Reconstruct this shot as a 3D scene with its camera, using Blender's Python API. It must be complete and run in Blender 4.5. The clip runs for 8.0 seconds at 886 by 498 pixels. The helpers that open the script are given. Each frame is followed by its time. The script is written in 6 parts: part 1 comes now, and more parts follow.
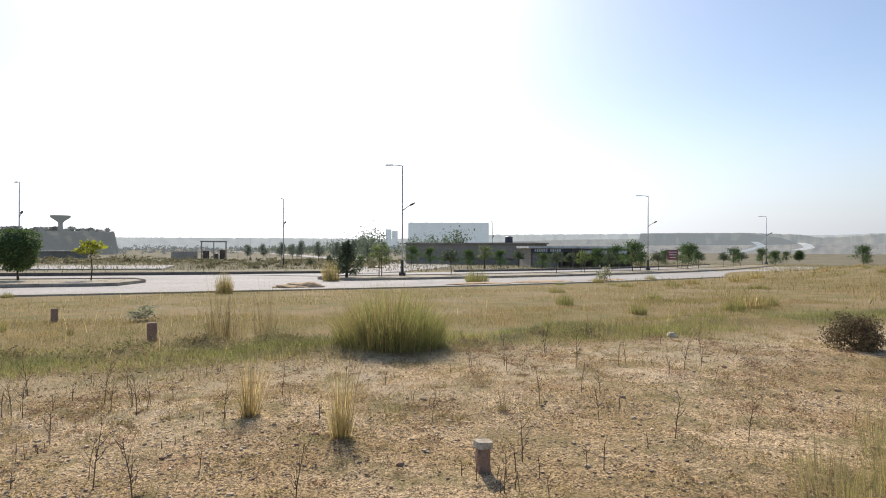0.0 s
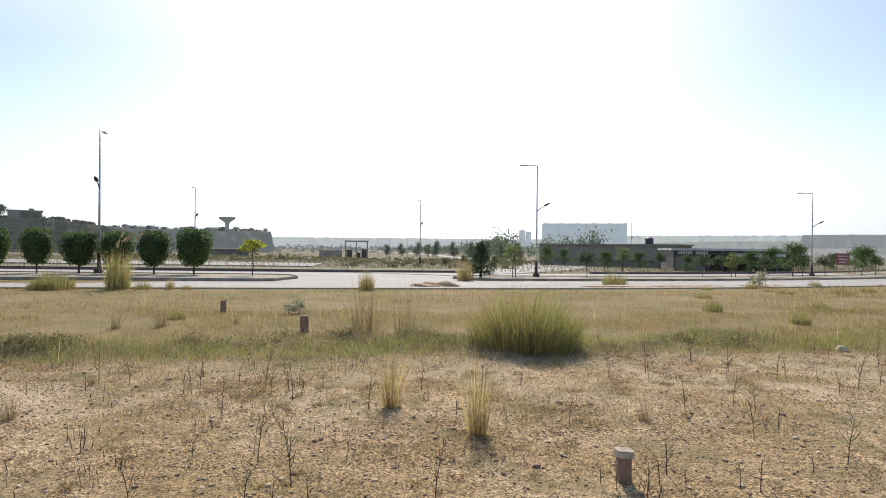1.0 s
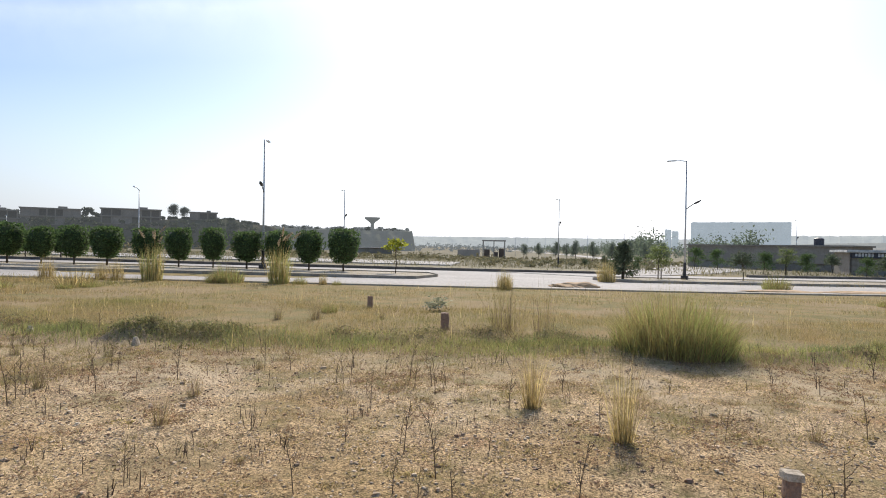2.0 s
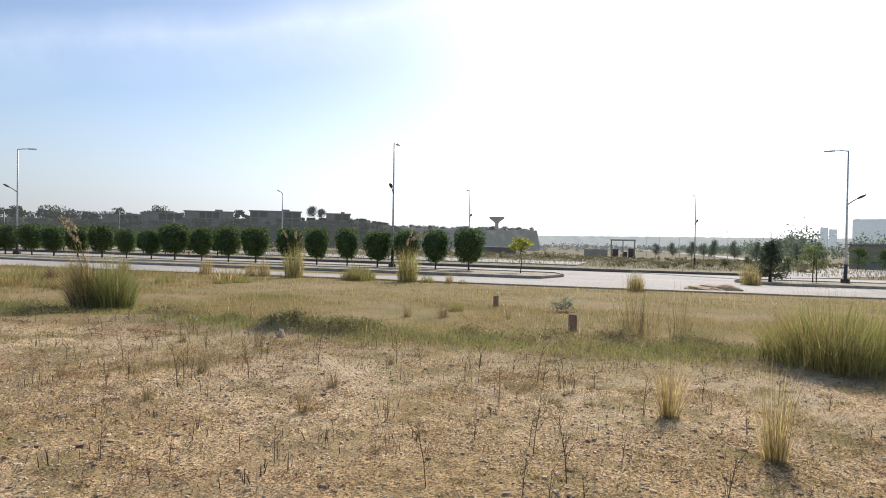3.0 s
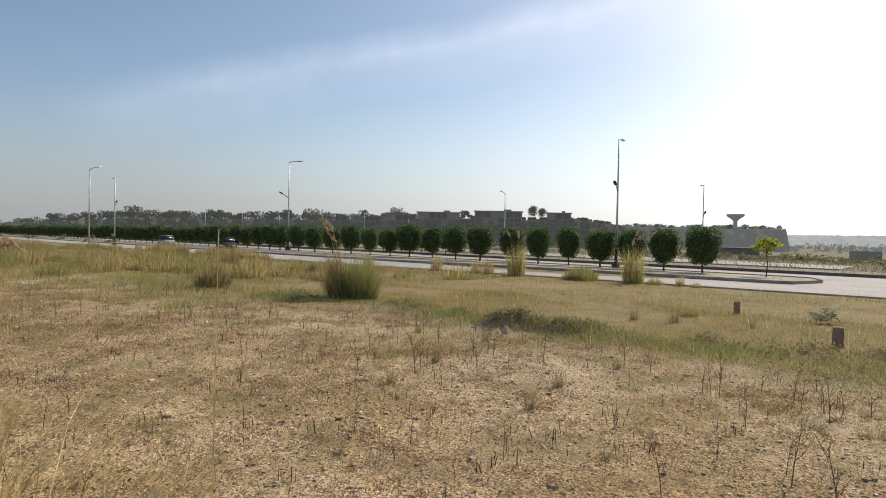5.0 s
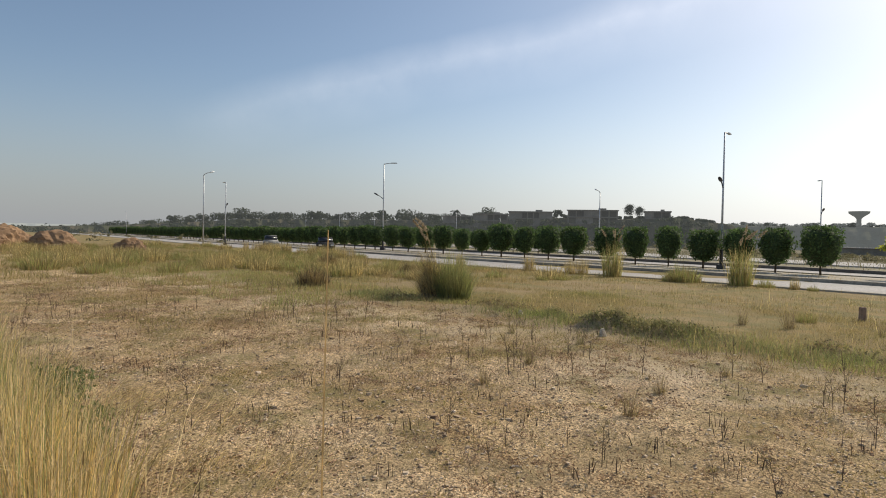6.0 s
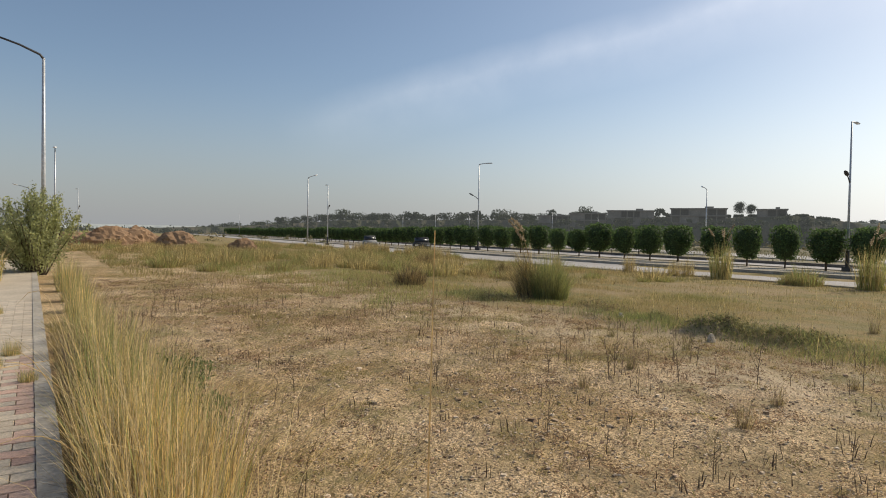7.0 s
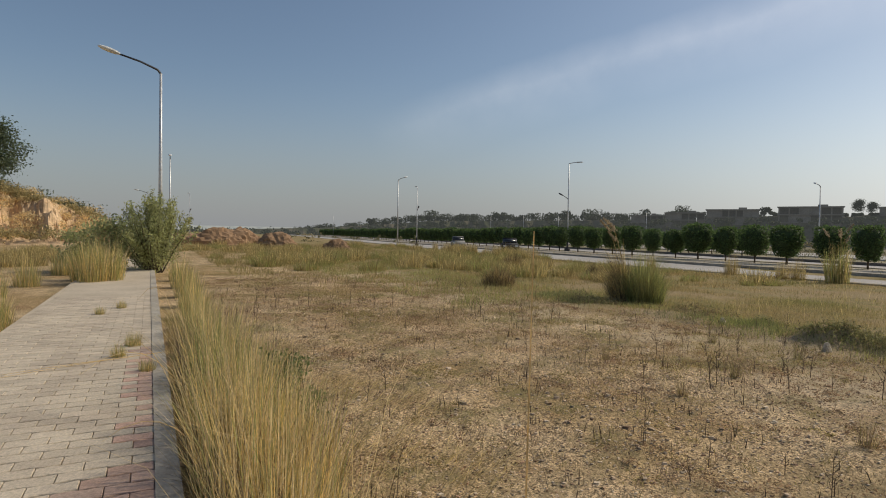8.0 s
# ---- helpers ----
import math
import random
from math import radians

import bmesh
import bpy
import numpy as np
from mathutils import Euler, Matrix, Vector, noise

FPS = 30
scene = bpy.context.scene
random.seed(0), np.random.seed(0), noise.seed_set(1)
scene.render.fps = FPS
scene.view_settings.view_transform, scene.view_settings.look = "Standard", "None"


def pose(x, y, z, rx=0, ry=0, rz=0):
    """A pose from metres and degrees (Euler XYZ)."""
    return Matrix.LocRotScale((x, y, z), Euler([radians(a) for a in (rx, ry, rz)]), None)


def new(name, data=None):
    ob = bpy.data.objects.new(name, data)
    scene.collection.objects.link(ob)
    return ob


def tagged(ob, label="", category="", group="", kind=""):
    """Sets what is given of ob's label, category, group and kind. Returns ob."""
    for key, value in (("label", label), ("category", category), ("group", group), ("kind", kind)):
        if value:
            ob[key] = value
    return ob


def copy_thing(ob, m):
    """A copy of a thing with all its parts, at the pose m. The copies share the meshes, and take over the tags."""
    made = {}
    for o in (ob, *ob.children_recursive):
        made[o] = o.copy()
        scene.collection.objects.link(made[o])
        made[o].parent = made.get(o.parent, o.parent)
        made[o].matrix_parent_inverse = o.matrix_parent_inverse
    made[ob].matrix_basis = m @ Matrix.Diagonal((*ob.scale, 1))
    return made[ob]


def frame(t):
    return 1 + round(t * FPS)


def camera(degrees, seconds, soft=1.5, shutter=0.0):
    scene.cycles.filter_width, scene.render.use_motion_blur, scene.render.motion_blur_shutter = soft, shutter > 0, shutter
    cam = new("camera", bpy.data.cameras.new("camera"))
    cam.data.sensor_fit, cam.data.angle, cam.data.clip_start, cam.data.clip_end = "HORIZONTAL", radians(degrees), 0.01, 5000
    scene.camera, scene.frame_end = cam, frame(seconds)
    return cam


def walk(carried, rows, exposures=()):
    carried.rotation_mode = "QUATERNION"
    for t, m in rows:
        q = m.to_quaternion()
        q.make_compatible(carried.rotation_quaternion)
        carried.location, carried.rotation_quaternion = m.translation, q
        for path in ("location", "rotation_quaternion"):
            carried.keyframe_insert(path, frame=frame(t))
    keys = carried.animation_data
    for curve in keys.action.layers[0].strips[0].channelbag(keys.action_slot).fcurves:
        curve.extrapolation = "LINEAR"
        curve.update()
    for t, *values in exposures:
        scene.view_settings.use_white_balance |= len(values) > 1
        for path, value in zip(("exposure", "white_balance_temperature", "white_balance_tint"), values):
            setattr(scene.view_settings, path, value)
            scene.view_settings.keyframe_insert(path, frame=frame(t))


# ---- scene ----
cam = camera(73.3, 8.0, 1.0)
EYE_Z = 1.65
PATH = [
    (0.0, 0.000, 0.000, 0.00, -0.08, -0.11), (0.5, -0.017, -0.014, 6.34, -0.04, -0.35), (1.0, -0.036, -0.027, 12.77, -0.10, -0.60),
    (1.5, -0.055, -0.038, 19.50, -0.20, -0.85), (3.0, -0.112, -0.066, 37.83, -0.57, -0.98), (3.5, -0.131, -0.074, 43.64, -0.71, -1.10),
    (4.0, -0.149, -0.082, 49.25, -0.85, -1.22), (4.5, -0.166, -0.090, 54.15, -0.95, -1.22), (6.0, -0.215, -0.111, 67.58, -1.24, -1.12),
    (6.5, -0.230, -0.118, 71.82, -1.33, -1.05), (7.0, -0.243, -0.126, 76.68, -1.40, -1.00), (7.5, -0.254, -0.134, 81.31, -1.44, -0.97),
    (8.0, -0.263, -0.142, 85.12, -1.48, -0.94)]
walk(cam, [(t, pose(x, y, EYE_Z, 90 + p, r, a)) for t, x, y, a, p, r in PATH], [(0.0, 0.15, 6650, 10), (1.5, 0.22, 6550, 10), (3.5, 0.16, 6750, 10), (4.5, 0.03, 6950, 9), (6.0, -0.13, 7080, 8), (6.5, -0.16, 7100, 8), (7.0, -0.17, 7110, 8), (7.5, -0.27, 7120, 8), (8.0, -0.44, 7120, 8)])

# ---- light: hazy low sun ahead of the first view, clear sky behind it ----
SUN_AZ, SUN_EL = 14.0, 38.0
SUN_DIR = Vector((-math.sin(radians(SUN_AZ)) * math.cos(radians(SUN_EL)), math.cos(radians(SUN_AZ)) * math.cos(radians(SUN_EL)), math.sin(radians(SUN_EL))))
SKY_STRENGTH = 0.135


def build_world():
    w = bpy.data.worlds.new("sky")
    scene.world = w
    w.use_nodes = True
    nt = w.node_tree
    nt.nodes.clear()
    out = nt.nodes.new("ShaderNodeOutputWorld")
    bg = nt.nodes.new("ShaderNodeBackground")
    sky = nt.nodes.new("ShaderNodeTexSky")
    sky.sky_type = "NISHITA"
    sky.sun_disc = False
    sky.sun_elevation = radians(SUN_EL)
    sky.sun_rotation = radians(-SUN_AZ)
    sky.altitude = 500
    sky.air_density = 1.0
    sky.dust_density = 2.0
    sky.ozone_density = 2.4
    # thin cirrus streaks: a band near one great circle, broken up by noise
    geo = nt.nodes.new("ShaderNodeTexCoord")
    norm = nt.nodes.new("ShaderNodeVectorMath")
    norm.operation = "NORMALIZE"
    nt.links.new(geo.outputs["Generated"], norm.inputs[0])

    def direction(az, el):
        a, e = radians(az), radians(el)
        return Vector((-math.sin(a) * math.cos(e), math.cos(a) * math.cos(e), math.sin(e)))
    pole = direction(85.7, 11.3).cross(direction(49.5, 19.8)).normalized()
    dot = nt.nodes.new("ShaderNodeVectorMath")
    dot.operation = "DOT_PRODUCT"
    nt.links.new(norm.outputs[0], dot.inputs[0])
    dot.inputs[1].default_value = pole
    wob = nt.nodes.new("ShaderNodeTexNoise")
    wob.inputs["Scale"].default_value = 5.0
    wob.inputs["Detail"].default_value = 6.0
    nt.links.new(norm.outputs[0], wob.inputs["Vector"])
    wsc = nt.nodes.new("ShaderNodeMath")
    wsc.operation = "MULTIPLY_ADD"
    wsc.inputs[1].default_value = 0.05
    nt.links.new(wob.outputs["Fac"], wsc.inputs[0])
    nt.links.new(dot.outputs["Value"], wsc.inputs[2])
    ramp = nt.nodes.new("ShaderNodeValToRGB")
    els = ramp.color_ramp.elements
    els[0].position, els[0].color = 0.485, (0, 0, 0, 1)
    els[1].position, els[1].color = 0.525, (1, 1, 1, 1)
    e = els.new(0.55)
    e.color = (0.5, 0.5, 0.5, 1)
    e = els.new(0.60)
    e.color = (0, 0, 0, 1)
    shift = nt.nodes.new("ShaderNodeMath")
    shift.operation = "ADD"
    shift.inputs[1].default_value = 0.5
    nt.links.new(wsc.outputs[0], shift.inputs[0])
    nt.links.new(shift.outputs[0], ramp.inputs["Fac"])
    # the streak fades out away from its middle
    along = nt.nodes.new("ShaderNodeVectorMath")
    along.operation = "DOT_PRODUCT"
    along.inputs[1].default_value = direction(62, 18)
    nt.links.new(norm.outputs[0], along.inputs[0])
    amap = nt.nodes.new("ShaderNodeMapRange")
    amap.inputs["From Min"].default_value = 0.86
    amap.inputs["From Max"].default_value = 0.98
    nt.links.new(along.outputs["Value"], amap.inputs["Value"])
    fine = nt.nodes.new("ShaderNodeTexNoise")
    fine.inputs["Scale"].default_value = 9.0
    fine.inputs["Detail"].default_value = 8.0
    fine.inputs["Roughness"].default_value = 0.6
    nt.links.new(norm.outputs[0], fine.inputs["Vector"])
    mul = nt.nodes.new("ShaderNodeMath")
    mul.operation = "MULTIPLY"
    nt.links.new(ramp.outputs["Color"], mul.inputs[0])
    nt.links.new(amap.outputs[0], mul.inputs[1])
    mul2 = nt.nodes.new("ShaderNodeMath")
    mul2.operation = "MULTIPLY"
    nt.links.new(mul.outputs[0], mul2.inputs[0])
    nt.links.new(fine.outputs["Fac"], mul2.inputs[1])
    mul3 = nt.nodes.new("ShaderNodeMath")
    mul3.operation = "MULTIPLY"
    mul3.inputs[1].default_value = CIRRUS
    nt.links.new(mul2.outputs[0], mul3.inputs[0])
    add = nt.nodes.new("ShaderNodeMix")
    add.data_type = "RGBA"
    add.blend_type = "ADD"
    add.inputs["Factor"].default_value = 1.0
    # whitish haze that thickens evenly towards the horizon all round
    sep = nt.nodes.new("ShaderNodeSeparateXYZ")
    nt.links.new(norm.outputs[0], sep.inputs[0])
    hz = nt.nodes.new("ShaderNodeMapRange")
    hz.interpolation_type = "SMOOTHERSTEP"
    hz.inputs["From Min"].default_value, hz.inputs["From Max"].default_value = -0.08, 0.28
    hz.inputs["To Min"].default_value, hz.inputs["To Max"].default_value = 0.95, 0.0
    nt.links.new(sep.outputs["Z"], hz.inputs["Value"])
    air = nt.nodes.new("ShaderNodeMix")
    air.data_type = "RGBA"
    # the haze scatters forward: it is brighter towards the sun
    near = nt.nodes.new("ShaderNodeVectorMath")
    near.operation = "DOT_PRODUCT"
    near.inputs[1].default_value = SUN_DIR
    nt.links.new(norm.outputs[0], near.inputs[0])
    pos = nt.nodes.new("ShaderNodeMath")
    pos.operation = "MAXIMUM"
    pos.inputs[1].default_value = 0.0
    nt.links.new(near.outputs["Value"], pos.inputs[0])
    power = nt.nodes.new("ShaderNodeMath")
    power.operation = "POWER"
    power.inputs[1].default_value = 3.0
    nt.links.new(pos.outputs[0], power.inputs[0])
    gain = nt.nodes.new("ShaderNodeMath")
    gain.operation = "MULTIPLY_ADD"
    gain.inputs[1].default_value, gain.inputs[2].default_value = 3.4, 1.0
    nt.links.new(power.outputs[0], gain.inputs[0])
    veil = nt.nodes.new("ShaderNodeVectorMath")
    veil.operation = "SCALE"
    veil.inputs[0].default_value = (2.85, 3.08, 3.55)
    nt.links.new(gain.outputs[0], veil.inputs["Scale"])
    nt.links.new(veil.outputs[0], air.inputs["B"])
    nt.links.new(hz.outputs[0], air.inputs["Factor"])
    nt.links.new(sky.outputs[0], air.inputs["A"])
    nt.links.new(air.outputs["Result"], add.inputs["A"])
    tint = nt.nodes.new("ShaderNodeMix")
    tint.data_type = "RGBA"
    tint.inputs["A"].default_value = (0, 0, 0, 1)
    tint.inputs["B"].default_value = (4.5, 4.0, 3.6, 1)
    nt.links.new(mul3.outputs[0], tint.inputs["Factor"])
    nt.links.new(tint.outputs["Result"], add.inputs["B"])
    nt.links.new(add.outputs["Result"], bg.inputs["Color"])
    bg.inputs["Strength"].default_value = SKY_STRENGTH
    nt.links.new(bg.outputs[0], out.inputs["Surface"])


CIRRUS = 0.55
build_world()
sun_data = bpy.data.lights.new("sun", "SUN")
sun_data.energy, sun_data.angle, sun_data.color = 3.7, radians(0.6), (1.0, 0.93, 0.82)
sun = new("sun", sun_data)
sun.rotation_euler = SUN_DIR.to_track_quat("Z", "Y").to_euler()


# ---- materials ----
def material(name, base, rough=0.8, metal=0.0, spots=None, grain=20.0, coarse=1.5, bump=0.2, translucent=0.0, island=0.0, spec=0.5, glow=None, obj_rand=0.0, fine_amount=0.5):
    """base: colour; spots: a second colour that comes in patches; translucent: share of light let through; island:
    brightness spread between loose pieces; glow: colour and strength of emission that paints the air's haze onto far
    things.
    """
    m = bpy.data.materials.new(name)
    m.use_nodes = True
    nt = m.node_tree
    N, L = nt.nodes, nt.links
    bsdf = N["Principled BSDF"]
    bsdf.inputs["Roughness"].default_value = rough
    bsdf.inputs["Metallic"].default_value = metal
    bsdf.inputs["Specular IOR Level"].default_value = spec
    geo = N.new("ShaderNodeNewGeometry")
    big = N.new("ShaderNodeTexNoise")
    big.inputs["Scale"].default_value, big.inputs["Detail"].default_value = coarse, 5.0
    small = N.new("ShaderNodeTexNoise")
    small.inputs["Scale"].default_value, small.inputs["Detail"].default_value, small.inputs["Roughness"].default_value = grain, 4.0, 0.65
    for n in (big, small):
        L.new(geo.outputs["Position"], n.inputs["Vector"])
    mix = N.new("ShaderNodeMix")
    mix.data_type = "RGBA"
    second = spots or tuple(c * 0.7 for c in base)
    mix.inputs["A"].default_value, mix.inputs["B"].default_value = (*base, 1), (*second, 1)
    ramp = N.new("ShaderNodeMapRange")
    ramp.inputs["From Min"].default_value, ramp.inputs["From Max"].default_value = 0.35, 0.65
    L.new(big.outputs["Fac"], ramp.inputs["Value"])
    L.new(ramp.outputs[0], mix.inputs["Factor"])
    hsv = N.new("ShaderNodeHueSaturation")
    L.new(mix.outputs["Result"], hsv.inputs["Color"])
    val = N.new("ShaderNodeMapRange")
    val.inputs["From Min"].default_value, val.inputs["From Max"].default_value = 0.3, 0.7
    val.inputs["To Min"].default_value, val.inputs["To Max"].default_value = 1 - fine_amount * 0.5, 1 + fine_amount * 0.5
    L.new(small.outputs["Fac"], val.inputs["Value"])
    last = val.outputs[0]
    if island or obj_rand:
        src = geo.outputs["Random Per Island"] if island else N.new("ShaderNodeObjectInfo").outputs["Random"]
        k = island or obj_rand
        r = N.new("ShaderNodeMapRange")
        r.inputs["To Min"].default_value, r.inputs["To Max"].default_value = 1 - k, 1 + k
        L.new(src, r.inputs["Value"])
        mm = N.new("ShaderNodeMath")
        mm.operation = "MULTIPLY"
        L.new(last, mm.inputs[0])
        L.new(r.outputs[0], mm.inputs[1])
        last = mm.outputs[0]
    L.new(last, hsv.inputs["Value"])
    L.new(hsv.outputs["Color"], bsdf.inputs["Base Color"])
    if bump:
        b = N.new("ShaderNodeBump")
        b.inputs["Strength"].default_value, b.inputs["Distance"].default_value = bump, 0.02
        L.new(small.outputs["Fac"], b.inputs["Height"])
        L.new(b.outputs[0], bsdf.inputs["Normal"])
    shader = bsdf.outputs[0]
    if translucent:
        tr = N.new("ShaderNodeBsdfTranslucent")
        L.new(hsv.outputs["Color"], tr.inputs["Color"])
        ms = N.new("ShaderNodeMixShader")
        ms.inputs["Fac"].default_value = translucent
        L.new(shader, ms.inputs[1])
        L.new(tr.outputs[0], ms.inputs[2])
        shader = ms.outputs[0]
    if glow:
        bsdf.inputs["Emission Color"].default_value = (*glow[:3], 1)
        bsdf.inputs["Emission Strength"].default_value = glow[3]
    L.new(shader, N["Material Output"].inputs["Surface"])
    return m


def road_coord(N, L, geo):
    """Distance from the paved walk across the field, as a shader value."""
    d = N.new("ShaderNodeVectorMath")
    d.operation = "DOT_PRODUCT"
    L.new(geo.outputs["Position"], d.inputs[0])
    d.inputs[1].default_value = (-0.358, 0.934, 0)
    return d.outputs["Value"]


def ground_material():
    """Sandy, gravelly soil near the walk, dry grass cover beyond the low ridge."""
    m = bpy.data.materials.new("soil")
    m.use_nodes = True
    nt = m.node_tree
    N, L = nt.nodes, nt.links
    bsdf = N["Principled BSDF"]
    bsdf.inputs["Roughness"].default_value = 0.95
    bsdf.inputs["Specular IOR Level"].default_value = 0.15
    geo = N.new("ShaderNodeNewGeometry")

    def noise_node(scale, detail=6.0, rough=0.6):
        n = N.new("ShaderNodeTexNoise")
        n.inputs["Scale"].default_value, n.inputs["Detail"].default_value, n.inputs["Roughness"].default_value = scale, detail, rough
        L.new(geo.outputs["Position"], n.inputs["Vector"])
        return n.outputs["Fac"]

    def span(src, a, b, c=0.0, d=1.0):
        r = N.new("ShaderNodeMapRange")
        r.inputs["From Min"].default_value, r.inputs["From Max"].default_value = a, b
        r.inputs["To Min"].default_value, r.inputs["To Max"].default_value = c, d
        L.new(src, r.inputs["Value"])
        return r.outputs[0]

    def math2(op, a, b):
        r = N.new("ShaderNodeMath")
        r.operation = op
        for i, v in enumerate((a, b)):
            if isinstance(v, (int, float)):
                r.inputs[i].default_value = v
            else:
                L.new(v, r.inputs[i])
        return r.outputs[0]

    def mixed(fac, a, b):
        r = N.new("ShaderNodeMix")
        r.data_type = "RGBA"
        for key, v in (("A", a), ("B", b)):
            if isinstance(v, tuple):
                r.inputs[key].default_value = (*v, 1)
            else:
                L.new(v, r.inputs[key])
        L.new(fac, r.inputs["Factor"])
        return r.outputs["Result"]
    pale, sand, red, dark = (0.66, 0.48, 0.285), (0.45, 0.308, 0.155), (0.37, 0.205, 0.105), (0.165, 0.105, 0.05)
    col = mixed(span(noise_node(0.45), 0.42, 0.6), sand, pale)
    col = mixed(span(noise_node(0.8, 8.0, 0.7), 0.55, 0.68, 0, 0.75), col, red)
    col = mixed(span(noise_node(7.0, 8.0, 0.75), 0.52, 0.66, 0, 0.75), col, dark)
    col = mixed(span(noise_node(26.0, 6.0, 0.8), 0.53, 0.64, 0, 0.85), col, dark)
    vor = N.new("ShaderNodeTexVoronoi")
    vor.inputs["Scale"].default_value = 30.0
    L.new(geo.outputs["Position"], vor.inputs["Vector"])
    sep = N.new("ShaderNodeSeparateColor")
    L.new(vor.outputs["Color"], sep.inputs[0])
    peb = span(vor.outputs["Distance"], 0.15, 0.32, 1.0, 0.0)
    pick = math2("MULTIPLY", math2("GREATER_THAN", sep.outputs[0], 0.45), span(noise_node(0.5), 0.40, 0.58))
    pebfac = math2("MULTIPLY", peb, pick)
    pebcol = mixed(sep.outputs[1], (0.20, 0.155, 0.12), (0.60, 0.53, 0.44))
    col = mixed(pebfac, col, pebcol)
    vor2 = N.new("ShaderNodeTexVoronoi")
    vor2.inputs["Scale"].default_value = 75.0
    L.new(geo.outputs["Position"], vor2.inputs["Vector"])
    sep2 = N.new("ShaderNodeSeparateColor")
    L.new(vor2.outputs["Color"], sep2.inputs[0])
    grit = N.new("ShaderNodeHueSaturation")
    L.new(span(sep2.outputs[0], 0.0, 1.0, 0.32, 1.6), grit.inputs["Value"])
    L.new(col, grit.inputs["Color"])
    col = grit.outputs["Color"]
    # pale crusted strip in front of the ridge
    strip = math2("MULTIPLY", span(road_coord(N, L, geo), 5.2, 7.2), span(noise_node(0.7, 7.0, 0.7), 0.44, 0.56, 0, 0.75))
    col = mixed(strip, col, (0.72, 0.575, 0.40))
    # grass litter: none on the bare strip, most beyond the ridge
    n = road_coord(N, L, geo)
    wav = math2("ADD", n, span(noise_node(0.35), 0.0, 1.0, -3.0, 3.0))
    cover = span(wav, 7.0, 10.0)
    grasscol = mixed(span(noise_node(1.1, 6.0), 0.4, 0.62), (0.33, 0.235, 0.10), (0.215, 0.19, 0.07))
    grasscol = mixed(span(noise_node(0.25, 3.0), 0.48, 0.60, 0, 0.7), grasscol, (0.38, 0.275, 0.155))
    grasscol = mixed(span(noise_node(24.0, 5.0, 0.7), 0.5, 0.66, 0, 0.7), grasscol, (0.085, 0.066, 0.03))
    waste = mixed(span(noise_node(0.12, 6.0, 0.7), 0.42, 0.6), (0.145, 0.135, 0.085), (0.23, 0.20, 0.135))
    grasscol = mixed(span(n, 42.0, 56.0), grasscol, waste)
    patch = math2("MULTIPLY", span(noise_node(1.1, 8.0, 0.75), 0.47, 0.61), 0.75)
    fac = math2("MAXIMUM", math2("MULTIPLY", cover, 0.92), patch)
    col = mixed(fac, col, grasscol)
    L.new(col, bsdf.inputs["Base Color"])
    bmp = N.new("ShaderNodeBump")
    bmp.inputs["Strength"].default_value, bmp.inputs["Distance"].default_value = 0.9, 0.03
    hgt = math2("ADD", math2("MULTIPLY", noise_node(9.0, 8.0, 0.75), 1.0), math2("ADD", math2("MULTIPLY", pebfac, 0.5), math2("MULTIPLY", sep2.outputs[1], 0.18)))
    L.new(hgt, bmp.inputs["Height"])
    L.new(bmp.outputs[0], bsdf.inputs["Normal"])
    return m


SOIL = ground_material()
CONCRETE = material("road_concrete", (0.47, 0.435, 0.40), 0.85, spots=(0.40, 0.365, 0.33), grain=6.0, coarse=0.25, bump=0.05, spec=0.25)
KERB = material("kerb_concrete", (0.40, 0.36, 0.30), 0.9, spots=(0.26, 0.225, 0.18), grain=14.0, coarse=1.2, spec=0.2)
PALE_KERB = material("pale_kerb", (0.46, 0.41, 0.335), 0.9, spots=(0.34, 0.295, 0.23), grain=14.0, coarse=1.0)
# darker copy of the kerb concrete: the far face's shade is in the colour
SHADED_KERB = material("shaded_kerb", (0.20, 0.17, 0.14), 0.9, spots=(0.13, 0.11, 0.09), grain=10.0)
GREY_PAVER = material("grey_paver", (0.58, 0.485, 0.365), 0.9, spots=(0.49, 0.40, 0.30), grain=60.0, coarse=2.0, obj_rand=0.12, bump=0.3)
RED_PAVER = material("red_paver", (0.54, 0.345, 0.26), 0.9, spots=(0.50, 0.36, 0.28), grain=60.0, coarse=2.0, obj_rand=0.15, bump=0.3)
JOINT = material("joint_sand", (0.27, 0.22, 0.165), 0.95, grain=60.0)
PATH_DUST = material("dusty_paving", (0.57, 0.475, 0.355), 0.95, spots=(0.46, 0.38, 0.28), grain=30.0, coarse=1.0)
LEAF = material("clipped_leaf", (0.115, 0.175, 0.06), 0.7, spots=(0.085, 0.135, 0.045), grain=6, coarse=1.5, bump=0, translucent=0.45, island=0.38, spec=0.3)
# leaf colour darkened to stand for the shade deep in a crown
CROWN_SHADE = material("crown_shade", (0.055, 0.085, 0.026), 0.9, grain=15, bump=0.4)
LEAF_BLUE = material("tree_leaf", (0.12, 0.155, 0.085), 0.65, grain=6, coarse=1.0, bump=0, translucent=0.45, island=0.4)
LEAF_YELLOW = material("yellow_leaf", (0.42, 0.44, 0.05), 0.6, grain=6, bump=0, translucent=0.5, island=0.3)
LEAF_SAGE = material("sage_leaf", (0.50, 0.51, 0.24), 0.7, grain=6, bump=0, translucent=0.65, island=0.3)
SHRUB_LEAF = material("shrub_leaf", (0.21, 0.26, 0.09), 0.6, grain=6, bump=0, translucent=0.5, island=0.4)
BARK = material("bark", (0.10, 0.075, 0.05), 0.95, grain=30)
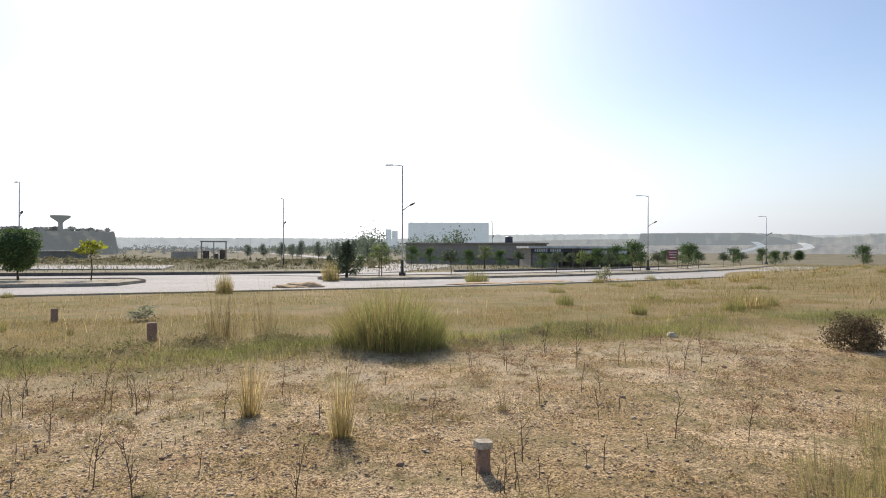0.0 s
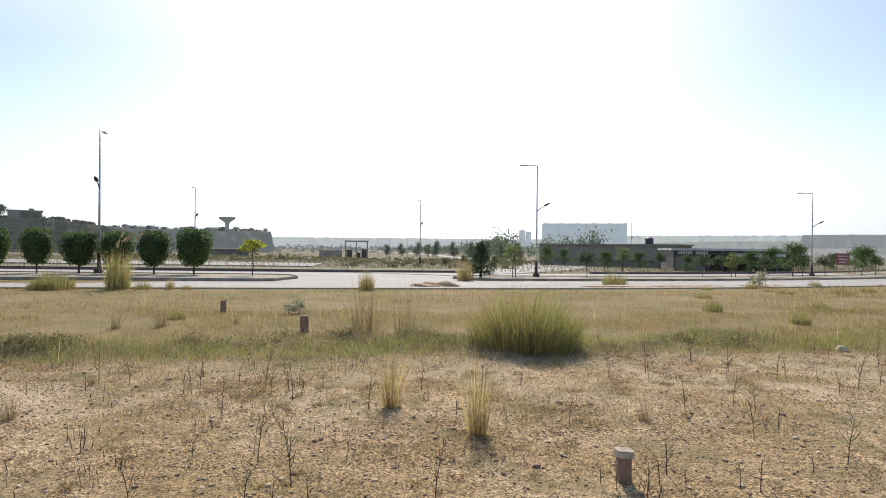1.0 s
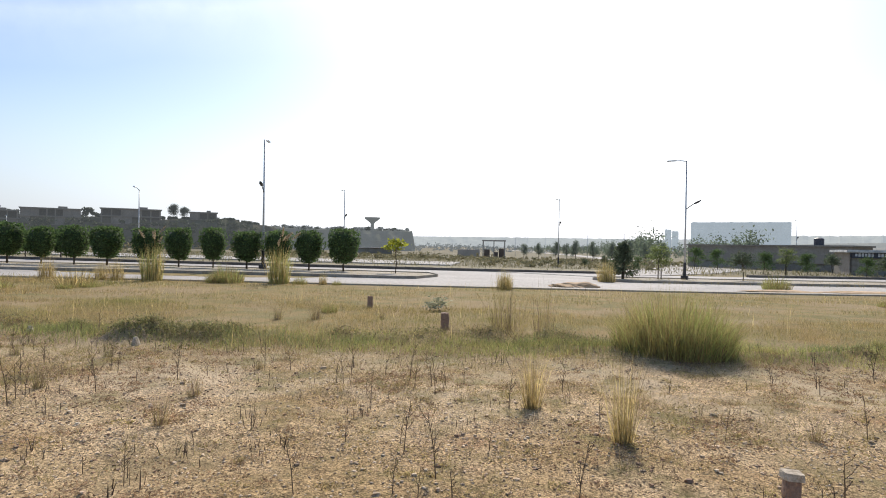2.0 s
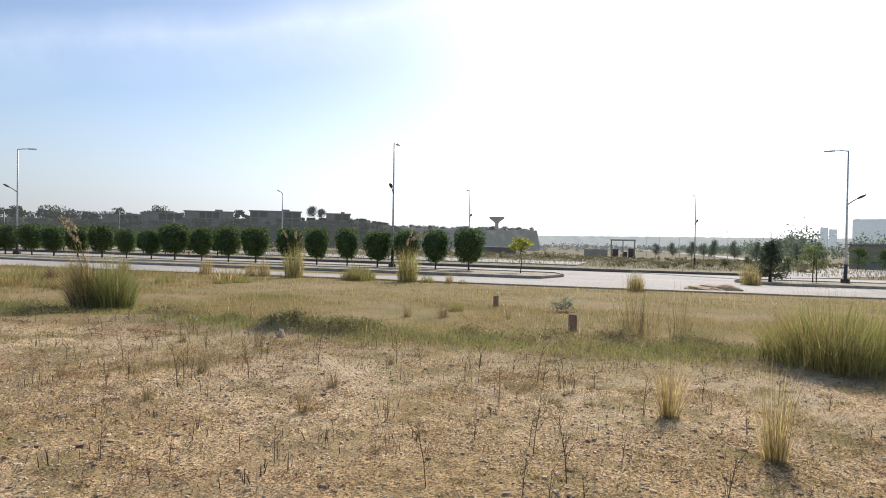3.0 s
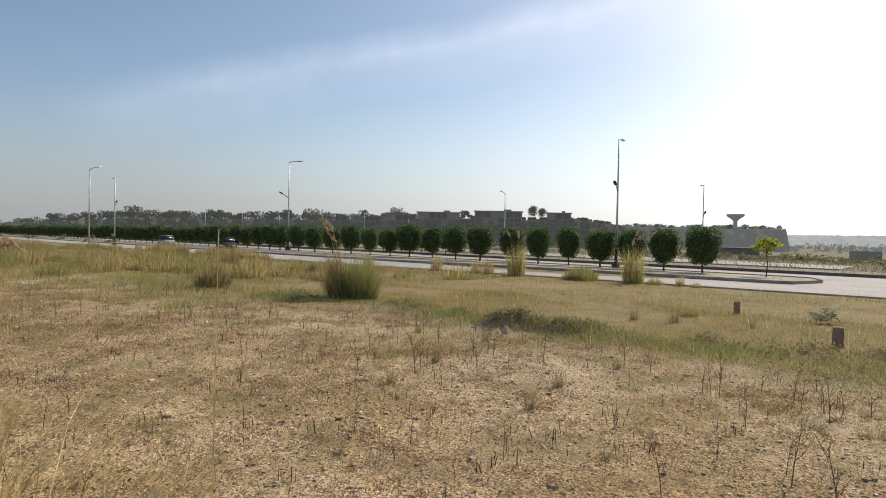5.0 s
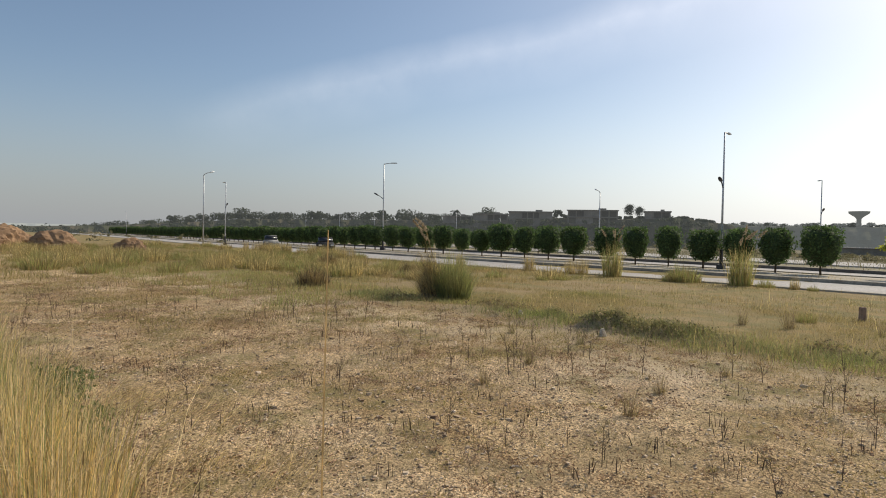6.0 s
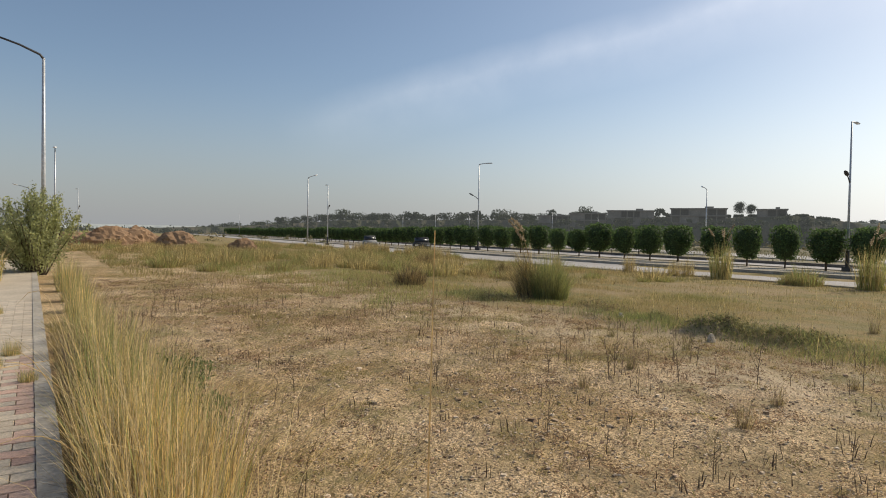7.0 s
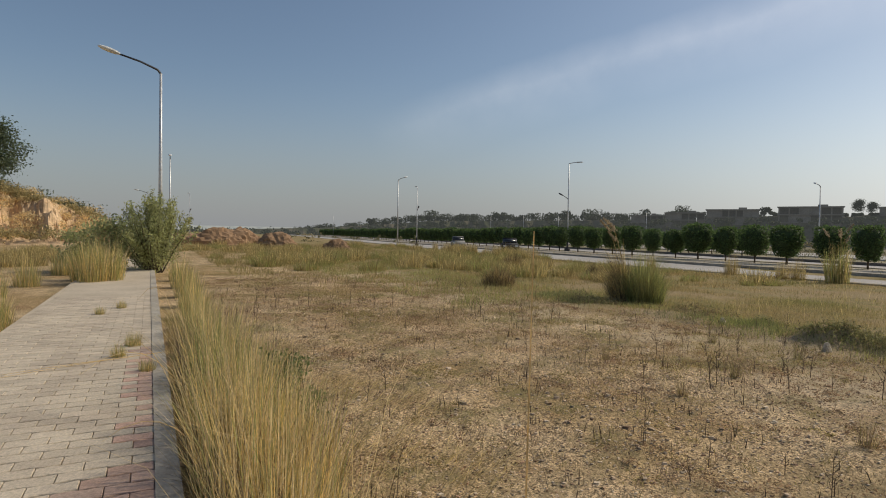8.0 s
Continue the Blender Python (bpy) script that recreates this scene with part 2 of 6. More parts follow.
DRY_STEM = material("dry_stem", (0.15, 0.105, 0.07), 0.95, grain=30, bump=0, island=0.4)
PINK_WEED = material("pinkish_weed", (0.24, 0.165, 0.12), 0.95, grain=30, bump=0, island=0.35, translucent=0.2)
STRAW = material("straw", (0.70, 0.56, 0.27), 0.7, spots=(0.42, 0.31, 0.12), coarse=9.0, bump=0, translucent=0.5, island=0.7)
GREEN_BLADE = material("green_blade", (0.32, 0.345, 0.11), 0.6, spots=(0.40, 0.36, 0.14), coarse=1.5, bump=0, translucent=0.5, island=0.4)
FIELD_BLADE = material("field_blade", (0.43, 0.31, 0.145), 0.75, spots=(0.29, 0.265, 0.095), coarse=0.3, bump=0, translucent=0.5, island=0.45)
PLUME = material("grass_plume", (0.52, 0.42, 0.28), 0.9, bump=0, translucent=0.5, island=0.25)
GALV = material("galvanised_steel", (0.62, 0.63, 0.64), 0.45, 0.4, grain=9, coarse=0.8, bump=0)
DARK_STEEL = material("dark_painted_steel", (0.07, 0.07, 0.075), 0.5, 0.3, bump=0)
LAMP_GLASS = material("lamp_glass", (0.75, 0.76, 0.74), 0.25, bump=0)
PLOT_STONE = material("plot_stone", (0.36, 0.24, 0.175), 0.95, spots=(0.24, 0.16, 0.12), grain=45, coarse=8, bump=0.6)
WHITE_STONE = material("whitewashed_stone", (0.62, 0.53, 0.41), 0.95, spots=(0.42, 0.34, 0.25), grain=45, coarse=14, bump=0.6)
EARTH = material("cut_earth", (0.60, 0.42, 0.25), 0.95, spots=(0.50, 0.34, 0.20), grain=3.0, coarse=0.3, bump=0.7)
EARTH_RED = material("heaped_earth", (0.35, 0.215, 0.12), 0.95, spots=(0.25, 0.155, 0.09), grain=5.0, coarse=0.6, bump=0.7)
PALE_STRAW = material("pale_straw", (0.82, 0.66, 0.38), 0.8, spots=(0.70, 0.52, 0.26), coarse=9.0, bump=0, translucent=0.45, island=0.4)
GOLD_STRAW = material("golden_straw", (0.84, 0.64, 0.28), 0.7, spots=(0.62, 0.45, 0.17), coarse=12.0, bump=0, translucent=0.5, island=0.6)
DULL_GRASS = material("dull_far_grass", (0.30, 0.255, 0.14), 0.85, spots=(0.20, 0.195, 0.105), coarse=0.15, bump=0, translucent=0.35, island=0.4)
PALE_LEAF = material("pale_weed_leaf", (0.46, 0.46, 0.30), 0.7, grain=6, bump=0, translucent=0.45, island=0.4)


# ---- plan helpers ----
D2 = Vector((-0.934, -0.358))
N2 = Vector((-0.358, 0.934))


def bend(s):
    if s < 5:
        return 0.0052 * (5 - s) ** 2 if s > -60 else 0.0052 * 65 ** 2 + 0.676 * (-60 - s)
    if s < 20:
        return 0.0
    return 0.0022 * (s - 20) ** 2 if s < 47 else 0.0022 * 27 ** 2 + 0.1188 * (s - 47)


def road_xy(s, n):
    k = n + bend(s)
    return Vector((s * D2.x + k * N2.x, s * D2.y + k * N2.y))


def walk_xy(s, n):
    return Vector((s * D2.x + n * N2.x, s * D2.y + n * N2.y))


def bearing(az, r):
    return Vector((-math.sin(radians(az)) * r, math.cos(radians(az)) * r))


def on_road(az, n):
    """The point at that bearing on the line n of the bent road."""
    lo, hi = -150.0, 400.0
    for _ in range(50):
        mid = (lo + hi) / 2
        p = road_xy(mid, n)
        if math.degrees(math.atan2(-p.x, p.y)) < az:
            lo = mid
        else:
            hi = mid
    return road_xy(lo, n)


def slope(x, y):
    q = max(0.0, 0.17 * x + 0.985 * y - 15.0)
    q = q * q / 16 if q < 8 else q - 4.0
    return -0.0125 * min(q, 200.0)


# low heaps of weedy soil along the ridge: bearing, distance, radius, height
HEAPS = ((54.4, 11.3, 0.30, 0.12), (53.1, 11.2, 0.36, 0.15), (51.6, 11.2, 0.26, 0.08), (48.9, 11.0, 0.32, 0.10), (47.2, 11.0, 0.34, 0.13), (45.5, 11.1, 0.26, 0.08), (27.5, 10.6, 0.3, 0.06), (22.6, 10.5, 0.30, 0.11), (21.0, 10.6, 0.30, 0.09), (16.2, 10.6, 0.30, 0.09), (14.4, 10.5, 0.26, 0.07), (63.4, 14.2, 0.42, 0.13), (61.0, 13.6, 0.36, 0.10), (57.8, 12.6, 0.30, 0.09), (-9.5, 11.2, 0.3, 0.07), (-13.5, 11.4, 0.26, 0.07), (36.0, 10.6, 0.26, 0.05))
HEAP_XY = [(*bearing(az, r), w, h) for az, r, w, h in HEAPS]


def height(x, y):
    z = slope(x, y)
    s, n = x * D2.x + y * D2.y, x * N2.x + y * N2.y
    r = math.hypot(x, y)
    if r < 60:
        lump = noise.noise((x * 0.9, y * 0.9, 3.1)) + 0.5 * noise.noise((x * 2.3, y * 2.3, 7.7))
        fade = max(0.0, min(1.0, (23.0 - n) / 4)) * max(0.0, min(1.0, (n - 0.3) / 1.0))
        z += 0.03 * lump * fade
        if -22 < s < 13:
            ridge = math.exp(-((n - 9.9 - 0.5 * math.sin(s * 0.5)) / 0.55) ** 2)
            rough = max(0.0, 0.5 + 0.9 * noise.noise((x * 0.8, y * 0.8, 11.0)) + 0.5 * noise.noise((x * 2.6, y * 2.6, 1.0)))
            z += 0.12 * ridge * rough * min(1.0, (13 - s) / 3, (s + 22) / 6)
        if 10 < r < 16 and n > 5:
            for hx, hy, w, h in HEAP_XY:
                d = ((x - hx) ** 2 + (y - hy) ** 2) / (w * w)
                if d < 6:
                    z += h * math.exp(-d) * (1 + 0.6 * noise.noise((x * 6, y * 6, 2.0)))
        if r < 15 and 0.1 < n < 11:
            # clods, hoof marks and the broken edges of the soil crust
            near = min(1.0, (15 - r) / 4) * min(1.0, (n - 0.1) / 0.4)
            crust = noise.noise((x * 1.3 + 5, y * 1.3, 31.0)) + 0.45 * noise.noise((x * 4.1, y * 4.1, 13.0))
            crust = max(0.0, min(1.0, (crust - 0.02) / 0.10))
            grit = abs(noise.noise((x * 6.5, y * 6.5, 20.0))) + 0.6 * noise.noise((x * 15.0, y * 15.0, 4.0))
            z += near * (0.013 * crust + 0.014 * grit)
    # swell of grassy ground at the far side of the open field
    q = math.degrees(math.atan2(-x, y))
    if -75 < q < -25 and 20 < r < 90:
        z += 0.85 * math.exp(-((r - 46) / 12) ** 2) * min(1.0, (-25 - q) / 11)
    return z


def ground_z(p):
    return height(p[0], p[1])


def mesh_object(name, verts, faces, mat, parent=None, smooth=False):
    me = bpy.data.meshes.new(name)
    me.from_pydata(verts, [], faces)
    me.materials.append(mat)
    if smooth:
        me.polygons.foreach_set("use_smooth", [True] * len(me.polygons))
    me.update()
    ob = new(name, me)
    ob.parent = parent
    return ob


def part(name, bm, mat, parent=None, label="", smooth=False):
    me = bpy.data.meshes.new(name)
    bm.to_mesh(me)
    bm.free()
    me.materials.append(mat)
    if smooth:
        me.polygons.foreach_set("use_smooth", [True] * len(me.polygons))
    ob = new(name, me)
    ob.parent = parent
    if label:
        ob["label"] = label
    return ob


def thing(name, label, category, group="", at=None):
    ob = tagged(new(name), label, category, group)
    if at is not None:
        ob.matrix_basis = at
    return ob


def box(bm, cx, cy, cz, sx, sy, sz, bevel=0.0, turn=0.0):
    r = bmesh.ops.create_cube(bm, size=1.0)
    vs = r["verts"]
    m = Matrix.Translation((cx, cy, cz)) @ Matrix.Rotation(radians(turn), 4, "Z") @ Matrix.Diagonal((sx, sy, sz, 1))
    bmesh.ops.transform(bm, matrix=m, verts=vs)
    if bevel:
        es = list({e for v in vs for e in v.link_edges})
        bmesh.ops.bevel(bm, geom=es, offset=bevel, segments=2, affect="EDGES", clamp_overlap=True)
    return bm


def tube(bm, points, radii, sides=8):
    rings = []
    pts = [Vector(p) for p in points]
    for i, p in enumerate(pts):
        d = (pts[min(i + 1, len(pts) - 1)] - pts[max(i - 1, 0)]).normalized()
        a = d.orthogonal().normalized()
        if abs(d.z) < 0.9:
            a = d.cross(Vector((0, 0, 1))).normalized()
        b = d.cross(a)
        rings.append([bm.verts.new(p + (a * math.cos(k * 2 * math.pi / sides) + b * math.sin(k * 2 * math.pi / sides)) * radii[i]) for k in range(sides)])
    for r0, r1 in zip(rings, rings[1:]):
        for k in range(sides):
            bm.faces.new((r0[k], r0[(k + 1) % sides], r1[(k + 1) % sides], r1[k]))
    bm.faces.new(rings[0][::-1])
    bm.faces.new(rings[-1])
    return bm


def leaf_cards(rng, centres, size, flat=0.0):
    """Small four-cornered leaves, one at each centre, turned at random."""
    n = len(centres)
    a = rng.normal(size=(n, 3))
    a[:, 2] *= 1 - flat
    a /= np.linalg.norm(a, axis=1)[:, None]
    b = np.cross(a, rng.normal(size=(n, 3)))
    b /= np.linalg.norm(b, axis=1)[:, None]
    l = size * rng.uniform(0.6, 1.4, n)[:, None]
    c = np.asarray(centres)
    v = np.stack([c - a * l, c + b * l * 0.45, c + a * l, c - b * l * 0.45], 1).reshape(-1, 3)
    f = np.arange(4 * n).reshape(n, 4)
    return v, f


def np_mesh(name, v, f, mat, parent=None):
    return mesh_object(name, v.tolist(), f.tolist(), mat, parent)


def blade_arrays(rng, roots, tall, lean, width, curl=0.6, heading=None):
    """Bent, tapered grass blades: a quad and a tip each."""
    n = len(roots)
    ang = rng.uniform(0, 2 * np.pi, n) if heading is None else heading
    out = np.stack([np.cos(ang), np.sin(ang), np.zeros(n)], 1)
    side = np.stack([-np.sin(ang), np.cos(ang), np.zeros(n)], 1)
    spin = rng.uniform(0, np.pi, n)
    side = side * np.cos(spin)[:, None] + out * np.sin(spin)[:, None]
    up = np.array([0, 0, 1.0])
    h, le, w = tall[:, None], (tall * lean)[:, None], width[:, None] if hasattr(width, "__len__") else width
    mid = roots + up * h * 0.55 + out * le * (0.55 - 0.25 * curl)
    tip = roots + up * h * (1 - 0.15 * lean[:, None]) + out * le
    v = np.stack([roots - side * w / 2, roots + side * w / 2, mid + side * w * 0.38, mid - side * w * 0.38, tip], 1).reshape(-1, 3)
    i = 5 * np.arange(n)[:, None]
    faces = (i + [0, 1, 2, 3]).tolist() + (i + [3, 2, 4]).tolist()
    return v, faces


# ---- ground: one sheet to the horizon ----
def build_ground():
    radii = [0.5]
    while radii[-1] < 4200:
        r = radii[-1]
        radii.append(r * (1.06 if r < 2 else 1.0085 if r < 12 else 1.022 if r < 60 else 1.09))
    # finer towards the side that the walk looks at
    turns = [radians(a) for a in np.concatenate([np.arange(-42, 126, 0.25), np.arange(126, 318, 2.0)])]
    seg = len(turns)
    verts, faces = [(0, 0, height(0, 0))], []
    for r in radii:
        for a in turns:
            x, y = -r * math.sin(a), r * math.cos(a)
            verts.append((x, y, height(x, y)))
    for k in range(seg):
        faces.append((0, 1 + k, 1 + (k + 1) % seg))
    for i in range(len(radii) - 1):
        o = 1 + i * seg
        for k in range(seg):
            k2 = (k + 1) % seg
            faces.append((o + k, o + seg + k, o + seg + k2, o + k2))
    ob = mesh_object("ground", verts, faces, SOIL, smooth=True)
    tagged(ob, "dry sandy gravel ground with sparse yellow grass", "ground", kind="structure")


build_ground()


def ribbon(name, fn, s0, s1, n0, n1, z, mat, step=2.0, thick=0.0):
    """A strip between two lines of the plan, lying z above the ground; n0, n1 may be functions of s. With thickness it has side faces."""
    f0 = n0 if callable(n0) else (lambda s: n0)
    f1 = n1 if callable(n1) else (lambda s: n1)
    count = max(2, int((s1 - s0) / step) + 1)
    v, f = [], []
    for i in range(count):
        s = s0 + (s1 - s0) * i / (count - 1)
        a, b = fn(s, f0(s)), fn(s, f1(s))
        za, zb = slope(*a) + z, slope(*b) + z
        v += [(a.x, a.y, za), (b.x, b.y, zb), (a.x, a.y, za - thick), (b.x, b.y, zb - thick)]
    for i in range(count - 1):
        o = 4 * i
        f.append((o, o + 4, o + 5, o + 1))
        if thick:
            f += [(o + 2, o + 6, o + 4, o), (o + 1, o + 5, o + 7, o + 3)]
    if thick:
        e = 4 * (count - 1)
        f += [(0, 1, 3, 2), (e + 1, e, e + 2, e + 3)]
    return mesh_object(name, v, f, mat)


MEDIAN = material("dusty_median", (0.46, 0.40, 0.32), 0.95, spots=(0.34, 0.285, 0.20), grain=12, coarse=0.5, bump=0.4)
VERGE = material("verge_soil", (0.30, 0.24, 0.145), 0.95, spots=(0.15, 0.135, 0.06), grain=12, coarse=0.8, bump=0.5)
FAR_L = 330.0


def build_roads():
    road = ribbon("road", road_xy, -78, FAR_L, 24.15, 44.0, 0.02, CONCRETE, thick=0.05)
    tagged(road, "pale concrete dual carriageway, dusty, sunlit", "road", kind="structure")
    k = ribbon("kerb_1", road_xy, -74, FAR_L, 23.65, 24.15, 0.06, PALE_KERB, thick=0.3)
    tagged(k, "pale concrete kerb along the field edge", "kerb", kind="structure")
    # planted median either side of the junction
    for i, (s0, s1, n0, n1) in enumerate(((3.2, FAR_L, 29.5, 36.2), (-78, -5.5, 31.2, 36.2))):
        def taper(s, a=n0, b=n1, e=(s0 if i == 0 else s1), sgn=(1 if i == 0 else -1)):
            t = min(1.0, max(0.0, sgn * (s - e) / (1.3 if sgn > 0 else 2.5)))
            return math.sqrt(max(0.0, 1 - (1 - t) ** 2))
        mid = (n0 + n1) / 2
        m = ribbon("median_%d" % (i + 1), road_xy, s0, s1, lambda s: mid + (n0 + 0.2 - mid) * max(0.05, taper(s)), lambda s: mid + (n1 - 0.2 - mid) * max(0.05, taper(s)), 0.10, MEDIAN, 0.5 if i else 0.8, 0.3)
        tagged(m, "pale dusty median strip with weeds", "median", kind="structure")
        for j, (a, b) in enumerate(((n0, n0 + 0.2), (n1 - 0.2, n1))):
            kk = ribbon("kerb_%d" % (2 + 2 * i + j), road_xy, s0, s1, lambda s, a=a: mid + (a - mid) * max(0.05, taper(s)), lambda s, b=b: mid + (b - mid) * max(0.06, taper(s)), 0.15, KERB, 0.5 if i else 0.8, 0.4)
            tagged(kk, "weathered concrete kerb of the median", "kerb", kind="structure")
    k = ribbon("kerb_6", road_xy, -10.0, FAR_L, 44.0, 44.5, 0.22, SHADED_KERB, thick=0.6)
    tagged(k, "dark shaded high kerb across the road", "kerb", kind="structure")
    k = ribbon("kerb_7", road_xy, -78, -19, 43.5, 44.0, 0.2, SHADED_KERB, thick=0.6)
    tagged(k, "dark shaded high kerb across the road", "kerb", kind="structure")
    v = ribbon("verge_1", road_xy, -10.0, FAR_L, 44.5, 52, 0.18, VERGE, thick=0.5)
    tagged(v, "dry grass verge beyond the road", "verge", kind="structure")
    # side road that leads away from the junction
    pts = [Vector(p) for p in ((-12, 40), (-8, 52), (-5, 66), (-3.5, 88), (-8, 118), (-19, 160), (-48, 250), (-120, 420), (-250, 700))]

    def side(s, n):
        i = min(int(s), len(pts) - 2)
        t = s - i
        p0, p1, p2, p3 = pts[max(i - 1, 0)], pts[i], pts[i + 1], pts[min(i + 2, len(pts) - 1)]
        p = 0.5 * ((2 * p1) + (p2 - p0) * t + (2 * p0 - 5 * p1 + 4 * p2 - p3) * t * t + (3 * p1 - p0 - 3 * p2 + p3) * t ** 3)
        d = 0.5 * ((p2 - p0) + 2 * (2 * p0 - 5 * p1 + 4 * p2 - p3) * t + 3 * (3 * p1 - p0 - 3 * p2 + p3) * t * t)
        d.normalize()
        return p + Vector((d.y, -d.x)) * n
    r = ribbon("road_side", side, 0.0, 7.99, -4.5, 4.5, 0.05, CONCRETE, 0.12, 0.08)
    tagged(r, "pale concrete side road leading to the distance", "road", kind="structure")
    p = ribbon("pavement_far", road_xy, 4.5, 120, 60, 78, 0.12, CONCRETE, thick=0.2)
    tagged(p, "pale paved lay-by beyond the verge", "pavement", kind="structure")
    return side


SIDE_ROAD = build_roads()


# ---- paved walk beside the camera ----
WALK_Z = 0.12


def edge(s):
    """The inner line of the walk's edging."""
    return -0.0068 * s


def build_walk():
    base = ribbon("pavement", walk_xy, -6, 34, lambda s: edge(s) - 1.9, edge, WALK_Z - 0.02, JOINT, thick=0.3)
    tagged(base, "dusty walk of grey and red interlocking pavers", "pavement", kind="structure")
    far = ribbon("pavement_dusty", walk_xy, 15.4, 34, lambda s: edge(s) - 1.88, lambda s: edge(s) - 0.002, WALK_Z + 0.004, PATH_DUST, 0.6, 0.02)
    tagged(far, "paved walk buried under pale dust", "pavement", kind="structure")
    k = ribbon("kerb_8", walk_xy, -6, 34, edge, lambda s: edge(s) + 0.145, WALK_Z + 0.012, PALE_KERB, thick=0.3)
    tagged(k, "worn concrete edging of the walk", "kerb", kind="structure")
    k = ribbon("kerb_9", walk_xy, -6, 34, lambda s: edge(s) - 1.97, lambda s: edge(s) - 1.9, WALK_Z - 0.004, PATH_DUST, thick=0.3)
    tagged(k, "worn concrete edging of the walk", "kerb", kind="structure")
    return base


WALK = build_walk()


# ---- trees and shrubs ----
def clipped_tree(rng, name="clipped_tree", w=1.75, h=2.75, leaves=2100, leaf=0.08):
    ob = thing(name, "small clipped tree with a dense dark green crown", "tree", "clipped trees on the median")
    bm = bmesh.new()
    tube(bm, [(0, 0, -0.1), (0.02, 0, 0.35), (-0.01, 0.02, 0.8), (0, 0, 1.3)], [0.06, 0.05, 0.045, 0.03], 7)
    part("trunk", bm, BARK, ob, smooth=True)
    zb = 0.48
    hh = h - zb
    d = rng.normal(size=(leaves, 3))
    d /= np.linalg.norm(d, axis=1)[:, None]
    d /= np.abs(d).max(1)[:, None] ** 0.62
    d *= rng.uniform(0.80, 1.05, leaves)[:, None]
    wob = np.array([1 + 0.16 * noise.noise((p[0] * 1.7 + w * 9, p[1] * 1.7, p[2] * 1.7)) for p in d])
    d *= wob[:, None]
    z = (d[:, 2] + 1) / 2
    taper = np.clip(0.74 + 0.5 * z, 0.7, 1.0)
    c = np.stack([d[:, 0] * w * 0.47 * taper, d[:, 1] * w * 0.47 * taper, zb + z * hh], 1)
    v, f = leaf_cards(rng, c, leaf)
    crown = np_mesh("crown", v, f, LEAF, ob)
    # added solid core that fills the crown, shade put into its colour
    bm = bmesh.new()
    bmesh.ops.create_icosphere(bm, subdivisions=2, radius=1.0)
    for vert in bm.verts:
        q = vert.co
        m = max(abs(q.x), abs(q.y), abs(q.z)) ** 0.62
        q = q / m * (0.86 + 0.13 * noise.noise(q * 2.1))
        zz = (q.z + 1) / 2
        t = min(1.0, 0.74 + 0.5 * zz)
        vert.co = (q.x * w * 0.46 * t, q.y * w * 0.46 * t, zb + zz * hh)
    part("inner_crown", bm, CROWN_SHADE, crown, smooth=True)
    return ob


def loose_tree(rng, name, label, w, h, trunk_h, leaf_mat, leaves=900, leaf=0.09, group="", clumps=14, stems=1, category="tree"):
    ob = thing(name, label, category, group)
    bm = bmesh.new()
    centres = []
    for k in range(stems):
        ox = (k - (stems - 1) / 2) * 0.35
        tube(bm, [(ox, 0, -0.15), (ox + 0.05, 0.03, trunk_h * 0.5), (ox * 0.8, 0, trunk_h), (ox * 0.5, 0, h * 0.8)], [0.05 * h / 3, 0.045 * h / 3, 0.035 * h / 3, 0.012 * h / 3], 6)
    for k in range(clumps):
        a = rng.uniform(0, 2 * np.pi)
        t = rng.uniform(0, 1) ** 0.8
        z = trunk_h + (h - trunk_h) * (0.1 + 0.85 * t)
        rad = w / 2 * rng.uniform(0.25, 0.85) * math.sqrt(max(0.05, 1 - (1.5 * (t - 0.35)) ** 2))
        p = Vector((math.cos(a) * rad, math.sin(a) * rad, z))
        centres.append(p)
        if k % 2 == 0:
            tube(bm, [(0, 0, trunk_h * 0.9 + (z - trunk_h) * 0.4), p * 0.6 + Vector((0, 0, z * 0.4 - 0.05 * h)), p], [0.022 * h / 3, 0.016 * h / 3, 0.006 * h / 3], 5)
    part("trunk", bm, BARK, ob, smooth=True)
    pts = []
    for k in range(leaves):
        c = centres[k % clumps]
        pts.append((np.array(c) + rng.normal(size=3) * np.array([w, w, (h - trunk_h) * 0.85]) * 0.105))
    v, f = leaf_cards(rng, np.array(pts), leaf)
    np_mesh("crown", v, f, leaf_mat, ob)
    return ob


def place(ob, p, turn=0.0, size=1.0, sink=0.0, z=None):
    zz = (ground_z(p) if z is None else z) - sink
    ob.matrix_basis = Matrix.Translation((p[0], p[1], zz)) @ Matrix.Rotation(turn, 4, "Z") @ Matrix.Diagonal((size, size, size, 1)) if not hasattr(size, "__len__") else Matrix.Translation((p[0], p[1], zz)) @ Matrix.Rotation(turn, 4, "Z") @ Matrix.Diagonal((*size, 1))
    return ob


def place_copy(ob, p, turn=0.0, size=1.0, sink=0.0, z=None):
    c = copy_thing(ob, Matrix.Identity(4))
    return place(c, p, turn, size, sink, z)


MEDIAN_Z = 0.10


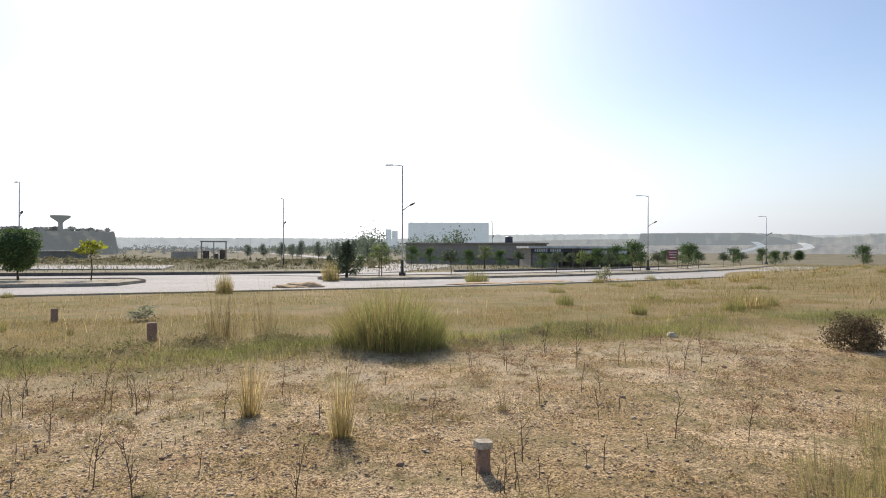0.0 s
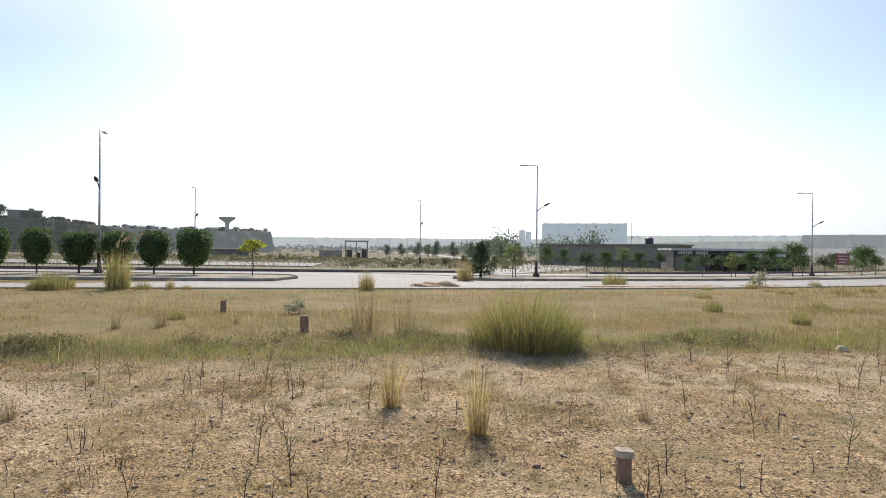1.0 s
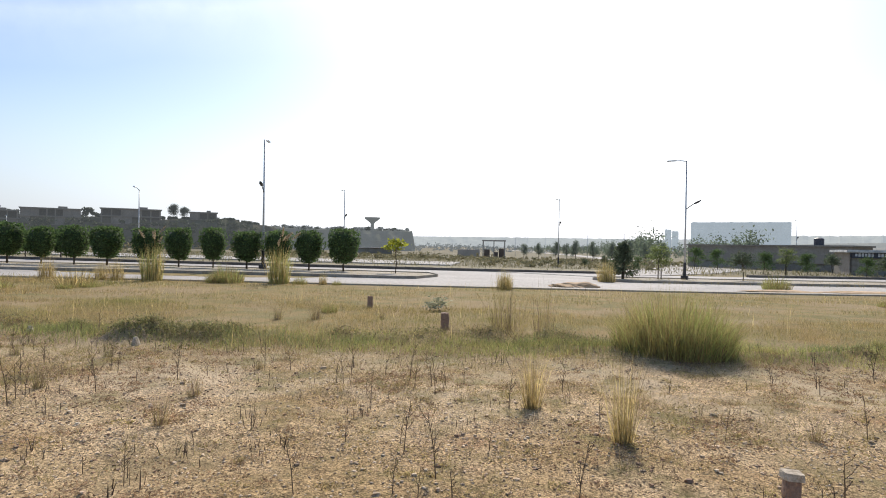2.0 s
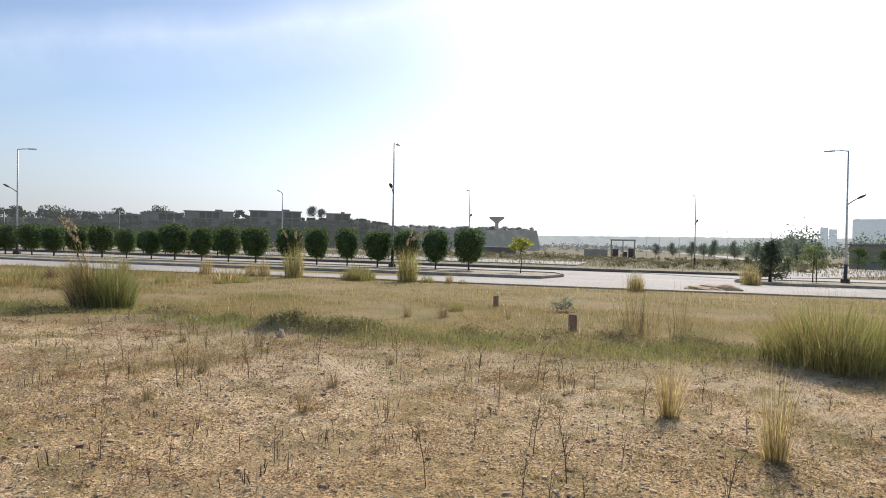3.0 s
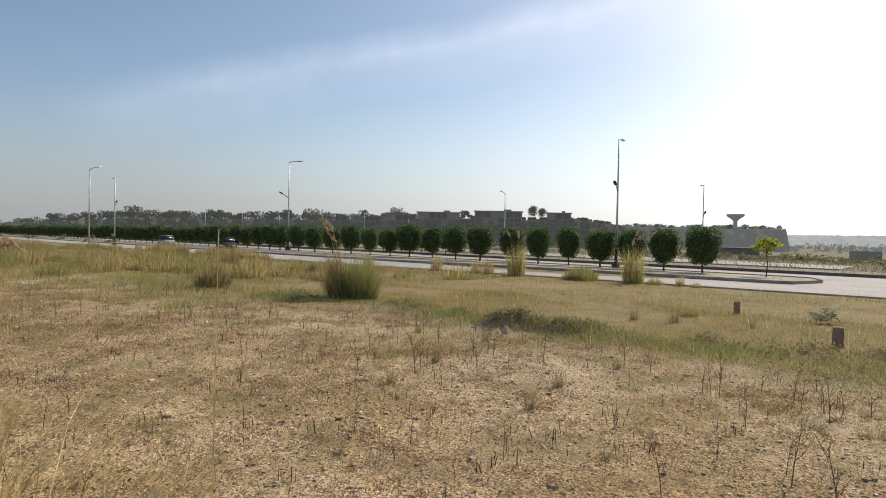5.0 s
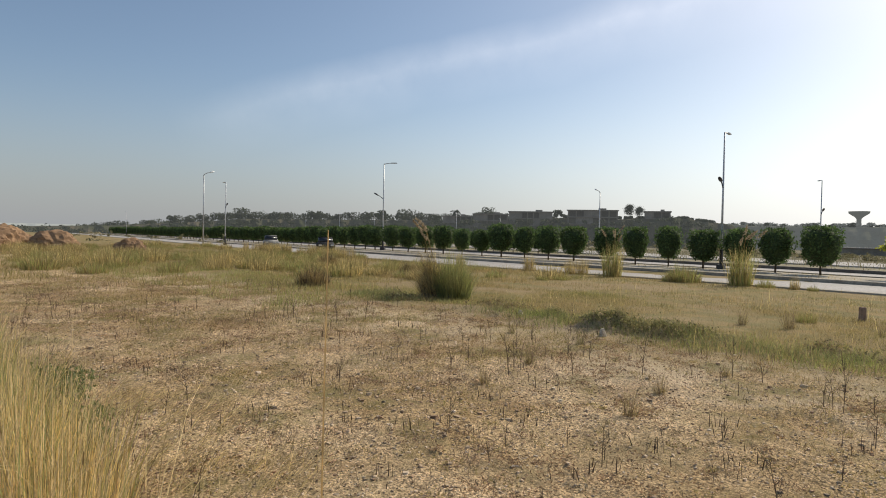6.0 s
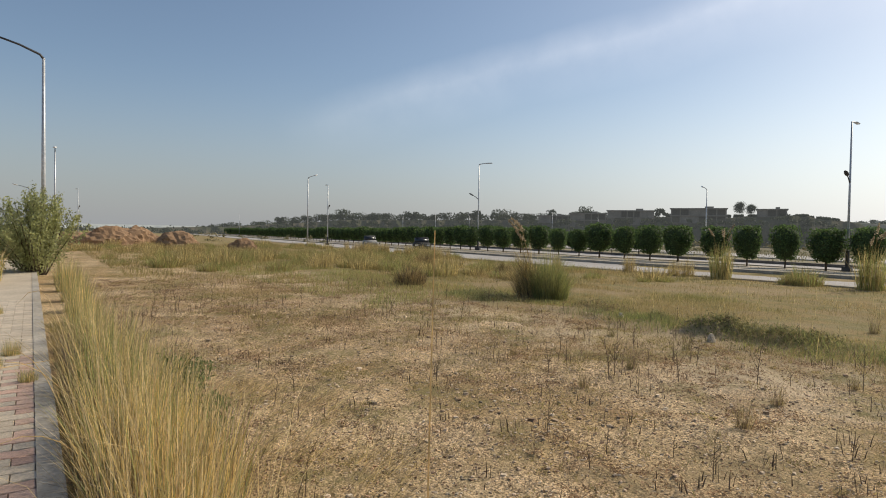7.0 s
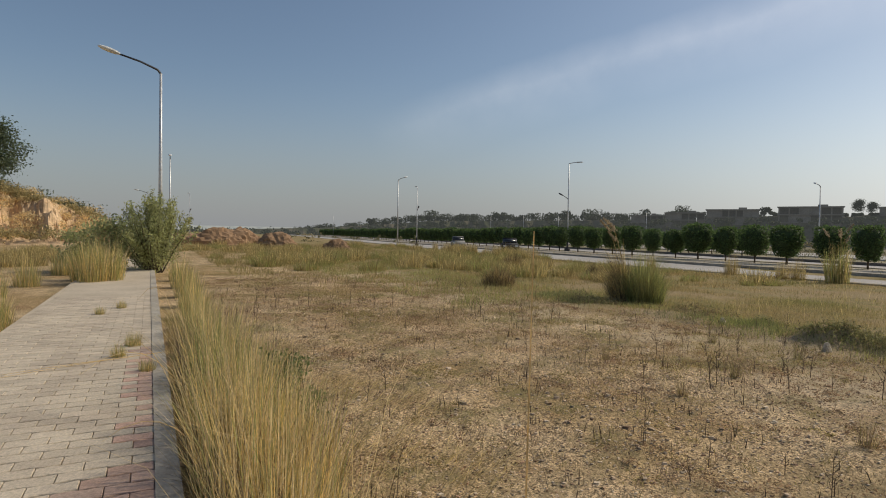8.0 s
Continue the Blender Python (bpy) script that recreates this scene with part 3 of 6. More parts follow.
def build_clipped_row():
    rng = np.random.default_rng(5)
    models = [clipped_tree(rng, w=w, h=h) for w, h in ((1.9, 2.45), (1.65, 2.4), (1.55, 2.3), (1.75, 2.4))]
    distant = [clipped_tree(rng, w=w, h=h, leaves=800, leaf=0.13) for w, h in ((1.75, 2.4), (1.6, 2.35))]
    used = set()
    # the row along the median, tree by tree: bearing, breadth, height
    row = ((35.31, 1.10, 1.04), (38.53, 0.92, 1.0), (41.34, 0.90, 0.98), (44.06, 0.95, 0.98), (46.94, 0.86, 1.0), (49.75, 0.92, 1.0), (52.21, 0.98, 0.98), (55.26, 1.08, 1.04), (57.59, 1.02, 1.0), (59.82, 0.92, 0.98), (62.0, 1.22, 1.08), (63.84, 0.84, 0.92), (65.73, 0.84, 0.9), (67.53, 1.1, 1.02), (69.23, 1.05, 1.0), (70.89, 1.0, 0.98), (72.33, 1.15, 1.02), (74.02, 1.1, 1.0))
    for k, (az, wide, high) in enumerate(row):
        p = on_road(az + 0.2, 35.0)
        z = slope(*p) + MEDIAN_Z
        i = (0, 1, 3, 2)[k % 4]
        m = (wide * (0.92, 1.06, 1.14, 1.0)[i], wide * (0.92, 1.06, 1.14, 1.0)[i], high)
        (place_copy if i in used else place)(models[i], p, float(rng.uniform(0, 6.28)), m, 0, z)
        used.add(i)
    last = on_road(74.22, 35.0)
    s, k = 9.0, 0
    while (road_xy(s, 35.0) - last).length > 0.3 and s < 90:
        s += 0.1
    s += 2.3
    while s < 230:
        p = road_xy(s, 35.0)
        z = slope(*p) + MEDIAN_Z
        g = float(rng.uniform(0.9, 1.08))
        (place if k < 2 else place_copy)(distant[k % 2], p, float(rng.uniform(0, 6.28)), g, 0, z)
        s += 2.35 * float(rng.uniform(0.9, 1.08))
        k += 1
    # a second row across the road
    s = 36.0
    while s < 250:
        p = road_xy(s, 46.0)
        place_copy(distant[int(rng.integers(0, 2))], p, float(rng.uniform(0, 6.28)), float(rng.uniform(0.85, 1.1)), 0, slope(*p) + 0.18)
        s += 3.1 * float(rng.uniform(0.9, 1.1))


build_clipped_row()


# ---- street lamps ----
def double_lamp(h=7.8, low=0.59, group="street lamps of the dual carriageway"):
    """High arm along +x, lower arm along -x."""
    ob = thing("street_lamp", "tall galvanised street lamp with a high and a low arm", "street lamp", group)
    bm = bmesh.new()
    tube(bm, [(0, 0, -0.1), (0, 0, h * 0.5), (0, 0, h)], [0.075, 0.055, 0.04], 8)
    part("pole", bm, GALV, ob, smooth=True)
    bm = bmesh.new()
    box(bm, 0, 0, 0.12, 0.42, 0.42, 0.26, 0.03)
    tube(bm, [(0, 0, 0.2), (0, 0, 1.1)], [0.10, 0.095], 8)
    part("base", bm, DARK_STEEL, ob, "dark painted foot")
    bm = bmesh.new()
    tube(bm, [(0, 0, h - 0.03), (0.35, 0, h + 0.03), (0.7, 0, h + 0.05)], [0.04, 0.035, 0.03], 6)
    arm = part("upper_arm", bm, GALV, ob)
    bm = bmesh.new()
    box(bm, 0.95, 0, h + 0.05, 0.6, 0.2, 0.08, 0.03)
    part("lamp_head", bm, GALV, arm)
    z = h * low
    bm = bmesh.new()
    tube(bm, [(0, 0, z), (-0.28, 0, z + 0.22), (-0.5, 0, z + 0.36)], [0.035, 0.03, 0.028], 6)
    arm = part("lower_arm", bm, DARK_STEEL, ob)
    bm = bmesh.new()
    bmesh.ops.create_uvsphere(bm, u_segments=10, v_segments=6, radius=1.0)
    bmesh.ops.transform(bm, matrix=Matrix.Translation((-0.7, 0, z + 0.46)) @ Matrix.Rotation(radians(28), 4, "Y") @ Matrix.Diagonal((0.27, 0.11, 0.07, 1)), verts=bm.verts)
    part("lamp_head", bm, DARK_STEEL, arm, smooth=True)
    return ob


def single_lamp(h=8.0, reach=1.5, group="street lamps of the walk"):
    """One curved arm along -x with a flat lamp head."""
    ob = thing("street_lamp", "galvanised street lamp with one curved arm", "street lamp", group)
    bm = bmesh.new()
    tube(bm, [(0, 0, -0.1), (0, 0, h * 0.55), (0, 0, h)], [0.085, 0.07, 0.05], 8)
    part("pole", bm, GALV, ob, smooth=True)
    bm = bmesh.new()
    box(bm, 0, 0, 0.1, 0.4, 0.4, 0.3, 0.03)
    part("base", bm, KERB, ob)
    bm = bmesh.new()
    tube(bm, [(0.02, 0, h - 0.05), (-0.12, 0, h + 0.12), (-reach * 0.5, 0, h + 0.34), (-reach, 0, h + 0.5)], [0.05, 0.045, 0.04, 0.035], 7)
    arm = part("arm", bm, DARK_STEEL, ob, smooth=True)
    bm = bmesh.new()
    bmesh.ops.create_uvsphere(bm, u_segments=12, v_segments=8, radius=1.0)
    bmesh.ops.transform(bm, matrix=Matrix.Translation((-reach - 0.35, 0, h + 0.6)) @ Matrix.Rotation(radians(14), 4, "Y") @ Matrix.Diagonal((0.42, 0.16, 0.09, 1)), verts=bm.verts)
    head = part("lamp_head", bm, LAMP_GLASS, arm, "pale lamp head", smooth=True)
    return ob


def build_lamps():
    dl = double_lamp()
    along = math.atan2(N2.y, N2.x)
    # bearing, line, height factor, turn
    p = on_road(42.85, 35.6)
    place(dl, p, along + radians(8), 1.02, 0, slope(*p) + MEDIAN_Z)
    for az, n, g, turn in ((3.9, 35.4, 0.91, 62), (73.5, 35.6, 1.13, -58), (-19.0, 35.6, 0.89, 60), (-28.5, 35.6, 1.12, 60)):
        p = on_road(az, n)
        place_copy(dl, p, along + radians(turn), g, 0, slope(*p) + MEDIAN_Z)
    for az, r, g in ((35.44, 65, 1.0), (15.0, 70, 1.0), (-4.75, 112, 1.0), (66.39, 150, 1.0), (62.2, 160, 0.9), (87.75, 79, 1.0), (80.6, 190, 1.0), (95.6, 200, 0.9), (77.49, 175, 1.0), (74.24, 190, 1.0), (108.2, 110, 1.0)):
        place_copy(dl, bearing(az, r), radians(az + 90 + 14), g, 0)
    sl = single_lamp()
    p = bearing(110.6, 27.4)
    place(sl, p, radians(21 + 100), 1.0)
    for az, r, turn in ((109.8, 60, 20), (89.6, 73, -30), (53.05, 82, -20), (111.5, 120, 110)):
        place_copy(sl, bearing(az, r), radians(turn), 1.0)
    for az, r, g in ((16.2, 210, 0.9), (17.9, 240, 1), (12.3, 200, 1), (10.6, 230, 1), (9.0, 190, 1), (7.5, 260, 1), (19.0, 270, 1), (5.0, 220, 1)):
        place_copy(sl, bearing(az, r), radians(az * 37), g)


build_lamps()


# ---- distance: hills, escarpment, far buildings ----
# haze is painted onto the far surfaces below as a pale blue emission
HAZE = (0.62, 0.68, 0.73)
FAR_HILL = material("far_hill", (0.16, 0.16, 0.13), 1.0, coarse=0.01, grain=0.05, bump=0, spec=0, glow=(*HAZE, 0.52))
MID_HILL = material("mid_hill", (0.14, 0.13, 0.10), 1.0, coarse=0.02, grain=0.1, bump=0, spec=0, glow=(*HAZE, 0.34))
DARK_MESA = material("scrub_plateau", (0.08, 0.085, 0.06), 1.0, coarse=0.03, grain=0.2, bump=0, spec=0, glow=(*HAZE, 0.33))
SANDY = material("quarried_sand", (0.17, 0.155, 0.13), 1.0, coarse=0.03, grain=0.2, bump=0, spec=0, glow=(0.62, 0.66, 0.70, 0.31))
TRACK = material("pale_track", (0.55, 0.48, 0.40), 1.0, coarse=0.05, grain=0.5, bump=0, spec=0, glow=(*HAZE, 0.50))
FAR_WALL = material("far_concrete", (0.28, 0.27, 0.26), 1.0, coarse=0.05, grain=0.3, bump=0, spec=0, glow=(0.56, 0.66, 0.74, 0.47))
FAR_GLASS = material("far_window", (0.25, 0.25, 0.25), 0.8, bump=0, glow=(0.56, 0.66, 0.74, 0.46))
# cliff, raw concrete and foliage emit a weaker share of the same painted haze
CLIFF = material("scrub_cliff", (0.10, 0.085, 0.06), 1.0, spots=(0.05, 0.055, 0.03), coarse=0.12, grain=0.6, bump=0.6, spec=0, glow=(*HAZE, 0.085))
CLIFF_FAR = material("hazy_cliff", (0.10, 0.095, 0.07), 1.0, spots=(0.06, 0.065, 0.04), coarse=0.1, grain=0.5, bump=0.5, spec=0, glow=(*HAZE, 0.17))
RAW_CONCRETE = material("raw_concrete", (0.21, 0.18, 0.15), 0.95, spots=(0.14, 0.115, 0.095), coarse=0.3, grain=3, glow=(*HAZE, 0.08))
# the dark of unlit rooms, painted as a surface colour
OPENING_SHADE = material("opening_shade", (0.10, 0.09, 0.08), 0.95, bump=0, glow=(*HAZE, 0.07))
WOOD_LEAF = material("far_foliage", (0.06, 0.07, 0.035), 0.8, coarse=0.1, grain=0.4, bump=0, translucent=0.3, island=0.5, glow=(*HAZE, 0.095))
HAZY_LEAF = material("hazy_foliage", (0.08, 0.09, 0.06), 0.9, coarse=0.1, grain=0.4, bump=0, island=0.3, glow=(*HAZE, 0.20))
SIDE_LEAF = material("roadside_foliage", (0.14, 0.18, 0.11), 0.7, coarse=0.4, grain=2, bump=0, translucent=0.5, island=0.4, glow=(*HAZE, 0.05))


def interp(table, x):
    xs, ys = zip(*table)
    return float(np.interp(x, xs, ys))


def hill(name, profile, r, mat, label, category="hill", rough=0.06, setback=0.25, seed=0.0, step=0.12, foot=-3.0, steep=0.5):
    """A range seen at bearings and elevations of its crest (degrees), r metres away: a rough slope up to the crest and a back."""
    a0, a1 = profile[0][0], profile[-1][0]
    cols = int((a1 - a0) / step) + 1
    rows = 9
    v, f = [], []
    for i in range(cols):
        az = a0 + (a1 - a0) * i / (cols - 1)
        top = EYE_Z + r * math.tan(radians(interp(profile, az)))
        top += rough * abs(top) * (noise.noise((az * 2.2 + seed, seed, 0)) + 0.6 * noise.noise((az * 7.0 + seed, 1.0, 0)))
        for j in range(rows):
            t = j / (rows - 1)
            u = t / 0.8 if t < 0.8 else 1.0
            rr = r * (1 - setback * steep * (1 - u)) + (r * setback * (t - 0.8) / 0.2 if t > 0.8 else 0)
            rr *= 1 + 0.02 * noise.noise((az * 1.3 + seed, t * 3.0, 5.0))
            p = bearing(az, rr)
            v.append((p.x, p.y, foot + (top - foot) * (u if t < 0.95 else 0.55)))
    for i in range(cols - 1):
        for j in range(rows - 1):
            o = i * rows + j
            f.append((o, o + 1, o + rows + 1, o + rows))
    return tagged(mesh_object(name, v, f, mat), label, category, kind="structure")


def woods(name, spots, mat, label, rng, leaf=0.55, per=46, kind="stuff"):
    """Many far trees or bushes as leafy clumps: bearing, distance, foot height, tree height, width."""
    pts, trunk_v, trunk_f = [], [], []
    for az, r, z, h, w in spots:
        p = bearing(az, r)
        k = max(3, int(per / 10))
        cl = [np.array([p.x + rng.normal() * w * 0.26, p.y + rng.normal() * w * 0.26, z + h * rng.uniform(0.42, 0.88)]) for _ in range(k)]
        for i in range(per):
            pts.append(cl[i % k] + rng.normal(size=3) * np.array([w * 0.13, w * 0.13, h * 0.11]))
    v, f = leaf_cards(rng, np.array(pts), leaf)
    return tagged(np_mesh(name, v, f, mat), label, "trees", kind=kind)


def crowns(name, spots, mat, label, rng, leaf, per):
    """Far trees with rounded crowns of several overlapping lobes: bearing, distance, foot height, tree height, width."""
    pts = []
    for az, r, z, h, w in spots:
        p = bearing(az, r)
        lobes = [(p.x + rng.uniform(-0.3, 0.3) * w, p.y + rng.uniform(-0.3, 0.3) * w, z + h * rng.uniform(0.55, 0.72), rng.uniform(0.20, 0.32)) for _ in range(6)]
        lobes.append((p.x, p.y, z + h * 0.4, 0.36))
        for i in range(per):
            x, y, zz, g = lobes[i % 7]
            d = rng.normal(size=3)
            d *= rng.uniform(0.55, 1.0) ** 0.5 / np.linalg.norm(d)
            pts.append((x + d[0] * w * g, y + d[1] * w * g, zz + d[2] * h * min(0.30, g + 0.03)))
    v, f = leaf_cards(rng, np.array(pts), leaf)
    return tagged(np_mesh(name, v, f, mat), label, "trees", kind="stuff")


def build_distance():
    rng = np.random.default_rng(11)
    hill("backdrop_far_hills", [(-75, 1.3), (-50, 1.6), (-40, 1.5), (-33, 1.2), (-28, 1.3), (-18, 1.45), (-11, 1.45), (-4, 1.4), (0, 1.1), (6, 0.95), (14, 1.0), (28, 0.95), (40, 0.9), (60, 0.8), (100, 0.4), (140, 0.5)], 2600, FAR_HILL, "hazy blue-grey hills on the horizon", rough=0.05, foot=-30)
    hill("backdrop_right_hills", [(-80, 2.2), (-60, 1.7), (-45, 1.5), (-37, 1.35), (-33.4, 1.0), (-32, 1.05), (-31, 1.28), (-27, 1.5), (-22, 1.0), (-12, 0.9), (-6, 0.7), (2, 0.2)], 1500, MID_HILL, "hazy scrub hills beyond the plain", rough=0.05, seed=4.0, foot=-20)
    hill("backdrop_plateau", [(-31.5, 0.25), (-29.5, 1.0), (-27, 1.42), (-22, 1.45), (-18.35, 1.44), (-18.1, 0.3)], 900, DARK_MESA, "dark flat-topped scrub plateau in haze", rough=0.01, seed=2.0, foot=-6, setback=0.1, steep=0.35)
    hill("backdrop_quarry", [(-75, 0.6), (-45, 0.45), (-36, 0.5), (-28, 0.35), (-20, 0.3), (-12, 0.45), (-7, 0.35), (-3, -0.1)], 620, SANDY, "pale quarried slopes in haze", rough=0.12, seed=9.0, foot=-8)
    # pale tracks that climb the slopes
    for az, el, pts in ((-27, 0.2, [(-24.6, -0.85), (-25.6, -0.45), (-27.2, -0.1), (-28.2, 0.25), (-27.6, 0.62)]), (-32, 0.1, [(-30.8, -0.1), (-31.6, 0.1), (-31.4, 0.35), (-31.0, 0.5)])):
        v, f = [], []
        for i, (a, e) in enumerate(pts):
            for da in (-0.38, 0.38):
                q = bearing(a + da * (1.2 - 0.12 * i), 505 + 3 * i)
                v.append((q.x, q.y, EYE_Z + 505 * math.tan(radians(e))))
        for i in range(len(pts) - 1):
            f.append((2 * i, 2 * i + 1, 2 * i + 3, 2 * i + 2))
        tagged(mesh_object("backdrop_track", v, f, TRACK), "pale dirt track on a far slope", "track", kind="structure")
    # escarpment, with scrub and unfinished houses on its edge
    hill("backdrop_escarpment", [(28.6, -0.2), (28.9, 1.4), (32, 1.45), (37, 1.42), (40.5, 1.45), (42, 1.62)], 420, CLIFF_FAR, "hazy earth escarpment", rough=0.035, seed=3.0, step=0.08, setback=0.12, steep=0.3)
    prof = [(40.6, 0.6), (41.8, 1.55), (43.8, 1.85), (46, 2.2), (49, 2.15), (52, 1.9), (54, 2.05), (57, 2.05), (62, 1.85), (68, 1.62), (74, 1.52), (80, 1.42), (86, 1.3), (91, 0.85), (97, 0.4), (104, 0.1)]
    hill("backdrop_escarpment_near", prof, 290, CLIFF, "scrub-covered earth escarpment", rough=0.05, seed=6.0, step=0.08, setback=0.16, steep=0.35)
    spots = []
    for az in np.arange(29.4, 42, 0.28):
        z = EYE_Z + 425 * math.tan(radians(1.35))
        spots.append((az + rng.normal() * 0.1, 425 + rng.uniform(0, 25), z - 1.0, rng.uniform(1.5, 4.0), rng.uniform(3, 6)))
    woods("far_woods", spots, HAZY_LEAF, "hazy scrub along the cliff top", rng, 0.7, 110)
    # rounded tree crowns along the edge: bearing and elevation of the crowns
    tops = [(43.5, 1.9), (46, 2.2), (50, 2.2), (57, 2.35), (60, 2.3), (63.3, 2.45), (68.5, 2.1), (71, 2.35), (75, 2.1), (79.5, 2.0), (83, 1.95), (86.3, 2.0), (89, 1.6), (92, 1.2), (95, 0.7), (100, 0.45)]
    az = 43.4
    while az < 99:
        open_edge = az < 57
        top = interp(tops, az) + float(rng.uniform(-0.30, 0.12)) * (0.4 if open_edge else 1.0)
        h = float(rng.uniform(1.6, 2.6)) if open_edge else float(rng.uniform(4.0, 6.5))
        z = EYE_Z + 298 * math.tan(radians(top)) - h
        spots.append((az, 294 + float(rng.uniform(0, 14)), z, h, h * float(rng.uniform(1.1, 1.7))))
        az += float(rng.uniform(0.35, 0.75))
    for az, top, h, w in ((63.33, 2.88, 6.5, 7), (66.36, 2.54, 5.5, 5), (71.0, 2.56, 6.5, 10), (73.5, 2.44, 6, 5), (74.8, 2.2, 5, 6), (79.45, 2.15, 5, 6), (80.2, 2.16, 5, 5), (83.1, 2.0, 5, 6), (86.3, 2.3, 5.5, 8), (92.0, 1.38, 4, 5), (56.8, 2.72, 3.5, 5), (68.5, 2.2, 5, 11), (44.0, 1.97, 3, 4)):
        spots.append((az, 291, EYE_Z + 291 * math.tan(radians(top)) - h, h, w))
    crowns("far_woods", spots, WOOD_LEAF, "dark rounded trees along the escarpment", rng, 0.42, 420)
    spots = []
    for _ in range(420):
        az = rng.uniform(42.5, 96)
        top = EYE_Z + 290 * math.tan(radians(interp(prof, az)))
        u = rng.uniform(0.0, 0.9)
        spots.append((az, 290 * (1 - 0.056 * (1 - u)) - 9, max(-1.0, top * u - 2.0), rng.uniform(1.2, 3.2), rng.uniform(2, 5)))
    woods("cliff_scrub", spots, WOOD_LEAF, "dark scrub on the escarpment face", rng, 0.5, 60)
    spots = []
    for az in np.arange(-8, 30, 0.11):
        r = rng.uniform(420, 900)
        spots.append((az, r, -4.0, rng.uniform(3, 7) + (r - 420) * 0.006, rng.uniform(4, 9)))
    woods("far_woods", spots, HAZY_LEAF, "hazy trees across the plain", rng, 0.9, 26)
    spots = []
    for az in np.arange(97, 114, 0.3):
        spots.append((az, rng.uniform(230, 330), -0.5, rng.uniform(2.0, 3.6), rng.uniform(3, 5)))
    woods("far_woods", spots, WOOD_LEAF, "low dark trees along the far road", rng, 0.5, 40)
    spots = []
    for az in np.arange(43, 100, 0.35):
        r = rng.uniform(95, 250)
        spots.append((az, r, -0.3, rng.uniform(0.6, 1.7), rng.uniform(1.0, 3.0)))
    for az in np.arange(21, 43, 0.2):
        r = rng.uniform(90, 260)
        p = bearing(az, r)
        spots.append((az, r, slope(*p) - 0.2, rng.uniform(0.5, 1.6), rng.uniform(1.0, 3.0)))
    for az in np.arange(4, 43, 0.13):
        r = rng.uniform(62, 170)
        p = bearing(az, r)
        if (p - SIDE_ROAD(2.5, 0)).length < 12 or (r < 100 and az > 22):
            continue
        spots.append((az, r, slope(*p) - 0.15, rng.uniform(0.3, 0.9), rng.uniform(0.8, 2.4)))
    woods("waste_scrub", spots, DULL_GRASS, "dull tan and olive scrub on the waste ground", rng, 0.2, 46)
    # roadside trees of the side road
    spots = []
    for k in np.arange(3.3, 7.6, 0.07):
        for side in (-7, 7):
            if rng.random() < 0.85:
                p = SIDE_ROAD(float(k), side + float(rng.normal()) * 0.6)
                spots.append((math.degrees(math.atan2(-p.x, p.y)), p.length, slope(*p), rng.uniform(3.4, 6.4), rng.uniform(2.4, 4.0)))
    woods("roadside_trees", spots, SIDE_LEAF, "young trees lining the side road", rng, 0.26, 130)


build_distance()


def far_block(name, label, az0, az1, r, el, storeys, base_z=-4.0, mat=FAR_WALL):
    """A distant slab of flats: wall, floor bands, rows of windows, roof huts."""
    a, b = bearing(az0, r), bearing(az1, r)
    w = (b - a).length
    mid = (a + b) / 2
    h = EYE_Z + r * math.tan(radians(el)) - base_z
    turn = math.atan2(b.y - a.y, b.x - a.x)
    ob = thing(name, label, "building", "", Matrix.Translation((mid.x, mid.y, base_z)) @ Matrix.Rotation(turn, 4, "Z"))
    bm = bmesh.new()
    box(bm, 0, 12, h / 2, w, 24, h, 0.6)
    wall = part("wall", bm, mat, ob)
    step = h / storeys
    n = max(4, int(w / 9))
    for i in range(1, storeys):
        bm = bmesh.new()
        box(bm, 0, 11.6, i * step, w + 0.8, 24.6, 0.5)
        part("floor_band", bm, mat, ob)
    for i in range(storeys):
        bm = bmesh.new()
        for k in range(n):
            x = -w / 2 + (k + 0.5) * w / n
            box(bm, x, -0.1, (i + 0.5) * step, w / n * 0.45, 0.3, step * 0.45)
        part("window_row", bm, FAR_GLASS, ob)
    bm = bmesh.new()
    box(bm, 0, 12, h + 0.5, w * 0.98, 20, 1.0, 0.2)
    part("roof", bm, mat, ob)
    for k in range(0, n, 4):
        bm = bmesh.new()
        box(bm, -w / 2 + (k + 0.8) * w / n, 12, h + 1.4, w / n * 0.8, 9, 1.0)
        part("roof_hut", bm, mat, ob)
    return ob


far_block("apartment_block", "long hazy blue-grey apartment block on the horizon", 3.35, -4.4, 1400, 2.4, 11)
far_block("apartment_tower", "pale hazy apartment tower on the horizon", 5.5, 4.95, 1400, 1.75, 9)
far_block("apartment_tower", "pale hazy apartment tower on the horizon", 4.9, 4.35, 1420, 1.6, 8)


def water_tower():
    r, z0 = 440, 10.0
    top = EYE_Z + r * math.tan(radians(2.58))
    p = bearing(32.72, r)
    ob = thing("water_tower", "hazy concrete water tower with a funnel-shaped tank", "water tower", "", Matrix.Translation((p.x, p.y, z0)))
    h = top - z0
    bm = bmesh.new()
    tube(bm, [(0, 0, 0), (0, 0, h * 0.45), (0, 0, h * 0.66)], [1.7, 1.3, 1.3], 14)
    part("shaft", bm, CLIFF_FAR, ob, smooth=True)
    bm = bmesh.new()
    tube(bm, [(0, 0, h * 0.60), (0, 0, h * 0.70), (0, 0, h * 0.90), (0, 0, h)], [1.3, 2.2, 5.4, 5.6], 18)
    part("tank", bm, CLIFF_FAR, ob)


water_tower()


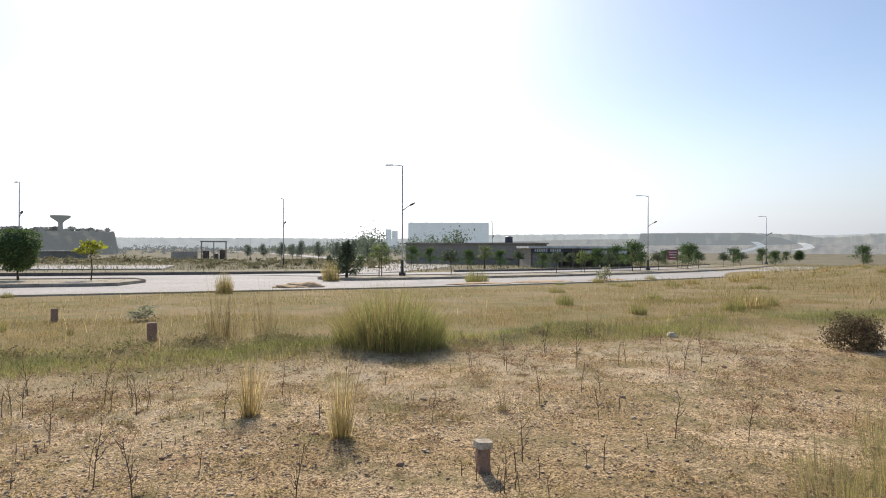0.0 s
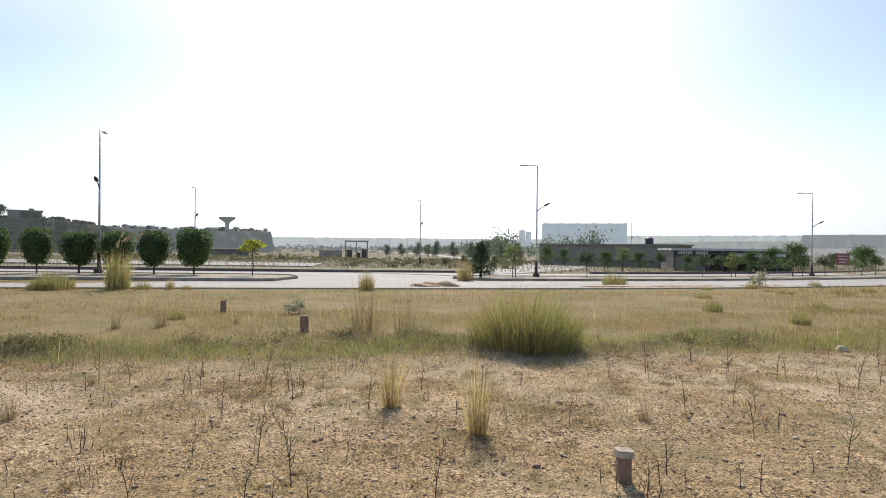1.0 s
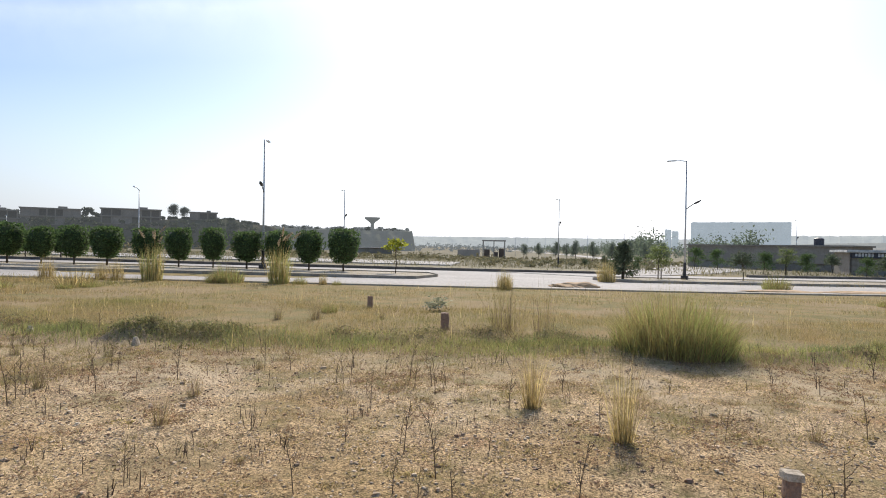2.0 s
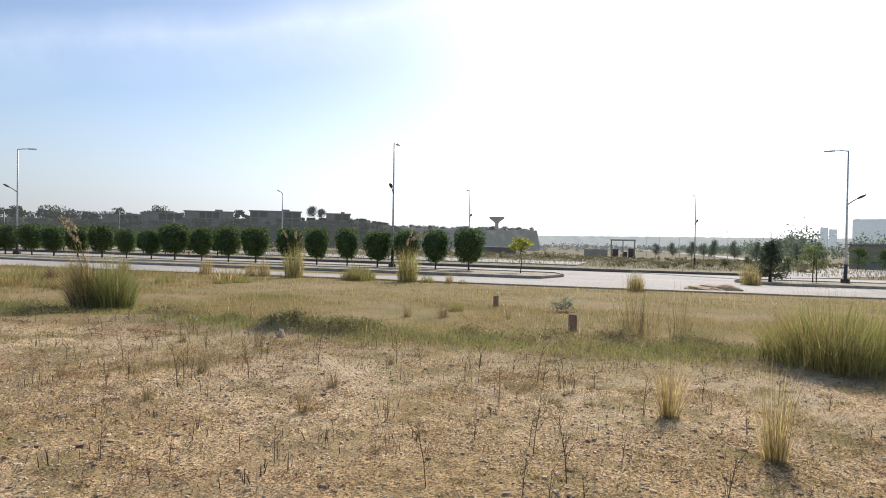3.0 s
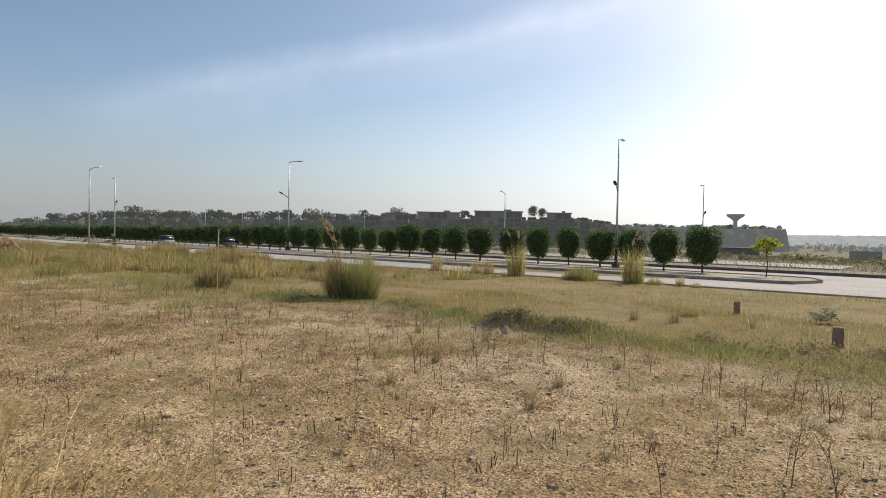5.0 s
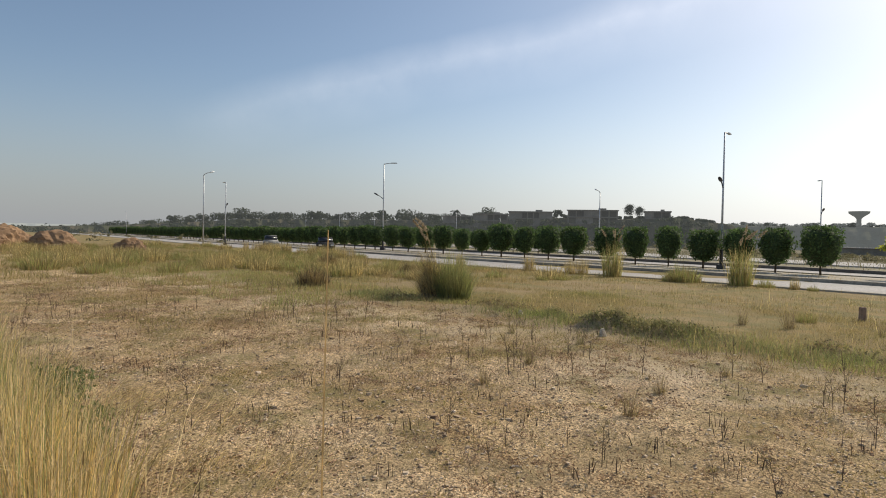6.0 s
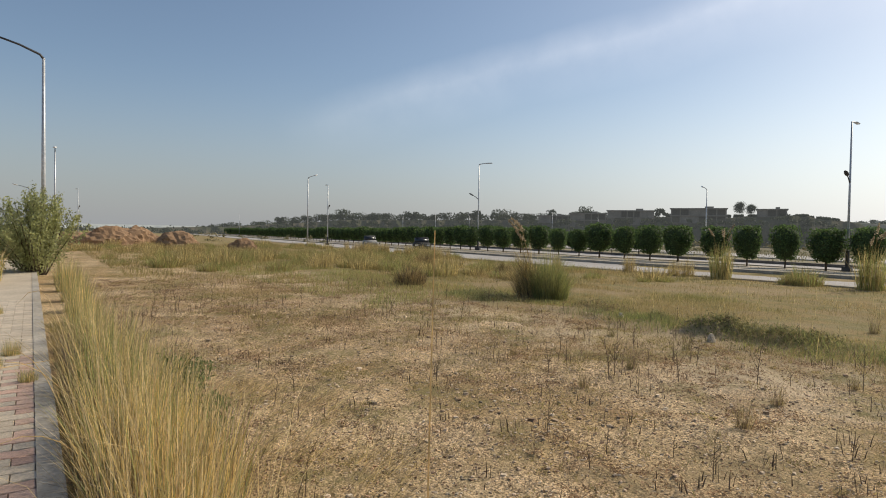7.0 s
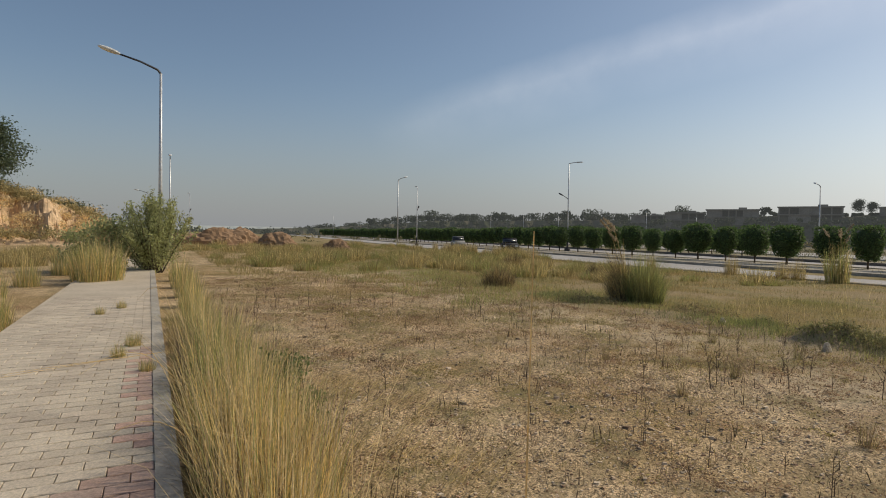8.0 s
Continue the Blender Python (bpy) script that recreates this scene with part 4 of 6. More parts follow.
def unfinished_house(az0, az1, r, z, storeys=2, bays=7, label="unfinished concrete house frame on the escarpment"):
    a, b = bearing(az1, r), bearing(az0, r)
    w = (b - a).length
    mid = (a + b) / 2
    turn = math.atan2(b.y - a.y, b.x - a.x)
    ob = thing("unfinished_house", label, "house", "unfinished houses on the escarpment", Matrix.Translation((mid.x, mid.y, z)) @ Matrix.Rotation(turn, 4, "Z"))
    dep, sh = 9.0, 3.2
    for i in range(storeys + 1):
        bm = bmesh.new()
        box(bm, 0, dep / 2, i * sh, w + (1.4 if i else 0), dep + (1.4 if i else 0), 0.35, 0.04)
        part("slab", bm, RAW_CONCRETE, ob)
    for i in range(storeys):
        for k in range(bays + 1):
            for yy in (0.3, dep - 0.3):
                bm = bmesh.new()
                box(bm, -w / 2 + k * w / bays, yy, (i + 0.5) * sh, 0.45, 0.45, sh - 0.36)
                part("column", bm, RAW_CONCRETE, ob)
        # inner wall coloured with the shade of the rooms
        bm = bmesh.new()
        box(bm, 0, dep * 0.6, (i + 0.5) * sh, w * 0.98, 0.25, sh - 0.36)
        part("inner_wall", bm, OPENING_SHADE, ob)
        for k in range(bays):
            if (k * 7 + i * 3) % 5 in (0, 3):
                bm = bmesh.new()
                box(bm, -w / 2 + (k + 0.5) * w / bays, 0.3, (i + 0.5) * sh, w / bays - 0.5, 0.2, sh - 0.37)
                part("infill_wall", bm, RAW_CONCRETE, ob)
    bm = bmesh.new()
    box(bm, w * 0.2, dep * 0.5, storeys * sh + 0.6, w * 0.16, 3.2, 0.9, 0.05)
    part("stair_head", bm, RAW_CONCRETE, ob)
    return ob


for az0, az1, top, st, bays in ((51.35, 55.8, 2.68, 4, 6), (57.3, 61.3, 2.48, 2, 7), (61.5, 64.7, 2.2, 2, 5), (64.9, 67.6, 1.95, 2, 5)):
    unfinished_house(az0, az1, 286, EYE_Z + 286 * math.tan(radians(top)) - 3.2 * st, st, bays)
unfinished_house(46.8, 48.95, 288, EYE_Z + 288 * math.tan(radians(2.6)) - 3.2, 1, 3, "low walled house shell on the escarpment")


def cliff_trees():
    rng = np.random.default_rng(83)
    t = loose_tree(rng, "cliff_tree", "round-crowned tree alone on the cliff edge", 5.2, 5.4, 0.9, WOOD_LEAF, 4200, 0.17, "cliff edge trees", 40)
    q = bearing(50.3, 288)
    place(t, q, 0, 1.0, 0, EYE_Z + 288 * math.tan(radians(3.2)) - 5.6)
    q = bearing(49.4, 290)
    place_copy(t, q, 2.0, (0.9, 0.9, 0.85), 0, EYE_Z + 290 * math.tan(radians(3.0)) - 4.8)


cliff_trees()


# ---- left bank of cut earth ----
def build_bank():
    v, f = [], []
    az_n, r_n = 260, 70
    tops = [(112.6, -0.3), (113.6, 0.5), (115.4, 3.0), (118.1, 4.4), (121.5, 5.4), (126, 7.5), (140, 9.0)]
    for i in range(az_n):
        az = 112.6 + 27 * i / (az_n - 1)
        for j in range(r_n):
            r = 64 + 46 * j / (r_n - 1)
            face = 70 + 5 * noise.noise((az * 0.35, 2.0, 0)) + 1.2 * noise.noise((az * 1.3, r * 0.5, 0)) + 0.8 * noise.noise((az * 4.0, r * 0.9, 3.0))
            t = max(0.0, min(1.0, (r - face) / 8.0))
            t = t * t * (3 - 2 * t)
            foot = max(0.0, min(1.0, (r - 64) / 6)) * 0.8
            z = interp(tops, az) * t + foot * (1 - t) * (az > 113.5)
            z += (0.6 * noise.noise((az * 1.1, r * 0.25, 1.0)) + 0.3 * noise.noise((az * 3.1, r * 0.8, 8.0))) * min(1.0, foot + t)
            q = bearing(az, r)
            v.append((q.x, q.y, z - 0.15))
    for i in range(az_n - 1):
        for j in range(r_n - 1):
            o = i * r_n + j
            f.append((o, o + r_n, o + r_n + 1, o + 1))
    tagged(mesh_object("earth_bank", v, f, EARTH), "cut bank of sandy orange earth with scrub", "bank", kind="structure")
    rng = np.random.default_rng(21)
    spots = []
    for az in np.arange(114.6, 130, 0.12):
        spots.append((az, rng.uniform(75, 84), interp(tops, az) - 0.7 + rng.uniform(-0.5, 0.2), rng.uniform(0.7, 1.7), rng.uniform(1.2, 2.4)))
    for az in np.arange(113.6, 128, 0.5):
        spots.append((az, rng.uniform(66, 72), 0.2, rng.uniform(0.7, 1.8), rng.uniform(1.0, 2.0)))
    woods("bank_scrub", spots, SHRUB_DULL, "olive scrub on the earth bank", rng, 0.11, 200)
    spots = []
    for _ in range(60):
        az = float(rng.uniform(113.8, 124))
        u = float(rng.uniform(0.0, 1.0))
        spots.append((az, 69 + 8 * u, interp(tops, az) * u - 0.3, float(rng.uniform(0.6, 1.5)), float(rng.uniform(1.0, 2.6))))
    woods("bank_grass", spots, PALE_STRAW, "tan dry grass clumps on the earth bank", rng, 0.10, 190)
    spots = []
    for az in (114.9, 116.2, 117.1, 119.6, 120.4, 121.2, 121.9):
        spots.append((az, 80 + float(rng.uniform(-2, 3)), interp(tops, az) - 0.6, float(rng.uniform(1.2, 2.4)), float(rng.uniform(1.6, 3.2))))
    woods("bank_scrub", spots, LEAF_BLUE, "dark bushes along the top of the earth bank", rng, 0.12, 320)
    # brown rubble tipped at the low end of the bank
    for k in range(60):
        az, r = float(rng.uniform(112.9, 116.2)), float(rng.uniform(62, 66))
        q = bearing(az, r)
        bm = bmesh.new()
        w = float(rng.uniform(0.2, 0.55))
        box(bm, 0, 0, 0, w, w * float(rng.uniform(0.5, 0.9)), w * float(rng.uniform(0.4, 0.8)), 0.04)
        ob = part("rubble_block", bm, EARTH_RED)
        tagged(ob, "brown broken block in a rubble heap", "rubble", "rubble blocks")
        rise = 1.3 * math.exp(-((az - 114.6) / 1.0) ** 2) * float(rng.uniform(0.2, 1.0))
        ob.matrix_basis = Matrix.Translation((q.x, q.y, ground_z(q) + 0.1 + rise)) @ Matrix.Rotation(float(rng.uniform(0, 6.28)), 4, (0.3, 0.5, 0.8))
    t = loose_tree(rng, "bank_tree", "dark round-crowned tree on the earth bank", 7.4, 7.4, 1.3, LEAF_BLUE, 19000, 0.14, clumps=44)
    q = bearing(122.8, 79)
    place(t, q, 0, 1.0, 0, 5.2)
    # heaps of dug earth
    for az, r, w, h in ((106.2, 66, 2.4, 1.8), (104.8, 67, 2.2, 1.9), (103.8, 68, 1.9, 1.75), (100.85, 62, 2.0, 1.4), (95.4, 52, 1.15, 1.0), (108.6, 70, 3.0, 1.2)):
        q = bearing(az, r)
        bm = bmesh.new()
        bmesh.ops.create_icosphere(bm, subdivisions=4, radius=1.0)
        for vert in bm.verts:
            c = vert.co.copy()
            k = 1 + 0.22 * noise.noise((c.x * 1.6 + az, c.y * 1.6, c.z * 1.6)) + 0.12 * noise.noise((c.x * 5 + az, c.y * 5, c.z * 5)) + 0.10 * noise.noise((c.x * 13 + az, c.y * 13, c.z * 13))
            vert.co = (c.x * w * k, c.y * w * 0.6 * k, max(-0.2, c.z * h * k))
        ob = part("earth_mound", bm, EARTH_RED, None, smooth=False)
        tagged(ob, "heap of dug red-brown earth", "earth heap", "earth heaps")
        ob.matrix_basis = Matrix.Translation((q.x, q.y, ground_z(q))) @ Matrix.Rotation(radians(az), 4, "Z")


SHRUB_DULL = material("olive_scrub", (0.46, 0.38, 0.18), 0.8, coarse=0.6, grain=3, bump=0, translucent=0.45, island=0.4)
build_bank()


# ---- buildings across the road ----
BROWN_WALL = material("brown_block_wall", (0.34, 0.305, 0.26), 0.95, spots=(0.25, 0.22, 0.18), coarse=0.25, grain=4)
WHITE_ROOF = material("white_fascia", (0.75, 0.74, 0.70), 0.6, grain=2, bump=0)
SIGN_DARK = material("sign_board_dark", (0.06, 0.065, 0.085), 0.5, bump=0)
SIGN_WHITE = material("sign_letter_white", (0.75, 0.76, 0.78), 0.6, bump=0)
SIGN_RED = material("sign_board_red", (0.30, 0.085, 0.085), 0.5, grain=2, bump=0)
PILLAR = material("pillar_plaster", (0.20, 0.15, 0.115), 0.85, grain=3)


def frame_at(p0, p1, z):
    turn = math.atan2(p1.y - p0.y, p1.x - p0.x)
    m = (p0 + p1) / 2
    return Matrix.Translation((m.x, m.y, z)) @ Matrix.Rotation(turn, 4, "Z"), (p1 - p0).length


def build_compound():
    # long brown block building behind the trees
    a, b = bearing(3.6, 98), bearing(-8.6, 88)
    m, w = frame_at(a, b, slope(*b) - 0.3)
    ob = thing("block_building", "long low brown block building with a flat roof", "building", "", m)
    h = 3.45
    bm = bmesh.new()
    box(bm, 0, 3, h / 2, w, 6, h, 0.04)
    part("wall", bm, BROWN_WALL, ob)
    bm = bmesh.new()
    box(bm, 0, 3, h + 0.1, w + 0.5, 6.5, 0.22, 0.03)
    part("roof", bm, BROWN_WALL, ob)
    for k in range(9):
        x = -w / 2 + (k + 0.5) * w / 9
        # window as a solid box in the painted room shade
        bm = bmesh.new()
        box(bm, x, -0.02, 1.9, 1.1, 0.12, 1.2)
        win = part("window", bm, OPENING_SHADE, ob)
        bm = bmesh.new()
        box(bm, x, -0.06, 1.22, 1.4, 0.2, 0.1, 0.01)
        part("sill", bm, PILLAR, win)
    bm = bmesh.new()
    tube(bm, [(w * 0.27, 3, h + 0.2), (w * 0.27, 3, h + 1.1), (w * 0.27, 3, h + 1.25)], [0.6, 0.6, 0.25], 12)
    part("water_tank", bm, SIGN_DARK, ob, "black plastic roof tank")
    # open-fronted office with a white roof edge and a lettered board
    a, b = bearing(-8.4, 73), bearing(-17.6, 77)
    m, w = frame_at(a, b, slope(*((a + b) / 2)) - 0.3)
    ob = thing("roadside_office", "low roadside office with white roof edge and dark open front", "building", "", m)
    h = 2.65
    bm = bmesh.new()
    box(bm, 0, 6.0, h / 2, w, 0.25, h)
    for x in (-w / 2 + 0.12, w / 2 - 0.12):
        box(bm, x, 3.0, h / 2, 0.24, 5.7, h)
    part("wall", bm, BROWN_WALL, ob)
    bm = bmesh.new()
    box(bm, -w * 0.36, 0.25, h / 2, w * 0.27, 0.2, h)
    part("front_wall", bm, BROWN_WALL, ob)
    for k in range(7):
        bm = bmesh.new()
        box(bm, -w * 0.2 + k * w * 0.69 / 6, 0.1, h / 2, 0.32, 0.32, h, 0.02)
        part("pillar", bm, PILLAR, ob)
    bm = bmesh.new()
    box(bm, 0, 2.9, h + 0.12, w + 0.8, 6.9, 0.26, 0.03)
    part("roof", bm, WHITE_ROOF, ob, "white roof edge")
    bm = bmesh.new()
    box(bm, 0, 0.0, h - 0.22, w, 0.1, 0.44)
    part("fascia", bm, SIGN_DARK, ob)
    bm = bmesh.new()
    box(bm, -w * 0.34, -0.1, h - 0.25, w * 0.3, 0.08, 0.62, 0.01)
    board = part("sign_board", bm, SIGN_DARK, ob, "dark sign board")
    for k in range(12):
        if k != 6:
            bm = bmesh.new()
            box(bm, -w * 0.34 - w * 0.12 + k * w * 0.24 / 11, -0.155, h - 0.25, 0.2, 0.02, 0.34 if k % 3 else 0.28)
            part("sign_bar", bm, SIGN_WHITE, board)
    for x, ww in ((w * 0.08, 1.2), (w * 0.2, 1.2), (w * 0.37, 1.9)):
        bm = bmesh.new()
        box(bm, x, -0.08, h - 0.45, ww, 0.06, 0.36)
        part("sign_panel", bm, SIGN_WHITE, ob, "small pale sign")
    # red board on two posts
    q = bearing(-21.1, 80)
    ob = thing("red_sign_board", "red notice board with pale lines on two posts", "sign", "", Matrix.Translation((q.x, q.y, slope(*q))) @ Matrix.Rotation(radians(-21), 4, "Z") @ Matrix.Diagonal((0.5, 0.5, 0.75, 1)))
    for x in (-1.15, 1.15):
        bm = bmesh.new()
        tube(bm, [(x, 0, -0.1), (x, 0, 3.1)], [0.06, 0.06], 8)
        part("post", bm, PILLAR, ob)
    bm = bmesh.new()
    box(bm, 0, -0.05, 2.15, 2.5, 0.08, 1.7, 0.01)
    bd = part("board", bm, SIGN_RED, ob)
    for k in range(3):
        bm = bmesh.new()
        box(bm, 0, -0.1, 2.6 - 0.45 * k, 2.0 - 0.3 * k, 0.02, 0.12)
        part("sign_line", bm, SIGN_WHITE, bd)
    # roofed shelter far across the waste ground
    q = bearing(21.05, 190)
    ob = thing("open_shelter", "dark open shelter with a flat roof on posts", "shelter", "", Matrix.Translation((q.x, q.y, slope(*q))) @ Matrix.Rotation(radians(21), 4, "Z") @ Matrix.Diagonal((1, 1, 1.32, 1)))
    bm = bmesh.new()
    box(bm, 0, 0, 4.0, 7.4, 5, 0.3, 0.03)
    part("roof", bm, RAW_CONCRETE, ob)
    for x in (-3.4, 0, 3.4):
        for y in (-2.1, 2.1):
            bm = bmesh.new()
            box(bm, x, y, 1.95, 0.3, 0.3, 3.9)
            part("post", bm, RAW_CONCRETE, ob)
    bm = bmesh.new()
    box(bm, -8.0, 1, 0.9, 7, 4, 1.8, 0.05)
    part("hut", bm, RAW_CONCRETE, ob)
    for x, y, w, h in ((-2.2, 0.8, 1.8, 1.9), (0.6, -0.6, 1.4, 1.3), (2.4, 0.9, 1.6, 2.1)):
        bm = bmesh.new()
        box(bm, x, y, h / 2, w, 1.5, h, 0.05)
        part("stacked_goods", bm, PILLAR, ob)
    # long low shed roof at the foot of the escarpment
    q = bearing(33.6, 230)
    ob = thing("long_shed", "long low shed with a pale sheet roof", "shed", "", Matrix.Translation((q.x, q.y, slope(*q) - 0.2)) @ Matrix.Rotation(radians(33), 4, "Z"))
    bm = bmesh.new()
    box(bm, 0, 0, 1.2, 22, 8, 2.4, 0.03)
    part("wall", bm, BROWN_WALL, ob)
    bm = bmesh.new()
    box(bm, 0, -0.2, 2.5, 23, 9, 0.25, 0.02)
    part("roof", bm, CONCRETE, ob)


build_compound()


# ---- stones and markers in the field ----
def rough_block(name, w, d, h, mat, seed, taper=0.9, rough=0.06, sink=0.12):
    bm = bmesh.new()
    box(bm, 0, 0, h / 2 - sink / 2, w, d, h + sink)
    bmesh.ops.subdivide_edges(bm, edges=bm.edges[:], cuts=5, use_grid_fill=True)
    for v in bm.verts:
        c = v.co
        k = 1 - (1 - taper) * max(0.0, c.z) / h
        n = noise.noise((c.x * 14 + seed, c.y * 14, c.z * 14)) * rough + noise.noise((c.x * 40 + seed, c.y * 40, c.z * 40)) * rough * 0.4
        edge = 1 - 0.10 * (abs(c.x) / (w / 2)) ** 4 * (abs(c.y) / (d / 2)) ** 4
        v.co = (c.x * k * edge + n * w, c.y * k * edge + n * d, c.z + n * h * 0.4)
    return part(name, bm, mat)


def build_markers():
    st = rough_block("plot_marker", 0.17, 0.15, 0.33, PLOT_STONE, 1.0)
    tagged(st, "short dark red-brown stone plot marker", "marker post", "plot markers")
    p = (-5.13, 10.5)
    st.matrix_basis = Matrix.Translation((*p, ground_z(p))) @ Matrix.Rotation(0.4, 4, "Z") @ Matrix.Rotation(0.05, 4, "X")
    c = copy_thing(st, Matrix.Translation((-8.55, 13.1, ground_z((-8.55, 13.1)))) @ Matrix.Rotation(1.2, 4, "Z"))
    c.scale = (0.72, 0.72, 0.9)
    ob = thing("survey_stone", "dark survey stone with a whitewashed chipped cap", "marker stone", "", Matrix.Translation((0.30, 4.42, ground_z((0.3, 4.42)))) @ Matrix.Rotation(0.3, 4, "Z"))
    a = rough_block("shaft", 0.10, 0.10, 0.185, PLOT_STONE, 3.0, 0.95, 0.12)
    a.parent = ob
    b = rough_block("cap", 0.135, 0.12, 0.045, WHITE_STONE, 5.0, 0.9, 0.05, 0.0)
    b.parent = ob
    b.matrix_basis = Matrix.Translation((0, 0, 0.18)) @ Matrix.Rotation(0.08, 4, "Y")
    b["label"] = "whitewashed chipped cap"
    for (x, y), w, h, seed in (((-8.4, 6.2), 0.12, 0.11, 8.0), ((-10.8, 6.0), 0.14, 0.07, 12.0), ((-1.2, 12.6), 0.14, 0.06, 14.0), ((4.3, 11.2), 0.24, 0.06, 17.0)):
        q = rough_block("pale_stone", w, w * 0.8, h, WHITE_STONE, seed, 0.45, 0.1)
        tagged(q, "pale chipped stone lying in dry grass", "stone", "pale stones")
        q.matrix_basis = Matrix.Translation((x, y, ground_z((x, y)) + 0.02)) @ Matrix.Rotation(seed, 4, "Z")


build_markers()


# ---- grasses ----
def tuft(rng, name, label, category, count, spread, tall, lean, width, mats, group="", plumes=0, heading=None, bias=0.0, low=0.45, dome=0.5):
    """A grass clump: blades of one or two materials, and plumed stalks. bias: how far the blades lean one way."""
    ob = thing(name, label, category, group)
    share = list(zip(mats, {1: [count], 2: [int(count * 0.6), int(count * 0.4)], 3: [int(count * 0.45), int(count * 0.35), int(count * 0.2)]}[len(mats)]))
    for k, (mat, n) in enumerate(share):
        r = spread * np.sqrt(rng.uniform(0, 1, n)) * 0.5
        a = rng.uniform(0, 2 * np.pi, n)
        roots = np.stack([r * np.cos(a), r * np.sin(a), np.full(n, -0.04)], 1)
        rim = (r / (spread * 0.5)) ** 2
        h = tall * rng.uniform(low, 1.0, n) * (1 - dome * rim)
        le = np.abs(rng.normal(lean, lean * 0.7, n)) * (0.35 + 0.65 * rim)
        ang = a + rng.normal(0, 0.6, n)
        if heading is not None:
            ang = np.where(rng.uniform(0, 1, n) < bias, heading + rng.normal(0, 0.3, n), ang)
        v, f = blade_arrays(rng, roots, h, le, width * rng.uniform(0.6, 1.3, n), 0.7, ang)
        mesh_object("foliage" if k == 0 else "dry_foliage", v.tolist(), f, mat, ob)
    for k in range(plumes):
        a = heading + rng.normal(0, 0.35) if heading is not None else rng.uniform(0, 6.28)
        hgt = tall * rng.uniform(0.95, 1.25)
        d = Vector((math.cos(a), math.sin(a), 0))
        root = Vector((rng.normal() * spread * 0.12, rng.normal() * spread * 0.12, 0))
        pts = [root, root + d * hgt * 0.10 + Vector((0, 0, hgt * 0.5)), root + d * hgt * 0.26 + Vector((0, 0, hgt * 0.85)), root + d * hgt * 0.45 + Vector((0, 0, hgt * 0.98))]
        bm = bmesh.new()
        tube(bm, pts[:3], [0.006, 0.005, 0.004], 4)
        stalk = part("stalk", bm, STRAW, ob)
        n = 110
        t = rng.uniform(0, 1, n)
        c = np.array([np.array(pts[2].lerp(pts[3], float(x))) for x in t]) + rng.normal(size=(n, 3)) * 0.022 * (1.15 - t)[:, None]
        v, f = leaf_cards(rng, c, 0.024)
        np_mesh("plume", v, f, PLUME, stalk)["kind"] = "stuff"
    return ob


DULL_GREEN = material("dull_green_blade", (0.20, 0.24, 0.09), 0.65, spots=(0.26, 0.25, 0.11), coarse=2.0, bump=0, translucent=0.45, island=0.4)
BUSH_LEAF = material("dry_bush_leaf", (0.15, 0.12, 0.065), 0.8, spots=(0.22, 0.165, 0.09), coarse=2.0, bump=0, translucent=0.3, island=0.5)


